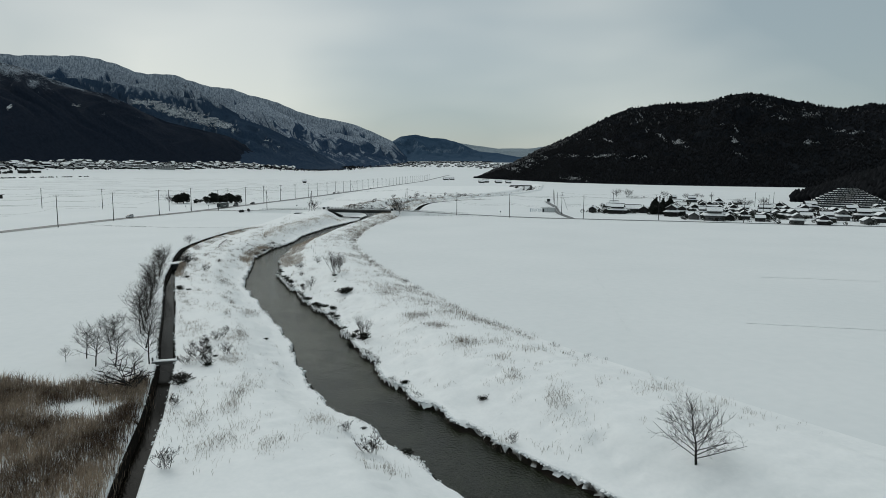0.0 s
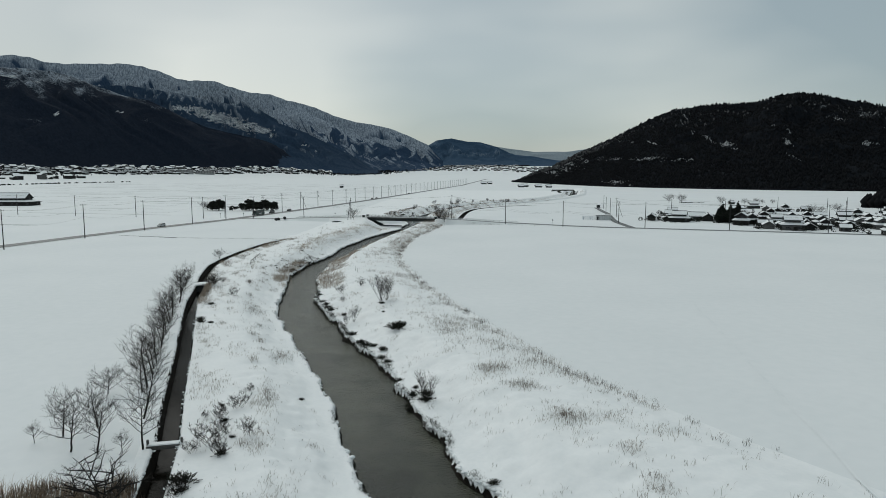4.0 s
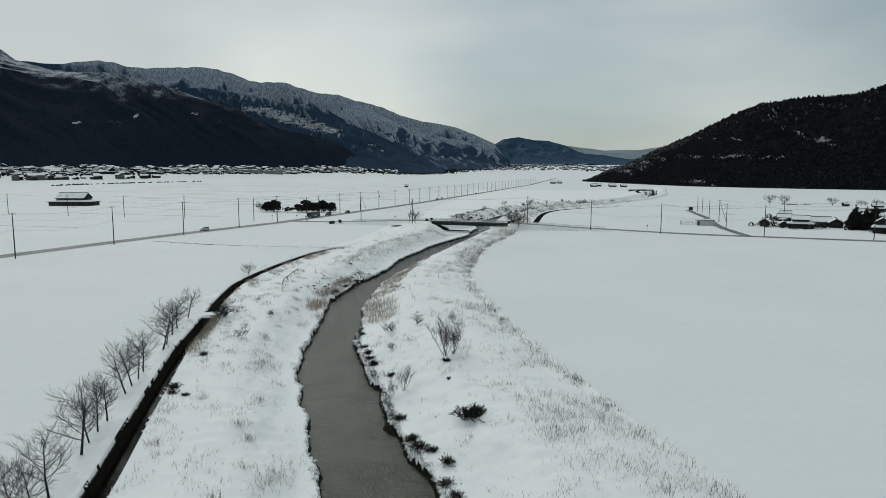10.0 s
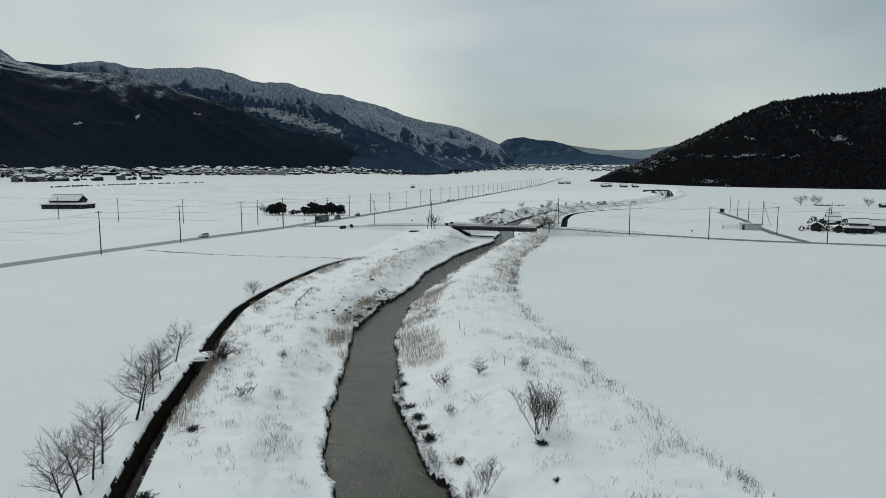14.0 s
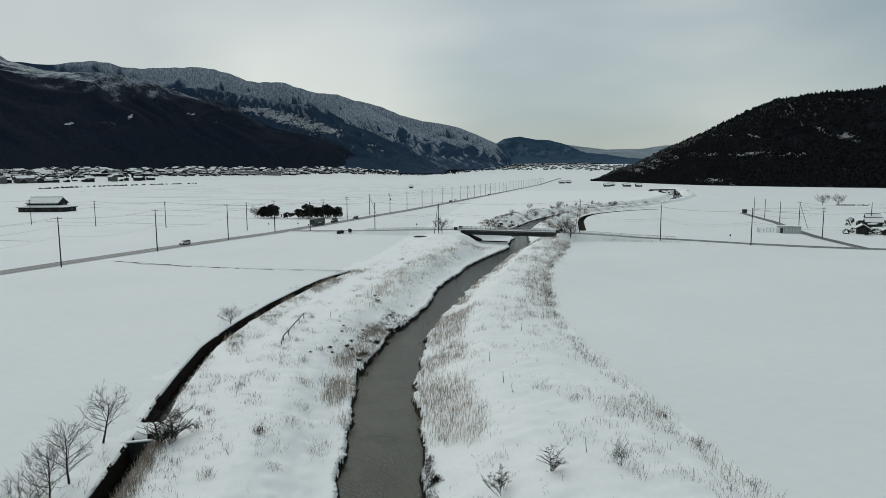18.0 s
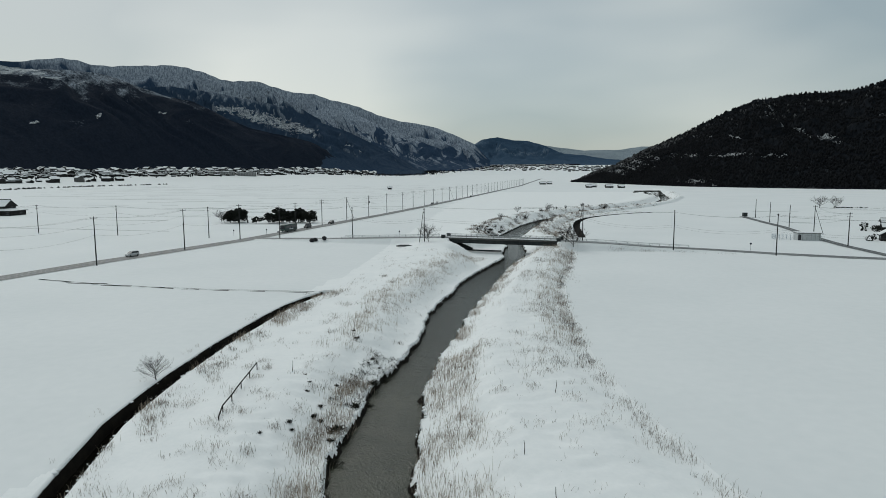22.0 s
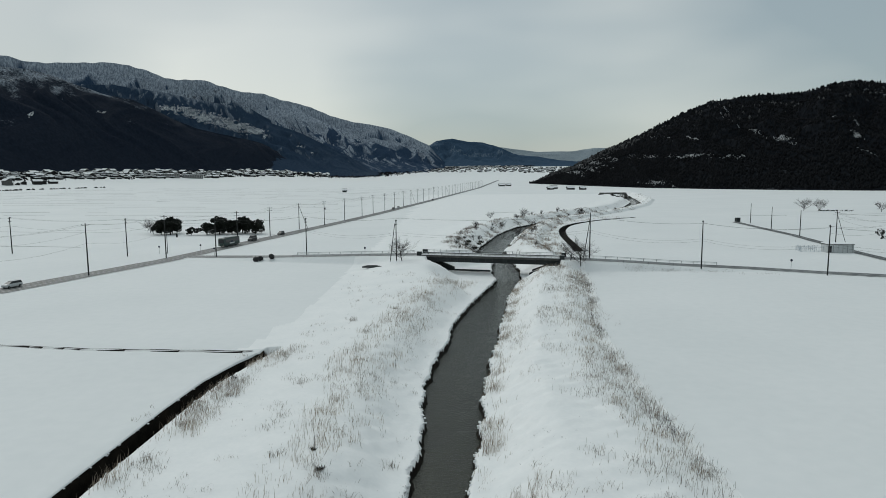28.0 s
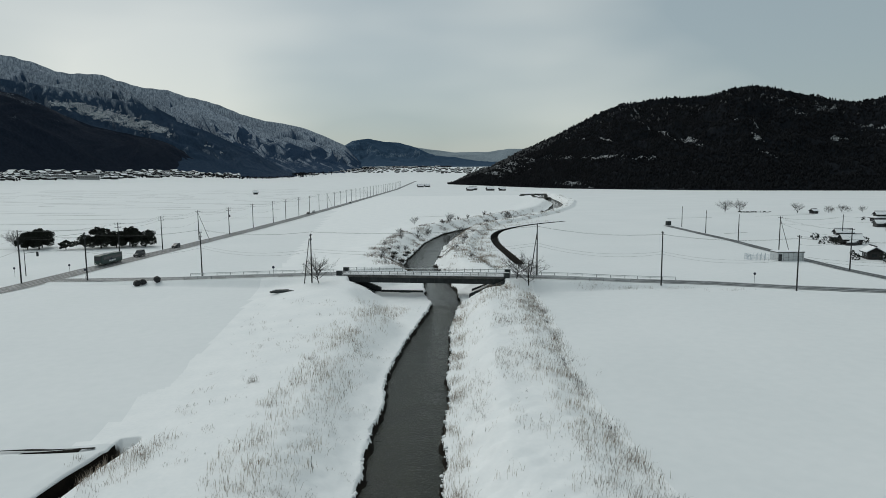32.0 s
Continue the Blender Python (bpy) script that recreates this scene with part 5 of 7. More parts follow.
blades("bank_grass", x, y, 6, 0.75, 0.028, 0.28, 0.95, STALK, 3, "sparse bent grass tufts sticking out of the snow")
def snow_gap(x, y):
    return np.exp(-(((x + 33.5 + 0.5 * (y - 69)) / 3.8) ** 2) - ((y - 69) / 3.6) ** 2)


x, y = joined(scatter(21000, 22, 80, lambda y: -84 + 0 * y, lambda y: ditch_mid(y) - 1.3, lambda x, y: (0.7 * bend(x, y, 117, 16) + 0.5 * bend(x, y, 118, 6) + 0.3 * ease(x, -70, -45) - 3 * ease(-x + 9 * bend(x, y, 151, 15), 60, 82) - 3 * ease(-y + 6 * bend(x, y, 152, 11), -38, -25) - 9 * ease(y, 77.5 + 2 * bend(x, y, 119, 9), 80 + 2 * bend(x, y, 119, 9)) - 2.4 * snow_gap(x, y), -0.75)))
blades("reed_bed", x, y, 11, 1.6, 0.04, 0.4, 0.5, BEDREED, 4, "dense brown reed bed flattened by snow beside the ditch", "reeds")
x, y = joined(scatter(3800, 384, 640, lambda y: river_left(y) - 13, lambda y: river_left(y) - 0.6, lambda x, y: (bend(x, y, 120, 16), 0.1)),
              scatter(3400, 384, 640, lambda y: river_right(y) + 1, lambda y: river_right(y) + 16, lambda x, y: (bend(x, y, 121, 14), 0.2)),
              scatter(1200, 640, 950, lambda y: river_left(y) - 8, lambda y: river_right(y) + 12, lambda x, y: (bend(x, y, 122, 30), 0.2)))
fx, fy = joined(scatter(1200, 398, 560, lambda y: river_right(y) + 3.5, lambda y: np.maximum(upper_ditch(y) - 2.5, river_right(y) + 5), lambda x, y: (bend(x, y, 131, 15), 0.0)),
                scatter(500, 386, 420, lambda y: river_right(y) + 8, lambda y: river_right(y) + 20, lambda x, y: (bend(x, y, 132, 9), 0.1)))
blades("far_bank_reeds", fx, fy, 6, 1.1, 0.06, 0.5, 0.5, REED, 15, "brown dead reeds between the river and the upper ditch", "reeds")
blades("far_bank_grass", x, y, 6, 1.0, 0.07, 0.4, 0.5, STALK, 5, "dry scrub and grass on the snowy banks beyond the bridge")
x, y = joined(scatter(1900, 75, 178, lambda y: river_right(y) - 0.3, lambda y: river_right(y) + 0.9, lambda x, y: (bend(x, y, 123, 9), -0.1)),
              scatter(800, 60, 240, lambda y: river_left(y) - 0.7, lambda y: river_left(y) + 0.1, lambda x, y: (bend(x, y, 124, 9), 0.1)),
              scatter(300, 215, 236, lambda y: river_left(y) - 4, lambda y: river_left(y) - 0.3))
blades("bank_edge_roots", x, y, 9, 0.5, 0.035, 0.2, 1.3, BRUSH, 6, "dark roots and trailing stems at the undercut river bank", "undergrowth")
x, y = joined(scatter(2600, 58, 345, lambda y: ditch_mid(np.minimum(y, 275)) + 1.6, lambda y: river_left(y) - 0.5, lambda x, y: (bend(x, y, 125, 6) + 0.6 * bend(x, y, 126, 19), 0.5)),
              scatter(2200, 62, 345, lambda y: river_right(y) + 0.4, lambda y: field_edge(y), lambda x, y: (bend(x, y, 127, 6) + 0.6 * bend(x, y, 128, 19), 0.5)))
blades("bank_twigs", x, y, 3, 0.38, 0.024, 0.12, 1.1, TWIG, 7, "scattered dark twigs and seed heads poking through bank snow", "undergrowth")
ey = gr.uniform(84, 330, 1700)
ex = field_edge(ey) - 0.3 + gr.normal(0, 0.55, 1700)
em = (bend(ex, ey, 140, 7) + 0.6 * bend(ex, ey, 141, 24) > 0.25) & (gr.uniform(0, 1, 1700) < 0.42)
blades("edge_tufts", ex[em], ey[em], 7, 0.8, 0.026, 0.2, 0.4, TWIG, 8, "dark upright tufts of dead grass along the field edge")
px, py = [], []
bank_clumps = [(-11.6, 140.5, 3.0, 4.5, 43), (-7.9, 130, 2.7, 4.5, 55), (-3.3, 122, 3.3, 3.9, 68), (1.2, 119, 3.3, 3.9, 68), (5.0, 113, 3.0, 3.0, 49), (-1.5, 106.5, 2.1, 2.4, 31), (-18.0, 155, 2.1, 4.5, 31), (-13.5, 168, 2.4, 6.0, 37), (15, 67, 2.4, 4.5, 37), (-23.7, 122, 1.4, 4.5, 27), (-26.1, 95, 1.0, 3.6, 18), (-17.8, 63, 1.2, 6.0, 27), (-49.4, 307, 1.8, 7.5, 43), (-50.9, 295, 2.1, 7.5, 55), (-52.5, 281, 2.1, 7.5, 49), (-55.4, 264, 2.7, 6.0, 80), (-33.5, 291, 1.4, 4.5, 31)]
upper_clumps = [(-35.5, 282, 1.4, 4.5, 24), (-20.5, 300, 2.7, 9.0, 62), (-26.0, 265, 2.4, 5.2, 74), (-29.0, 260, 1.5, 3.0, 37), (-25.5, 257, 2.1, 3.8, 43), (-27.4, 252, 2.1, 4.5, 37), (2.0, 102, 1.8, 1.2, 90), (5.7, 92.5, 2.2, 2.0, 150), (-1.5, 108.5, 2.2, 1.4, 90), (10, 84.5, 1.5, 1.0, 30), (-27.5, 98.5, 1.3, 3.0, 70), (-20.5, 73, 0.9, 4.5, 80), (-31.5, 120, 1.0, 3.0, 60), (-45, 150, 1.3, 3.0, 70), (-24.5, 86, 0.8, 2.5, 40), (-19.5, 61, 1.4, 2.5, 60)]
lower_clumps = [(-22.6, 66, 1.0, 2.2, 40), (-14, 60.5, 1.6, 1.5, 40), (-10.5, 67, 1.2, 2.0, 35), (-20, 70, 0.8, 2.5, 30), (14.5, 71, 1.4, 2.2, 60), (10.5, 78, 1.2, 1.6, 40), (7.5, 66, 1.0, 1.4, 25), (-3.5, 57.5, 1.5, 1.2, 30), (3, 350.3, 4.5, 0.8, 40), (12, 349.6, 4, 0.6, 35), (21, 348.4, 4, 0.6, 20), (34, 344.6, 4, 0.6, 15), (-17.5, 346, 1.6, 2.5, 60)]
for cx, cy, w, d, n in bank_clumps + upper_clumps + lower_clumps:
    px.append(cx + w * gr.normal(0, 0.6, n))
    py.append(cy + d * gr.normal(0, 0.6, n))
for k in range(74):
    cy = gr.uniform(140, 262) if k < 48 else gr.uniform(108, 240)
    lo, hi = (ditch_mid(cy) + 3.5, river_left(cy) - 2) if k < 48 else (river_right(cy) + 2, field_edge(cy) - 2)
    cx = gr.uniform(lo, hi)
    px.append(cx + gr.uniform(0.3, 0.9) * gr.normal(0, 0.6, 12))
    py.append(cy + gr.uniform(0.4, 1.6) * gr.normal(0, 0.6, 12))
blades("bent_grass", np.concatenate(px), np.concatenate(py), 4, 0.9, 0.028, 0.45, 1.15, STALK, 9, "pale grass pressed into swirls by the snow")


# ---- snow lumps hanging over the water's edge ----
def edge_places(n, y0, y1, side, seed):
    """Places where the snow ends above the river, on one side."""
    r = np.random.RandomState(seed)
    y = r.uniform(y0, y1, n)
    off = np.linspace(2.4, -1.4, 90)[None, :]
    x = river_left(y)[:, None] - off if side < 0 else river_right(y)[:, None] + off
    z = ground_height(x, np.repeat(y[:, None], 90, 1))
    k = np.argmax(z < WATER_Z + 0.84, axis=1)
    i = np.arange(n)
    return x[i, k], y, z[i, k], r


def snow_lumps(name, sets, label, size=1.0):
    bm = bmesh.new()
    bmesh.ops.create_icosphere(bm, subdivisions=2, radius=1.0)
    base = np.array([v.co[:] for v in bm.verts])
    tri = np.array([[v.index for v in f.verts] for f in bm.faces])
    bm.free()
    vs, fs, count = [], [], 0
    for x, y, z, r in sets:
        n = len(x)
        s = size * r.uniform(0.08, 0.26, n) * (0.7 + 0.8 * (r.uniform(0, 1, n) < 0.2))
        wave = 1 + 0.22 * np.sin(3 * base[None, :, 0] + 4 * base[None, :, 1] + r.uniform(0, 6, n)[:, None]) + 0.12 * np.sin(7 * base[None, :, 2] + 5 * base[None, :, 0] + r.uniform(0, 6, n)[:, None])
        p = base[None] * wave[..., None] * (s[:, None, None] * np.stack([r.uniform(0.8, 1.5, n), r.uniform(0.8, 1.6, n), r.uniform(0.55, 0.9, n)], -1)[:, None, :])
        p = p + np.stack([x + r.normal(0, 0.10, n), y, z - 0.02 + r.uniform(-0.1, 0.06, n)], -1)[:, None, :]
        vs.append(p.reshape(-1, 3))
        fs.append((np.arange(n)[:, None, None] * len(base) + tri[None]).reshape(-1, 3) + count)
        count += n * len(base)
    return tagged(new(name, array_mesh(name, np.concatenate(vs), np.concatenate(fs), SNOW, True)), label, "snow", kind="stuff")


def ditch_places(n, side, seed):
    r = np.random.RandomState(seed)
    y = r.uniform(56, 275, n)
    slant = (ditch_mid(y + 3) - ditch_mid(y - 3)) / 6
    x = ditch_mid(y) + side * (1.14 + r.normal(0, 0.05, n)) * np.sqrt(1 + slant**2)
    keep = np.abs(y - 175.6 - 0.25 * (x + 66)) > 2.6
    x, y = x[keep], y[keep]
    return x, y, ground_height(x + side * 0.25, y) - 0.07, r


snow_lumps("bank_snow_lumps", [edge_places(900, 58, 180, 1, 31), edge_places(650, 55, 92, 1, 35), edge_places(850, 180, 350, 1, 32), edge_places(500, 58, 180, -1, 33), edge_places(700, 180, 350, -1, 34)], "rounded snow lumps along the undercut river edge", 0.55)
snow_lumps("ditch_snow_lumps", [ditch_places(420, -1, 36), ditch_places(420, 1, 37)], "small snow lumps along the ditch edge", 0.45)

tx, ty = np.array(tuft_places).T
blades("dry_tufts", tx, ty, 44, 1.1, 0.03, 0.38, 0.85, STALK, 10, "bushy tufts of dead grass standing in the bank snow")


# ---- houses ----
def gable(b, w, d, z0, z1, over, thick, inset=0.0):
    """The two slopes of a roof whose ridge runs along x."""
    x, y = w / 2 + over - inset, d / 2 + over - inset
    drop = (z1 - z0) * over / (d / 2)
    b.slab([(-x, -y, z0 - drop), (x, -y, z0 - drop), (x, 0, z1), (-x, 0, z1)], thick)
    b.slab([(x, y, z0 - drop), (-x, y, z0 - drop), (-x, 0, z1), (x, 0, z1)], thick)
    return b


def skirt(b, w, d, w2, d2, z0, z1, thick):
    o = [(-w / 2, -d / 2), (w / 2, -d / 2), (w / 2, d / 2), (-w / 2, d / 2)]
    i = [(-w2 / 2, -d2 / 2), (w2 / 2, -d2 / 2), (w2 / 2, d2 / 2), (-w2 / 2, d2 / 2)]
    for k in range(4):
        j = (k + 1) % 4
        b.slab([(*o[k], z0), (*o[j], z0), (*i[j], z1), (*i[k], z1)], thick)
    return b


def gable_wall(x, d, z0, z1):
    """The pointed end of a wall under the ridge."""
    b = Build()
    b.v = [(x - 0.09, -d / 2, z0), (x - 0.09, d / 2, z0), (x - 0.09, 0, z1), (x + 0.09, -d / 2, z0), (x + 0.09, d / 2, z0), (x + 0.09, 0, z1)]
    b.f = [(0, 2, 1), (3, 4, 5), (0, 3, 5, 2), (4, 1, 2, 5), (0, 1, 4, 3)]
    return b


def make_house(seed, w, d, two, wall, label, group="village houses", name="house"):
    r = random.Random(seed)
    h = thing(name, pose(0, 0, 0), label, "house", group)
    h1 = 3.0
    lower = part("wall", Build().box(-w / 2, -d / 2, -0.5, w / 2, d / 2, h1, bevel=0.04).mesh("wall", wall), h)
    win = Build().box(-0.85, -0.03, -0.55, 0.85, 0.03, 0.55).mesh("window", GLASS)
    frame_me = Build().box(-0.95, -0.05, 0.55, 0.95, 0.05, 0.64).box(-0.95, -0.05, -0.64, 0.95, 0.05, -0.55).box(-0.03, -0.05, -0.55, 0.03, 0.05, 0.55).mesh("frame", RAIL)

    def windows(parent, ww, dd, zc, n):
        for s in (-1, 1):
            for k in range(n):
                x = -ww / 2 + (k + 0.5) * ww / n
                if r.random() < 0.85:
                    p = part("window", win, parent, at=pose(x, s * (dd / 2 + 0.03), zc))
                    part("frame", frame_me, p)
        for s in (-1, 1):
            if r.random() < 0.8:
                part("window", win, parent, at=pose(s * (ww / 2 + 0.03), r.uniform(-0.2, 0.2) * dd, zc, 0, 0, 90))

    windows(lower, w, d, 1.5, max(2, int(w / 3.6)))
    part("door", Build().box(-0.9, -0.05, -1.0, 0.9, 0.05, 1.0, bevel=0.02).mesh("door", WOOD), lower, at=pose(w * 0.1, -d / 2 - 0.05, 1.0))
    if two:
        w2, d2 = w * r.uniform(0.6, 0.75), d * 0.72
        eave = part("lower_roof", skirt(Build(), w + 2.0, d + 2.0, w2, d2, h1 - 0.1, h1 + 1.0, 0.2).mesh("lower_roof", TILE), h, "dark tiled lower roof")
        part("snow_cover", skirt(Build(), w + 1.6, d + 1.6, w2, d2, h1 + 0.42, h1 + 1.36, 0.34).mesh("snow_cover", SNOW), eave, "thick snow")
        upper = part("wall", Build().box(-w2 / 2, -d2 / 2, h1 + 0.5, w2 / 2, d2 / 2, h1 + 3.0, bevel=0.04).mesh("wall", wall), h)
        windows(upper, w2, d2, h1 + 2.1, max(2, int(w2 / 3.4)))
        z0 = h1 + 3.0
    else:
        w2, d2, z0 = w, d, h1
    z1 = z0 + d2 * 0.30
    for s in (-1, 1):
        part("gable", gable_wall(s * (w2 / 2 - 0.1), d2, z0, z1 - 0.05).mesh("gable", wall), h)
    roof = part("roof", gable(Build(), w2, d2, z0 + 0.12, z1 + 0.12, 0.85, 0.24).mesh("roof", TILE), h, "dark tiled roof")
    part("snow_cover", gable(Build(), w2, d2, z0 + 0.5, z1 + 0.5, 0.85, 0.34, 0.16).mesh("snow_cover", SNOW), roof, "thick snow")
    part("ridge", Build().box(-w2 / 2 - 0.75, -0.22, z1 + 0.3, w2 / 2 + 0.75, 0.22, z1 + 0.72, bevel=0.05).mesh("ridge", TILE), roof, "dark ridge tiles")
    if not two and seed % 2:
        part("porch_roof", Build().slab([(-2, -d / 2 - 1.6, 2.3), (2, -d / 2 - 1.6, 2.3), (2, -d / 2 + 0.1, 2.8), (-2, -d / 2 + 0.1, 2.8)], 0.25).mesh("porch_roof", SNOW), h)
    return h


two_label = "two-storey dark timber farmhouse with snow-covered tiled roofs"
one_label = "single-storey timber house with a snow-covered gable roof"
village = [make_house(1, 12, 8.5, True, WOOD, two_label), make_house(2, 14, 9, True, WOOD, two_label), make_house(3, 9, 6.5, False, WOOD, one_label), make_house(4, 11, 7, False, PLASTER, "single-storey plastered house with a snow-covered gable roof"), make_house(5, 10.5, 8, True, PLASTER, "two-storey plastered house with snow-covered roofs"), make_house(6, 6, 5, False, WOOD, "small dark timber shed with a snowy roof")]
edge_houses = [(104, 387, 5), (116, 377, 1), (129, 389, 3), (134, 384, 2), (141, 358, 0), (157, 381, 2), (144, 336, 3), (151, 328, 4), (186, 461, 2), (221, 518, 0), (213, 482, 3), (188, 424, 0), (226, 482, 1), (177, 367, 2), (194, 382, 0), (190, 352, 1), (181, 305, 4), (193, 303, 1), (242, 370, 1), (249, 345, 0), (306, 422, 1), (276, 400, 0), (258, 452, 3), (127, 424, 2), (131, 433, 0), (150, 394, 3), (165, 350, 4), (170, 395, 0)]
inner_houses = [(205, 365, 3), (210, 345, 2), (205, 320, 0), (220, 330, 4), (225, 390, 1), (205, 405, 2), (180, 405, 3), (165, 415, 2), (235, 415, 0), (255, 390, 2), (262, 425, 0), (245, 440, 3), (200, 440, 1), (180, 440, 2), (160, 330, 2), (172, 322, 5), (218, 308, 3), (232, 318, 0), (262, 350, 3), (270, 368, 4), (285, 380, 2), (240, 480, 2), (196, 488, 3), (212, 455, 5), (232, 355, 5), (268, 330, 1), (150, 366, 0), (163, 366, 1), (168, 380, 3), (178, 352, 0)]
back_houses = [(183, 338, 2), (172, 338, 1), (196, 334, 4), (200, 348, 0), (214, 356, 1), (218, 372, 2), (206, 380, 0), (192, 368, 3), (184, 392, 1), (214, 392, 0), (226, 404, 2), (238, 392, 0), (246, 404, 1), (240, 342, 0), (252, 330, 2), (244, 316, 1), (258, 312, 0), (226, 342, 1), (166, 402, 2), (196, 398, 1), (190, 414, 2), (150, 352, 3), (153, 343, 5), (174, 358, 5), (122, 383, 2), (111, 383, 5), (140, 377, 5), (252, 372, 2), (262, 384, 0), (270, 395, 1)]
houses = edge_houses + inner_houses + back_houses
hr = random.Random(12)
for k, (x, y, t) in enumerate(houses):
    place(village, t, x, y, hr.choice((-18, 72, -20, 70, 66)) + hr.uniform(-5, 5), hr.uniform(0.70, 0.88))
manor = make_house(9, 30, 15, True, WOOD, "large dark farm building with broad snowy two-tier roofs", "", "farm_building")
manor.matrix_basis = pose(-346, 516, high(-346, 516), 0, 0, 6)


# ---- town at the mountain foot ----
def make_far_house(seed, w, d, h, wall):
    t = thing("town_house", pose(0, 0, 0), "distant town house with a snow-covered roof", "house", "town houses")
    part("wall", Build().box(-w / 2, -d / 2, -3, w / 2, d / 2, h).mesh("wall", wall), t)
    for s in (-1, 1):
        part("gable", gable_wall(s * (w / 2 - 0.1), d, h, h + d * 0.28).mesh("gable", wall), t)
    part("roof", gable(Build(), w, d, h + 0.1, h + d * 0.28 + 0.1, 0.9, 0.3).mesh("roof", TILE), t)
    part("snow_cover", gable(Build(), w, d, h + 0.5, h + d * 0.28 + 0.5, 0.8, 0.35).mesh("snow_cover", SNOW), t)
    return t


town = [make_far_house(k, w, d, h, m) for k, (w, d, h, m) in enumerate([(13, 9, 6, WOOD), (11, 8, 3.5, WOOD), (15, 10, 6, PLASTER), (18, 9, 5, WOOD), (10, 9, 7, PLASTER)])]
foot = bearing("-75:1900 -48:1950 -35:2150 -20:2550 -8:2900 4:3900")
tr = random.Random(21)
town_clumps = [(tr.uniform(-46, -12), tr.uniform(0.05, 1.0), tr.uniform(1.0, 3.2)) for _ in range(40)]
for k in range(300):
    ca, cd, cw = tr.choice(town_clumps)
    a = max(-46, min(-11, tr.gauss(ca, cw)))
    depth = (400 if a < -30 else 300 if a < -18 else 180) * min(1, max(0, tr.gauss(cd, 0.2)))
    far = foot(a) - 10 - depth
    x, y = -25 + far * math.sin(radians(a)), 110 + far * math.cos(radians(a))
    place(town, tr.randrange(5), x, y, tr.choice((0, 90)) + a + tr.uniform(-14, 14), tr.uniform(0.7, 1.3))
tb = {True: Build(), False: Build()}
for k in range(1700):
    a = tr.uniform(-14, 12) if k < 850 else tr.uniform(-46, -14)
    if -10.5 < a < -8.5:
        continue
    far = foot(a) - tr.uniform(0, 290) if a < -14 else tr.uniform(3100, 3800) if a < 6 else tr.uniform(3000, 3500)
    x, y, w, d, h = -25 + far * math.sin(radians(a)), 110 + far * math.cos(radians(a)), tr.uniform(7, 13), tr.uniform(6, 9), tr.uniform(3, 6.5)
    m = pose(x, y, high(x, y), 0, 0, tr.uniform(0, 90))
    tb[False].box(-w / 2, -d / 2, -2, w / 2, d / 2, h, m)
    tb[True].box(-w / 2 - 0.8, -d / 2 - 0.8, h, w / 2 + 0.8, d / 2 + 0.8, h + 1.2, m, bevel=0.5)
tagged(new("far_town_walls", tb[False].mesh("far_town_walls", WOOD)), "walls of many distant houses up the valley", "town", kind="stuff")
tagged(new("far_town_roofs", tb[True].mesh("far_town_roofs", SNOW)), "snowy roofs of many distant houses up the valley", "town", kind="stuff")


PALEWALL = mat("pale_concrete_wall", (0.26, 0.265, 0.265), (0.36, 0.365, 0.36), 0.1, 0.9, 0.05, 0.02)


def make_block(w, d, storeys, label, name):
    t = thing(name, pose(0, 0, 0), label, "building")
    h = 3.6 * storeys
    body = part("wall", Build().box(-w / 2, -d / 2, -4, w / 2, d / 2, h, bevel=0.1).mesh("wall", PALEWALL), t)
    pane = Build().box(-1.6, -0.08, -0.9, 1.6, 0.08, 0.9).mesh("window", GLASS)
    n = int(w / 4.6)
    for s in range(storeys):
        for k in range(n):
            part("window", pane, body, at=pose(-w / 2 + (k + 0.5) * w / n, -d / 2 - 0.09, 3.6 * s + 2.0))
    part("parapet", Build().box(-w / 2 - 0.2, -d / 2 - 0.2, h, w / 2 + 0.2, d / 2 + 0.2, h + 0.5, bevel=0.05).mesh("parapet", PALEWALL), t)
    part("roof_snow", Build().box(-w / 2, -d / 2, h + 0.502, w / 2, d / 2, h + 0.9, bevel=0.1).mesh("roof_snow", SNOW), t)
    return t


for a, far, w, s, n in ((-23.6, 2190, 72, 3, "school"), (-21.7, 2200, 58, 3, "gymnasium")):
    x, y = -25 + far * math.sin(radians(a)), 110 + far * math.cos(radians(a))
    make_block(w, 18, s, "pale concrete school building of several storeys" if s > 2 else "pale concrete hall with tall windows", n).matrix_basis = pose(x, y, high(x, y), 0, 0, -a)


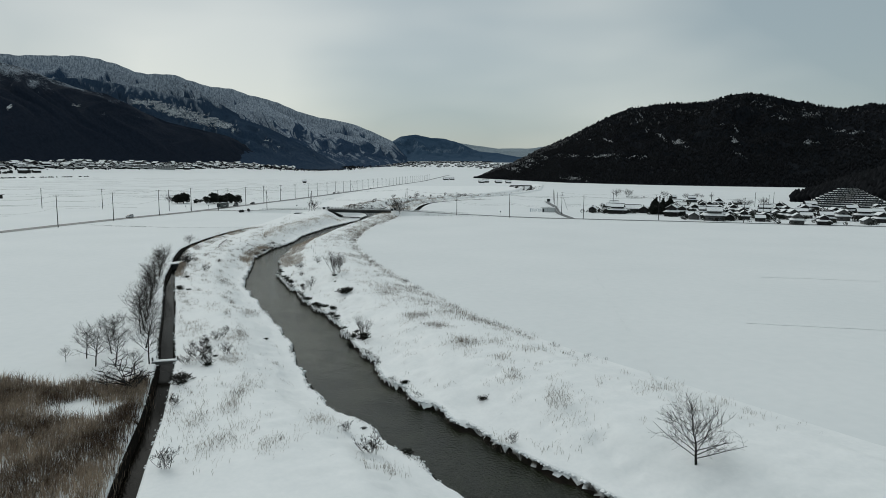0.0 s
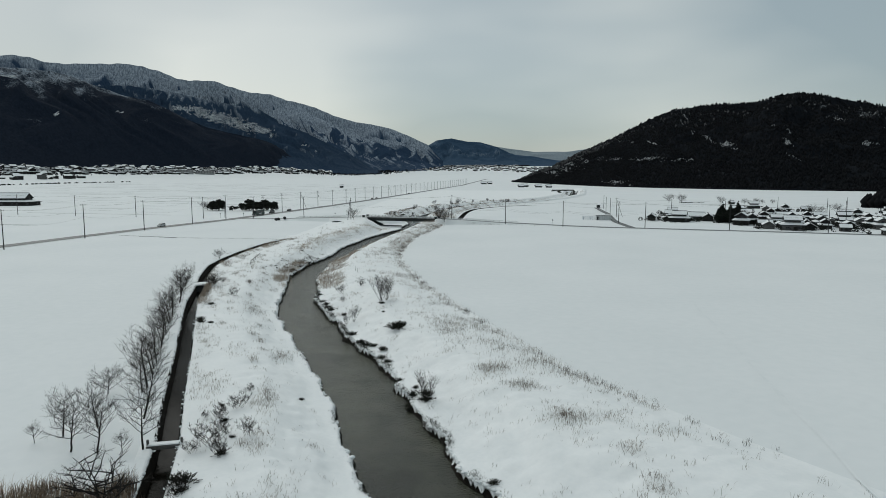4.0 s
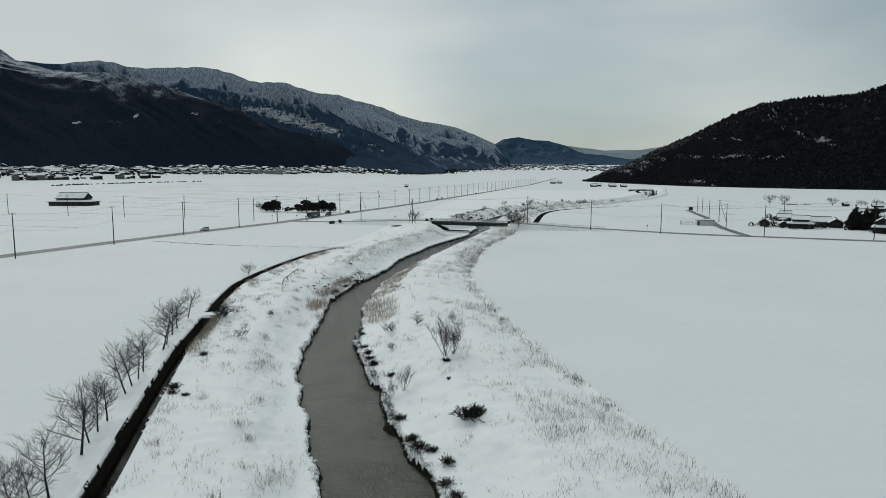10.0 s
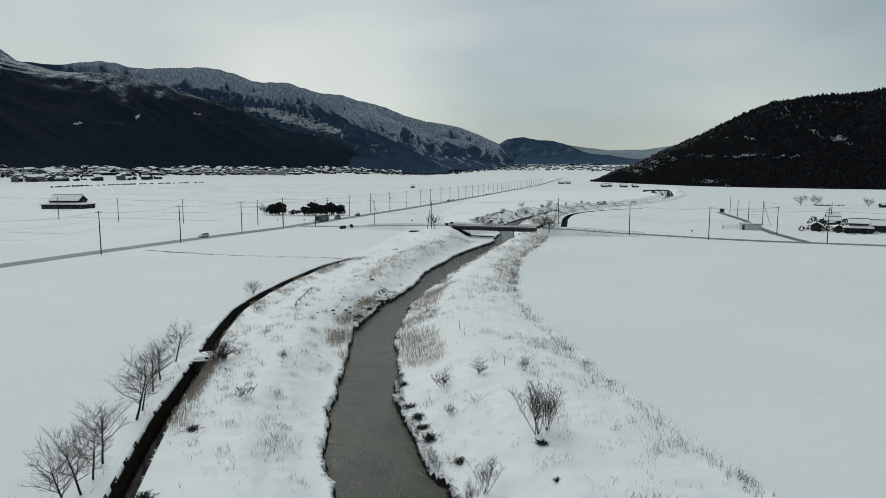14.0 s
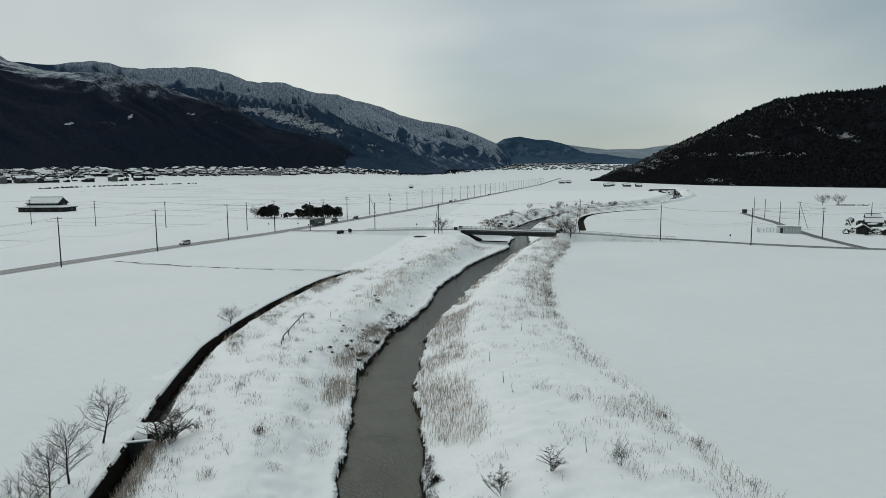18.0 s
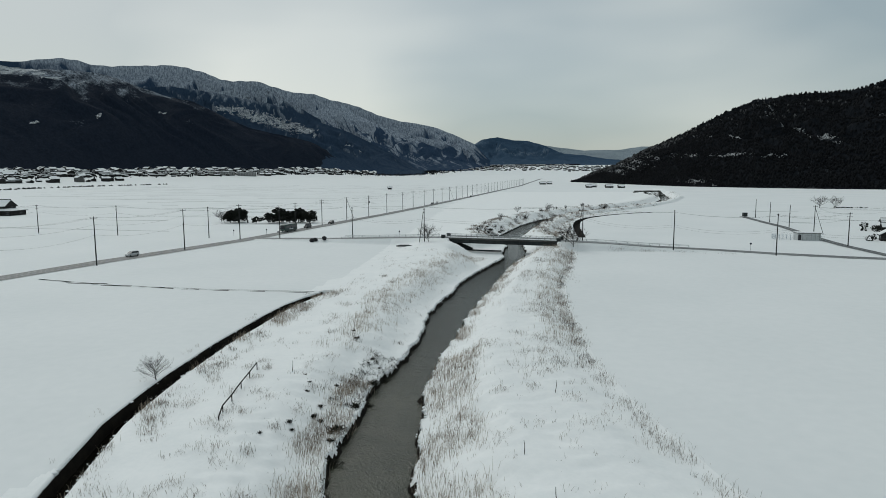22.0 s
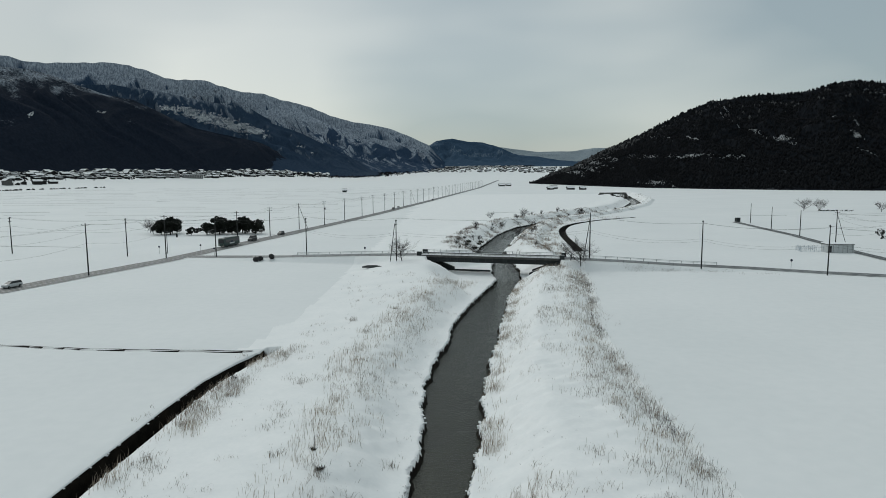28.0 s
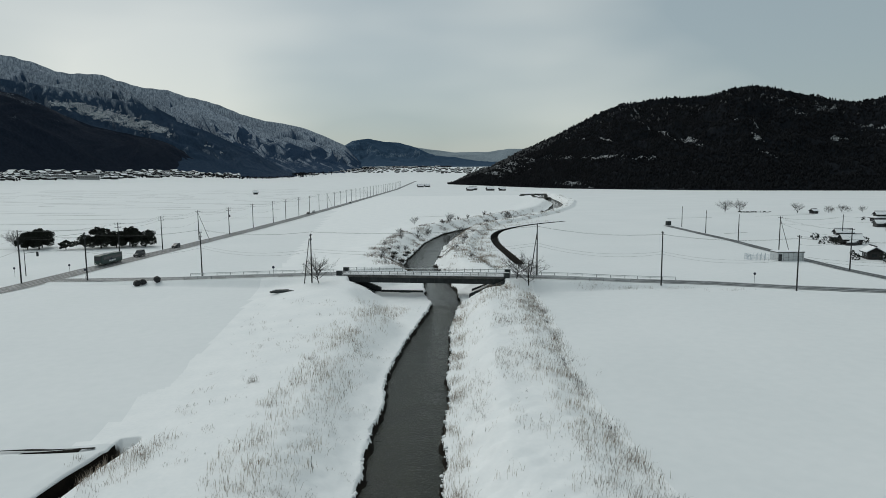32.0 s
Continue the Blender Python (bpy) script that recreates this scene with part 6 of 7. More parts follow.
# ---- terraced graveyard ----
def make_graveyard():
    g = thing("graveyard_terraces", pose(304, 448, high(304, 448), 0, 0, -33), "snow-covered terraced graveyard on a slope", "graveyard", kind="structure")
    stone = Build().box(-0.45, -0.4, 0, 0.45, 0.4, 0.45, bevel=0.03).box(-0.28, -0.25, 0.45, 0.28, 0.25, 1.7, bevel=0.03).mesh("gravestone", STEEL)
    r = random.Random(3)
    for k in range(9):
        w, y0, z0 = 58 - 5.4 * k, k * 3.8, 1.4 * k
        b = Build()
        b.box(-w / 2, y0, -2, w / 2, 36, z0 + 1.35, bevel=0.08)
        wall = part("terrace_wall", b.mesh("terrace_wall", STEEL), g, "dark stone retaining wall")
        part("snow_cover", Build().box(-w / 2 + 0.1, y0 + 0.25, z0 + 1.352, w / 2 - 0.1, 35.9, z0 + 1.62, bevel=0.1).mesh("snow_cover", SNOW), wall)
        for i in range(int(w / 1.9)):
            if r.random() < 0.8:
                part("gravestone", stone, wall, at=pose(-w / 2 + 1 + i * 1.9 + r.uniform(-0.2, 0.2), y0 + 1.7, z0 + 1.5, 0, 0, r.uniform(-6, 6)))
    return g


make_graveyard()


# ---- roadside things ----
CARPAINT = mat("white_car_paint", (0.45, 0.46, 0.47), (0.62, 0.63, 0.64), 0.4, 0.3, 0.0, spec=0.5)
DARKPAINT = mat("dark_car_paint", (0.02, 0.022, 0.025), (0.05, 0.052, 0.055), 0.4, 0.3, 0.0, spec=0.5)
BUSPAINT = mat("green_bus_paint", (0.006, 0.024, 0.021), (0.012, 0.042, 0.036), 0.3, 0.35, 0.0, spec=0.5)
RUBBER = mat("rubber", (0.01, 0.01, 0.01), (0.03, 0.03, 0.03), 5, 0.8, 0.0)
LAMP = mat("lamp_glass", (0.5, 0.48, 0.42), (0.7, 0.68, 0.6), 3, 0.15, 0.0, spec=0.5)
BLACKWRAP = mat("black_wrap", (0.008, 0.008, 0.009), (0.02, 0.02, 0.022), 1, 0.4, 0.3, 0.03)
SIGNBLUE = mat("sign_face", (0.015, 0.02, 0.04), (0.03, 0.035, 0.06), 2, 0.5, 0.0)
FENCEBLUE = mat("blue_fence_paint", (0.10, 0.17, 0.24), (0.18, 0.26, 0.33), 2, 0.5, 0.0)
PANEL = mat("pale_panel", (0.42, 0.44, 0.45), (0.56, 0.58, 0.58), 0.8, 0.7, 0.05, 0.01, stretch=(4, 4, 0.2))


def shell(sections):
    """A body drawn through sections of (x, half width, low, high, tuck)."""
    b = Build()
    rings = []
    for x, w, lo, hi, tuck in sections:
        rings.append([(x, -w, lo + 0.08), (x, -w, (lo + hi) / 2), (x, -w * tuck, hi), (x, w * tuck, hi), (x, w, (lo + hi) / 2), (x, w, lo + 0.08), (x, w * 0.9, lo), (x, -w * 0.9, lo)])
    for ring in rings:
        b.v += ring
    n = 8
    for i in range(len(rings) - 1):
        for k in range(n):
            j = (k + 1) % n
            b.f.append((i * n + k, i * n + j, (i + 1) * n + j, (i + 1) * n + k))
    b.f.append(tuple(range(n))[::-1])
    e = (len(rings) - 1) * n
    b.f.append(tuple(range(e, e + n)))
    return b


def wheel_set(t, xs, half, rad):
    tyre = Build().tube([(0, -0.11, 0), (0, 0.11, 0)], rad, 16).mesh("tyre", RUBBER)
    rim = Build().tube([(0, -0.115, 0), (0, 0.115, 0)], rad * 0.6, 12).mesh("rim", RAIL)
    for x in xs:
        for s in (-1, 1):
            wheel = part("wheel", tyre, t, "black tyre", at=pose(x, s * half, rad))
            part("rim", rim, wheel)


def make_car(paint, label, tall):
    c = thing("car", pose(0, 0, 0), label, "car", "cars on the road")
    part("body", shell([(-2.1, 0.72, 0.35, 0.85, 0.92), (-1.95, 0.82, 0.25, 0.98, 0.92), (-0.2, 0.86, 0.22, 1.0, 0.93), (1.2, 0.85, 0.22, 0.96, 0.9), (2.0, 0.8, 0.25, 0.82, 0.85), (2.15, 0.66, 0.35, 0.7, 0.85)]).mesh("body", paint), c)
    part("windows", shell([(-1.95, 0.74, 0.9, 1.05, 0.95), (-1.75, 0.76, 0.9, tall - 0.06, 0.86), (0.3, 0.76, 0.9, tall - 0.04, 0.84), (1.25, 0.74, 0.88, 1.02, 0.9)]).mesh("windows", GLASS), c, "dark glass")
    part("roof", shell([(-1.8, 0.63, tall - 0.09, tall - 0.02, 0.9), (-1.6, 0.68, tall - 0.09, tall + 0.02, 0.9), (0.2, 0.68, tall - 0.09, tall + 0.02, 0.9), (0.45, 0.6, tall - 0.1, tall - 0.03, 0.9)]).mesh("roof", paint), c)
    lamp = Build().box(-0.03, -0.16, -0.07, 0.05, 0.16, 0.07, bevel=0.02).mesh("headlight", LAMP)
    for s in (-1, 1):
        part("headlight", lamp, c, at=pose(2.08, s * 0.5, 0.66))
    wheel_set(c, (-1.3, 1.35), 0.74, 0.31)
    return c


cars = [make_car(CARPAINT, "small white hatchback on the cleared road", 1.52), make_car(DARKPAINT, "dark passenger car on the cleared road", 1.48), make_car(DARKPAINT, "dark grey van on the cleared road", 1.85)]
for y, side, k, s in ((329, -1.5, 0, 1.0), (432, -1.5, 2, 1.12), (457, -1.5, 1, 1.0), (655, -1.5, 1, 1.0), (672, -1.5, 0, 1.0), (820, 1.5, 1, 1.0)):
    x = float(main_road(y)) + side
    turn = math.degrees(math.atan2(10, float(main_road(y + 5) - main_road(y - 5))))
    place(cars, k, x, y, turn + (180 if side < 0 else 0), s, high(x, y) + 0.115)


def make_bus():
    b = thing("bus", pose(0, 0, 0), "dark green coach on the snowy road", "bus")
    part("body", shell([(-5.4, 1.15, 0.45, 3.0, 0.95), (-5.2, 1.22, 0.35, 3.1, 0.95), (5.0, 1.22, 0.35, 3.1, 0.95), (5.4, 1.12, 0.45, 2.9, 0.92)]).mesh("body", BUSPAINT), b)
    pane = Build().box(-0.72, -0.02, -0.45, 0.72, 0.02, 0.45, bevel=0.015).mesh("window", GLASS)
    for s in (-1, 1):
        for k in range(6):
            part("window", pane, b, "tinted window", at=pose(-4.2 + k * 1.6, s * 1.245, 2.1))
    part("windscreen", Build().box(5.36, -1.0, 1.4, 5.46, 1.0, 2.7, bevel=0.03).mesh("windscreen", GLASS), b)
    part("stripe", Build().box(-1.6, -1.252, 0.9, 1.8, -1.235, 1.35).box(-1.6, 1.235, 0.9, 1.8, 1.252, 1.35).mesh("stripe", CARPAINT), b, "pale pattern on the side")
    part("roof_unit", Build().box(-2, -0.8, 3.1, 1.5, 0.8, 3.35, bevel=0.06).mesh("roof_unit", CARPAINT), b)
    lamp = Build().box(-0.04, -0.2, -0.1, 0.05, 0.2, 0.1, bevel=0.03).mesh("headlight", LAMP)
    for s in (-1, 1):
        part("headlight", lamp, b, at=pose(5.42, s * 0.8, 0.8))
    wheel_set(b, (-2.9, 3.3), 1.08, 0.48)
    return b


bus_y = 415
make_bus().matrix_basis = pose(float(main_road(bus_y)) - 1.5, bus_y, high(float(main_road(bus_y)), bus_y) + 0.115, 0, 0, math.degrees(math.atan2(10, float(main_road(bus_y + 5) - main_road(bus_y - 5)))) + 180)


def lump(seed, n, size, material, name):
    """An uneven rounded lump."""
    bm = bmesh.new()
    bmesh.ops.create_icosphere(bm, subdivisions=3, radius=1.0)
    for v in bm.verts:
        v.co *= 1 + 0.12 * noise.noise(v.co * 2 + Vector((seed, 0, 0)))
        v.co = Vector((v.co.x * size[0], v.co.y * size[1], v.co.z * size[2]))
    me = bpy.data.meshes.new(name)
    bm.to_mesh(me)
    bm.free()
    me.materials.append(material)
    return me


for k, (x, y, w) in enumerate(((-102.8, 372.2, 0.95), (-101.8, 373.2, 0.85), (-98.4, 373.0, 0.9))):
    bale = thing("silage_bale", pose(x, y, high(x, y) + 0.75 * w, 0, 20 * k, 30 * k), "black plastic-wrapped bale in the snow", "bale", "wrapped bales")
    part("wrap", lump(k, 3, (w, w * 0.85, w * 0.85), BLACKWRAP, "wrap"), bale)

board = thing("wooden_boards", pose(-66.5, 354.5, high(-66.5, 354.5) + 0.05, 0, 0, 2), "dark wet boards half covered by snow", "boards")
for k in range(3):
    part("board", Build().box(-2.4 + 0.5 * k, -0.7 + 0.5 * k, 0.06 * k, 2.8 - 0.6 * k, -0.25 + 0.5 * k, 0.4 + 0.06 * k, bevel=0.03).mesh("board", STEEL), board)


def make_guard(pts, label):
    """A low steel guard rail on posts along a line."""
    g = thing("guard_rail", pose(0, 0, 0), label, "guard rail", "guard rails")
    fine = []
    for (x0, y0), (x1, y1) in zip(pts, pts[1:]):
        n = max(1, int(math.hypot(x1 - x0, y1 - y0) / 3))
        fine += [(x0 + (x1 - x0) * k / n, y0 + (y1 - y0) * k / n) for k in range(n)]
    fine.append(pts[-1])
    zs = [high(x, y) for x, y in fine]
    part("rail", Build().tube([(x, y, z + 0.72) for (x, y), z in zip(fine, zs)], 0.07, 6).tube([(x, y, z + 0.45) for (x, y), z in zip(fine, zs)], 0.035, 5).mesh("rail", PANEL), g)
    post = Build().tube([(0, 0, -0.3), (0, 0, 0.78)], 0.055, 6).mesh("post", RAIL)
    for (x, y), z in zip(fine, zs):
        part("post", post, g, at=pose(x, y, z))
    return g


guard_label = "low grey steel guard rail beside the lane"
make_guard([(-92, 372.6), (-75, 368.8), (-56, 365.2)], guard_label)
make_guard([(-92, 378.4), (-75, 374.8), (-56, 371.2)], guard_label)
make_guard([(-13.5, 354.6), (0, 352.6), (13, 352.2)], guard_label)
make_guard([(-12.5, 360), (0, 358.6), (14, 358), (26, 356.4)], guard_label)

shed = thing("pump_shed", pose(77.3, 388.5, high(77.3, 388.5), 0, 0, -6), "low pale panel-clad pump shed with a flat snowy roof", "shed")
walls = part("wall", Build().box(-3.9, -2.2, -0.3, 3.9, 2.2, 2.5, bevel=0.03).mesh("wall", PANEL), shed)
part("roof", Build().box(-4.05, -2.35, 2.5, 4.05, 2.35, 2.66, bevel=0.03).mesh("roof", CONCRETE), shed)
part("roof_snow", Build().box(-4.0, -2.3, 2.664, 4.0, 2.3, 2.92, bevel=0.1).mesh("roof_snow", SNOW), shed)
part("door", Build().box(-0.5, -0.04, 0, 0.5, 0.04, 2.0, bevel=0.01).mesh("door", GLASS), walls, at=pose(-3.2, -2.24, 0.1))
for k in range(5):
    part("batten", Build().box(-0.04, -0.03, 0, 0.04, 0.03, 2.5).mesh("batten", RAIL), walls, at=pose(-2.2 + 1.4 * k, -2.225, 0))
fence = thing("mesh_fence", pose(69.5, 391, high(69.5, 391), 0, 0, -6), "blue-grey mesh fence round a small yard", "fence")
for x0, y0, x1, y1 in ((-2.8, -2.2, 3.6, -2.2), (-2.8, -2.2, -2.8, 2.2), (-2.8, 2.2, 3.6, 2.2)):
    n = 5
    for k in range(n + 1):
        x, y = x0 + (x1 - x0) * k / n, y0 + (y1 - y0) * k / n
        part("post", Build().tube([(x, y, -0.2), (x, y, 1.8)], 0.04, 5).mesh("post", FENCEBLUE), fence)
    for z in (0.2, 0.6, 1.0, 1.4, 1.75):
        part("wire_rail", Build().tube([(x0, y0, z), (x1, y1, z)], 0.018, 4).mesh("wire_rail", FENCEBLUE), fence)


def make_sign(label):
    s = thing("road_sign", pose(0, 0, 0), label, "road sign", "road signs")
    part("post", Build().tube([(0, 0, -0.2), (0, 0, 2.6)], 0.035, 6).mesh("post", RAIL), s)
    part("plate", Build().tube([(0, -0.05, 2.4), (0, -0.035, 2.4)], 0.32, 16).mesh("plate", SIGNBLUE), s, "dark round sign plate")
    return s


signs = [make_sign("round dark road sign on a thin post in the snow")]
for x, y in ((43.5, 352), (-70, 368.2), (-122.4, 409), (-140.5, 392), (-128.5, 396), (-119.5, 384)):
    place(signs, 0, x, y, -5)
signal = thing("traffic_signal", pose(-138.5, 393.5, high(-138.5, 393.5)), "grey traffic signal mast with a hanging signal head", "traffic signal")
mast = part("mast", Build().tube([(0, 0, -0.4), (0, 0, 7.2)], [0.12, 0.08], 8).mesh("mast", POLE), signal)
part("arm", Build().tube([(0, 0, 6.2), (3.6, -0.6, 6.6)], 0.06, 6).mesh("arm", POLE), signal)
part("signal_head", Build().box(3.4, -0.85, 5.4, 3.85, -0.5, 6.6, bevel=0.05).mesh("signal_head", STEEL), signal, "dark signal housing")

# ---- ditch works and bank rails ----
slab = thing("ditch_slab", pose(-33.4, 86.2, 0.0, 0, 0, 14), "snow-topped concrete slab across the ditch", "footbridge")
part("slab", Build().box(-1.6, -0.45, -0.12, 1.6, 0.45, 0.2, bevel=0.03).mesh("slab", CONCRETE), slab)
part("snow_cap", Build().box(-1.5, -0.4, 0.202, 1.5, 0.4, 0.36, bevel=0.08).mesh("snow_cap", SNOW), slab)
for x in (-1.5, 1.5):
    part("post", Build().box(x - 0.1, -0.1, 0.0, x + 0.1, 0.1, 0.75, bevel=0.02).mesh("post", CONCRETE), slab)
sluice = thing("sluice_gate", pose(-64.6, 172.6, -0.42, 0, 0, 20), "small concrete sluice with dark wing walls in the ditch", "sluice")
part("head_wall", Build().box(-1.7, -0.2, -1.5, 1.7, 0.2, 0.35, bevel=0.03).mesh("head_wall", STEEL), sluice)
for x in (-1.6, 1.6):
    part("wing_wall", Build().box(x - 0.15, -2.0, -1.5, x + 0.15, -0.2, 0.28, bevel=0.03).mesh("wing_wall", STEEL), sluice)
part("snow_cap", Build().box(-1.65, -0.18, 0.352, 1.65, 0.18, 0.5, bevel=0.06).mesh("snow_cap", SNOW), sluice)
handrail = thing("bank_handrail", pose(0, 0, 0), "bent dark steel handrail leaning over the snowy bank", "handrail")
hp = [(-63.4, 205.3, 0.3), (-63.8, 207.2, 0.7), (-64.2, 210.4, 0.75), (-64.8, 214.4, 0.75), (-65.3, 218.2, 0.8), (-65.7, 221.6, 0.95)]
part("rail", Build().tube([(x, y, high(x, y) + z) for x, y, z in hp], 0.075, 6).mesh("rail", BARK), handrail)
for x, y, z in hp:
    part("post", Build().tube([(x, y, high(x, y) - 0.3), (x, y, high(x, y) + z)], 0.06, 6).mesh("post", BARK), handrail)
stake = [thing("wooden_stake", pose(0, 0, 0), "thin weathered stake standing in the snow", "stake", "stakes")]
part("shaft", Build().tube([(0, 0, -0.2), (0.15, 0, 1.0), (0.1, 0.1, 1.7)], [0.05, 0.04, 0.03], 5).mesh("shaft", BARK), stake[0])
for k, (x, y) in enumerate(((-29.4, 214), (-33.4, 198.4), (-31.4, 190.2), (-30.4, 187.2), (-57.9, 242), (-61, 221), (-25.7, 225), (-24, 172.5), (-52.8, 270))):
    place(stake, 0, x, y, 70 * k, 0.8 + 0.1 * (k % 3))

# ---- far up the river ----
upper = thing("small_bridge", pose(151, 962, high(135, 962), 0, 0, 4), "short concrete bridge over the upper river", "bridge")
part("deck", Build().box(-16, -2.5, 1.0, 16, 2.5, 1.7, bevel=0.05).mesh("deck", CONCRETE), upper)
part("parapet", Build().box(-16, -2.6, 1.7, 16, -2.3, 2.5, bevel=0.03).box(-16, 2.3, 1.7, 16, 2.6, 2.5, bevel=0.03).mesh("parapet", CONCRETE), upper)
part("deck_snow", Build().box(-15.9, -2.3, 1.704, 15.9, 2.3, 1.95, bevel=0.08).mesh("deck_snow", SNOW), upper)
for x in (-16, 16):
    part("abutment", Build().box(x - 1, -2.6, -4, x + 1, 2.6, 1.0, bevel=0.05).mesh("abutment", CONCRETE), upper)
for x, y, k in ((150, 1228, 3), (118, 1235, 2), (168, 1220, 2), (130, 1275, 3), (60, 1500, 3), (75, 1515, 2), (-205, 1150, 5), (233, 585, 5)):
    place(village, k, x, y, 10, 1.3 if y > 1000 else 0.8)


# ---- hedges and garden growth ----
hg = random.Random(5)


def hedge(name, blobs, count, size, label):
    return tagged(new(name, leaves(hg.randrange(999), blobs, count, size, PINE, name)), label, "hedge", kind="stuff")


run = [(-846, 1126), (-843, 1224), (-815, 1350), (-755, 1507)]
spots = []
for (x0, y0), (x1, y1) in zip(run, run[1:]):
    for k in range(26):
        t = k / 26
        if hg.random() < 0.75:
            x, y = x0 + (x1 - x0) * t + hg.uniform(-4, 4), y0 + (y1 - y0) * t
            spots.append((x, y, high(x, y) + 0.5, hg.uniform(1.2, 2.6)))
for k in range(14):
    x, y = 196 + 1.5 * k, 607 - 0.35 * k
    spots.append((x, y, high(x, y) + 0.3, hg.uniform(0.5, 0.9)))
hedge("field_hedge", spots, 5600, 0.8, "broken dark hedge along a snowy field ditch")
spots = []
for x, y, t in houses:
    for k in range(6):
        px, py = x + hg.uniform(-9, 9), y + hg.uniform(-9, 9)
        spots.append((px, py, high(px, py) + hg.uniform(0.3, 1.4), hg.uniform(0.6, 1.9)))
hedge("garden_hedges", spots, 30000, 0.42, "dark clipped garden shrubs between the village houses")
heap = thing("tarp_heap", pose(125, 421, high(125, 421), 0, 0, 20), "heap under a dark sheet with snow on top", "heap")
part("sheet", lump(7, 3, (3.0, 1.6, 1.3), BLACKWRAP, "sheet"), heap)
part("snow_cap", lump(8, 3, (2.4, 1.2, 0.35), SNOW, "snow_cap"), heap, at=pose(0, 0, 1.15))
cabinet = thing("roadside_cabinet", pose(103.5, 518, high(103.5, 518), 0, 0, 10), "dark metal cabinet at the end of a farm lane", "cabinet")
part("body", Build().box(-1.1, -0.8, 0, 1.1, 0.8, 2.1, bevel=0.05).mesh("body", STEEL), cabinet)
part("snow_cap", Build().box(-1.05, -0.75, 2.102, 1.05, 0.75, 2.3, bevel=0.08).mesh("snow_cap", SNOW), cabinet)


# ---- woods on the hill ----
def conifers(name, places, tall, seed, label, material=CONIFER):
    """Narrow uneven cones, too many to count."""
    r = np.random.RandomState(seed)
    n = len(places)
    h = tall * r.uniform(0.55, 1.25, n)
    w = h * r.uniform(0.26, 0.48, n)
    turn = r.uniform(0, 6.283, n)
    rings = []
    for lev, (zz, ww) in enumerate(((-0.05, 0.8), (0.45, 1.0))):
        for k in range(4):
            a = turn + k * 1.5708 + 0.6 * lev
            s = w * ww * r.uniform(0.65, 1.3, n)
            rings.append(np.stack([places[:, 0] + s * np.cos(a), places[:, 1] + s * np.sin(a), places[:, 2] + h * zz * r.uniform(0.85, 1.15, n)], -1))
    rings.append(np.stack([places[:, 0] + 0.04 * h * r.normal(size=n), places[:, 1], places[:, 2] + h], -1))
    v = np.stack(rings, 1)
    q = []
    for lev in range(1):
        for k in range(4):
            j = (k + 1) % 4
            a, b, c, d = lev * 4 + k, lev * 4 + j, lev * 4 + 4 + j, lev * 4 + 4 + k
            q += [(a, b, c), (a, c, d)]
    q += [(4 + k, 4 + (k + 1) % 4, 8) for k in range(4)]
    f = (np.arange(n)[:, None, None] * 9 + np.array(q)[None]).reshape(-1, 3)
    return tagged(new(name, array_mesh(name, v.reshape(-1, 3), f, material)), label, "woods", kind="stuff")


def on_grid(grid, n, seed, t0, t1, keep=None):
    gx, gy, gz = grid
    r = np.random.RandomState(seed)
    i, j = r.uniform(0, gx.shape[0] - 1.001, n), t0 + r.uniform(0, 1, n) * (t1 - t0)
    a, b = i.astype(int), j.astype(int)
    u, w = (i - a), (j - b)

    def at(g):
        return (g[a, b] * (1 - u) + g[a + 1, b] * u) * (1 - w) + (g[a, b + 1] * (1 - u) + g[a + 1, b + 1] * u) * w

    p = np.stack([at(gx), at(gy), at(gz)], -1)
    if keep is not None:
        p = p[keep(p[:, 0], p[:, 1], p[:, 2], r)]
    return p


WEST_SPOTS = [(527, 157, 4, 9, 0.8), (514, 132, 3, 12, 0.85), (496, 110, 3, 7, 0.6), (527, 87, 8, 12, 0.8), (524, 101, 4, 10, 0.6), (345, 57, 22, 5, 0.5), (391, 55, 26, 6, 0.55), (436, 52, 26, 5, 0.4), (321, 7, 20, 6, 0.6), (386, 98, 5, 9, 0.4), (417, 88, 5, 9, 0.4), (257, 42, 14, 16, 0.65)]
SPOTS = WEST_SPOTS + [(278, 50, 14, 14, 0.6), (236, 30, 12, 14, 0.6), (300, 60, 14, 12, 0.45), (330, 82, 10, 10, 0.35), (621, 109, 5, 12, 0.6), (605, 82, 5, 12, 0.55), (592, 55, 5, 8, 0.55), (757, 173, 15, 12, 0.45), (764, 138, 12, 10, 0.45), (757, 82, 22, 10, 0.3), (840, 106, 22, 12, 0.3), (847, 149, 22, 12, 0.35)]


def open_ground(x, z, spots=SPOTS, seed=300, wide=1.0):
    """How far a place lies inside a thin patch of the wood."""
    best = np.full(np.shape(x), 9.0)
    for cx, cz, rx, rz, edge in spots:
        d = np.hypot((x - cx + 0.2 * (z - cz)) / rx, (z - cz) / rz) + 0.5 * bend(x, z * 2, seed, 22 * wide) + 0.45 * bend(x, z * 2, seed + 1, 7 * wide)
        best = np.minimum(best, d - edge)
    return best


def hill_keep(x, y, z, r):
    patch = bend(x, y * 0.6, 201, 130) + 0.7 * bend(x, y, 202, 45)
    west = ease(-x, -420, -200)
    thin = 0.85 * ease(patch + 0.5 * west, 1.1, 1.6)
    return (r.uniform(0, 1, len(x)) < 1 - thin) & ((open_ground(x, z) > 0.05) | (r.uniform(0, 1, len(x)) < 0.25))


conifers("hill_woods", on_grid(HILL, 56000, 5, 0.3, 76, hill_keep), 4.6, 6, "dense dark conifers and bare trees covering the hill")
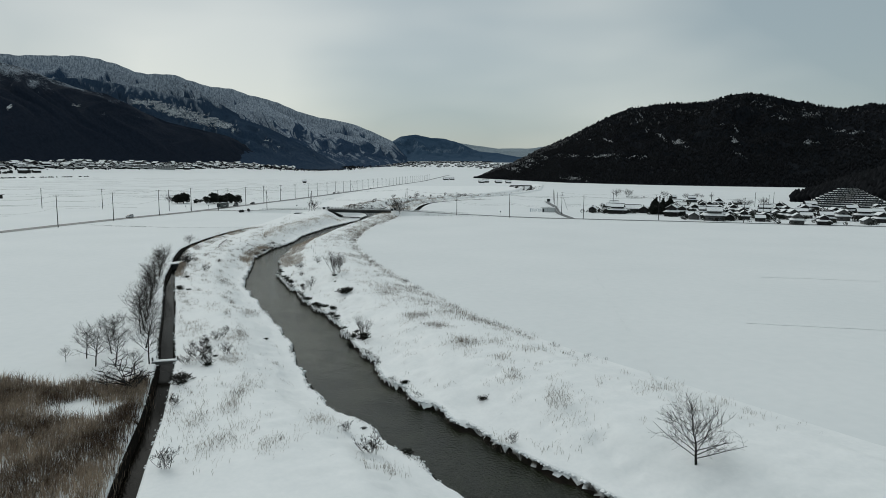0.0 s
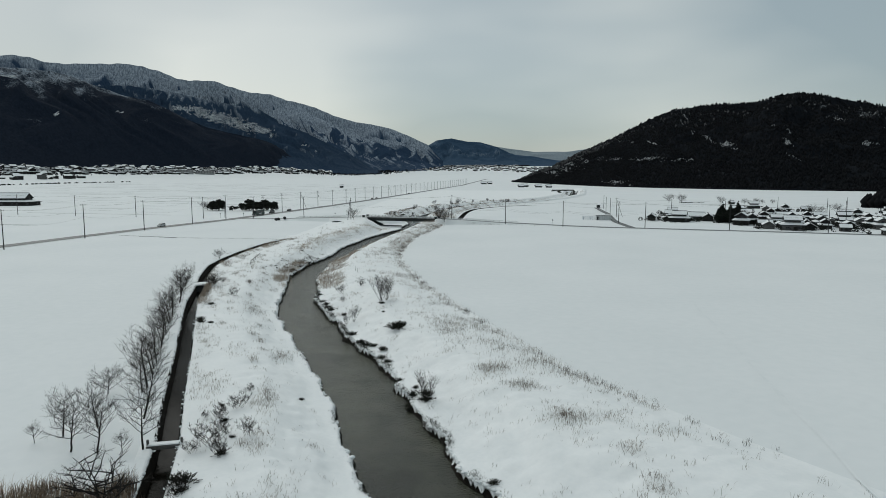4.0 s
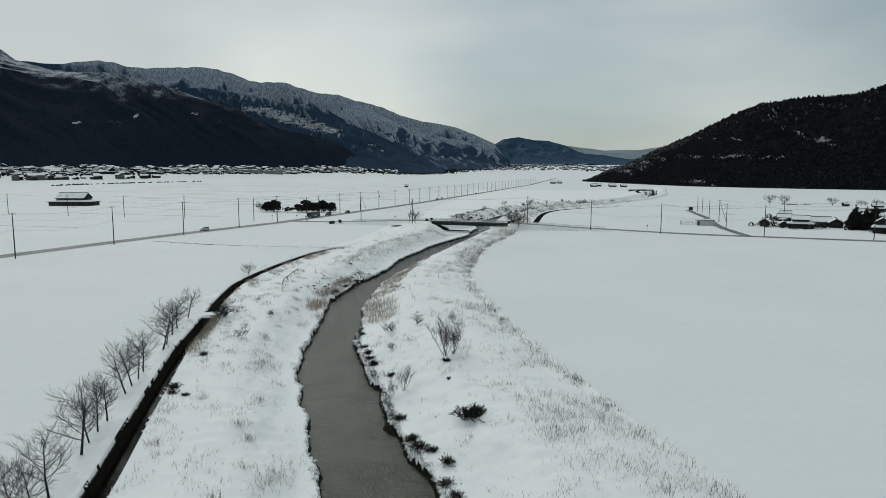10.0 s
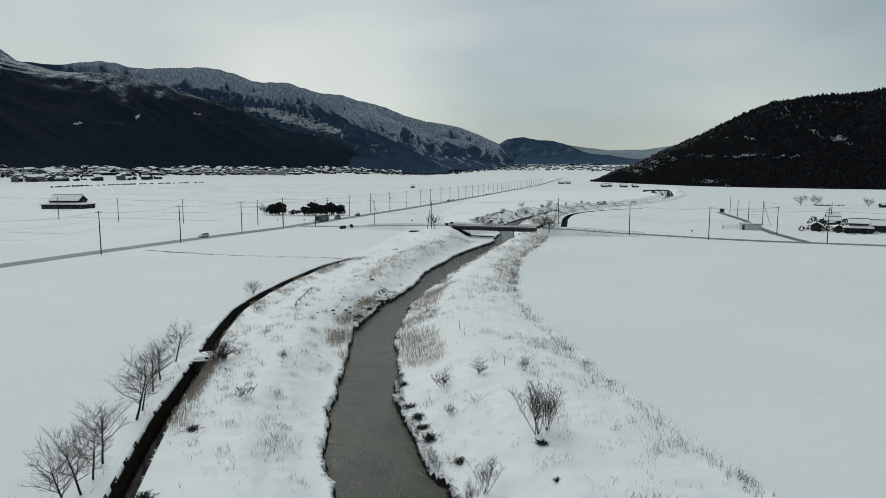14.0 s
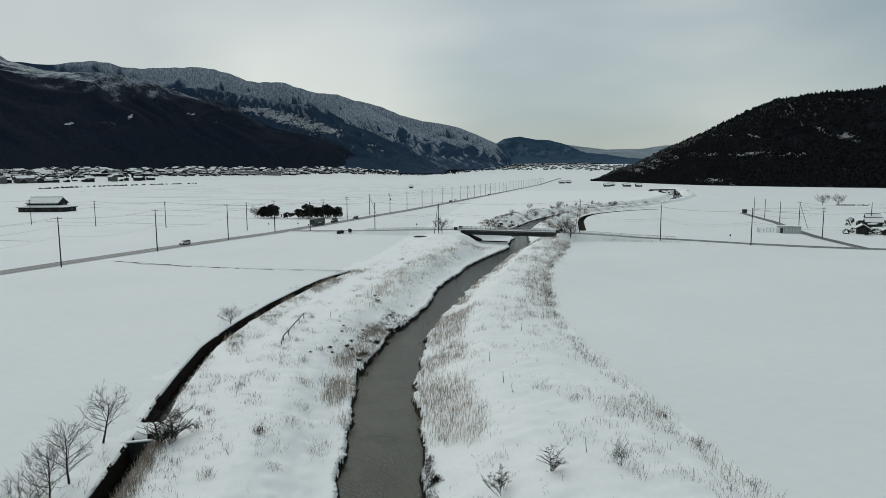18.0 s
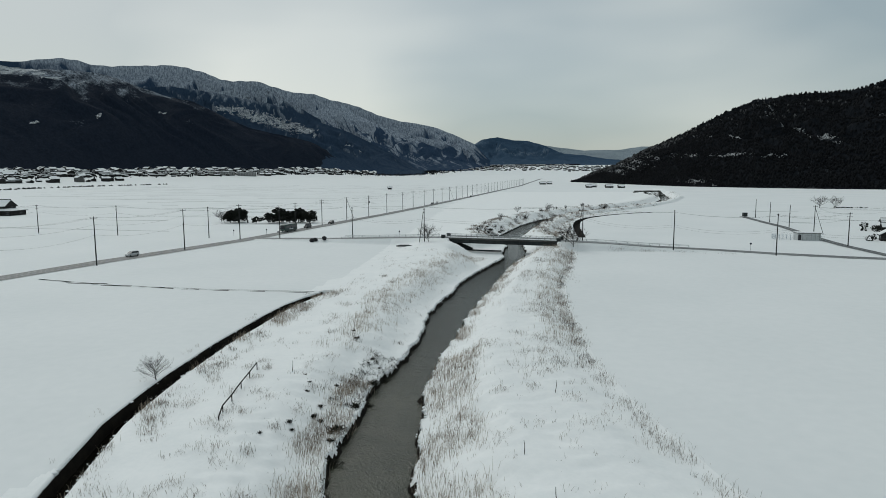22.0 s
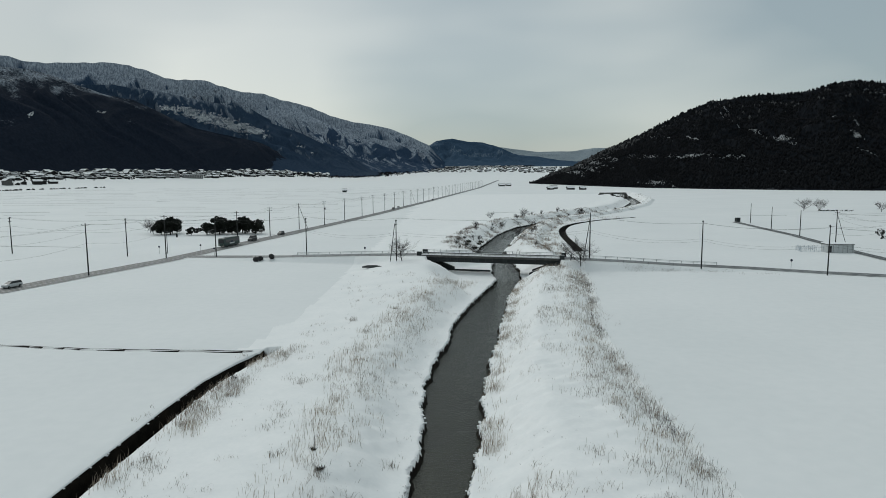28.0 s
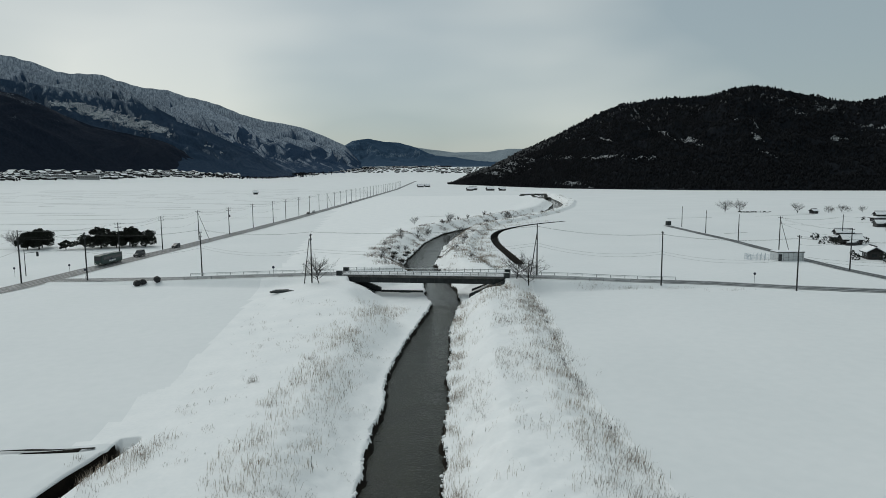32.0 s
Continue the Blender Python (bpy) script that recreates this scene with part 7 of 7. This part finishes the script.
spur, SPUR = massif("wooded_spur", 38.5, 75, 80, bearing("38:540 42:515 48:490 75:420"), lambda a: 690 + 0 * a, lambda a: 800 + 0 * a, bearing("38.5:1 41:14 46:36 60:60 75:70"), 30, FOREST_HILL, 120, 120, 0.3, "dark wooded spur behind the graveyard")
conifers("spur_woods", on_grid(SPUR, 7000, 7, 2.5, 34), 8.5, 8, "dark conifers on the spur behind the village")
r5 = np.random.RandomState(3)
a5 = np.radians(r5.uniform(-46, 7, 6000))
d5 = foot(np.degrees(a5)) - r5.uniform(-40, 330, 6000) * (r5.uniform(0, 1, 6000) ** 1.2)
p5 = np.stack([-25 + d5 * np.sin(a5), 110 + d5 * np.cos(a5)], -1)
conifers("town_trees", np.c_[p5, ground_height(p5[:, 0], p5[:, 1])], 7, 9, "dark trees between the town houses")


THIN = mat("wood_snow", (0.16, 0.17, 0.18), (0.52, 0.54, 0.55), 0.15, 0.9, 0.0)
OPEN_SNOW = mat("slope_snow", (0.36, 0.39, 0.42), (0.64, 0.67, 0.69), 0.05, 0.9, 0.0)
CUTS = [(-1736, 400, 24, 11, 1.1), (-1700, 387, 28, 10, 1.1), (-1660, 376, 28, 9, 1.1), (-1612, 370, 26, 8, 1.0), (-1689, 358, 35, 10, 0.55), (-1630, 356, 35, 8, 0.6), (-1570, 360, 20, 8, 0.7), (-1540, 348, 12, 8, 0.6), (-1750, 345, 28, 14, 0.45), (-1480, 340, 8, 10, 0.45), (-1330, 215, 6, 12, 0.35), (-1250, 245, 10, 10, 0.3), (-1420, 180, 14, 8, 0.25)]


def clearing(name, grid, spots, us, ws, seed, wide, cover, lift, label, material=THIN):
    """Thin snow on the open ground, broken up by undergrowth."""
    gx, gy, gz = grid
    r = np.random.RandomState(seed)
    u = np.linspace(*us)[:, None]
    w = np.linspace(*ws)[None, :]
    a, b = u.astype(int) + 0 * w.astype(int), w.astype(int) + 0 * u.astype(int)
    fu, fw = u - a, w - b

    def at(g):
        return (g[a, b] * (1 - fu) + g[a + 1, b] * fu) * (1 - fw) + (g[a, b + 1] * (1 - fu) + g[a + 1, b + 1] * fu) * fw

    x, y, z = at(gx), at(gy), at(gz)
    keep = (open_ground(x, z, spots, seed, wide) < 0) & (r.uniform(0, 1, x.shape) < cover)
    i = np.arange(x.size).reshape(x.shape)
    q = np.stack([i[:-1, :-1], i[1:, :-1], i[1:, 1:], i[:-1, 1:]], -1)[keep[:-1, :-1]]
    ids, q = np.unique(q, return_inverse=True)
    v = np.stack([x.ravel()[ids], y.ravel()[ids], z.ravel()[ids] + lift], -1)
    return tagged(new(name, array_mesh(name, v, q.reshape(-1, 4)[:, ::-1], material)), label, "snow patch", kind="stuff")


clearing("hill_clearings", HILL, SPOTS, (0, 190, 1600), (0.5, 68, 700), 300, 1.0, 0.5, 1.0, "thin snow on open ground among the trees on the hill")
clearing("foothill_clearings", FOOTHILL, CUTS, (120, 300, 1100), (8, 69.5, 380), 320, 2.0, 0.7, 2.5, "snow on felled patches high on the foothill", OPEN_SNOW)
SPUR_CUTS = [(-1188 + 59 * k, 302 - 17.5 * k, 38, 13 + 3 * k - 0.6 * k * k, 1.0) for k in range(6)] + [(-840, 190, 9, 12, 0.6), (-1320, 285, 30, 7, 0.5), (-1265, 262, 24, 6, 0.5), (-700, 150, 8, 6, 0.5), (-640, 120, 6, 8, 0.5)]
clearing("spur_clearings", NEAR_SPUR, SPUR_CUTS, (20, 258, 1300), (10, 79, 420), 340, 2.0, 0.62, 2.5, "snow on a felled slope of the mountain spur", OPEN_SNOW)

PALE_TREE = mat("bare_tree_crowns", (0.028, 0.029, 0.031), (0.085, 0.087, 0.09), 0.05, 0.9, 0.0, fine=0.4, island=0.4)
conifers("slope_trees", on_grid(HILL, 5200, 25, 52, 76, lambda x, y, z, r: r.uniform(0, 1, len(x)) < 0.15 + 0.85 * ease(-x, -520, -330)), 6.0, 26, "grey leafless trees on the hill's upper slope", PALE_TREE)
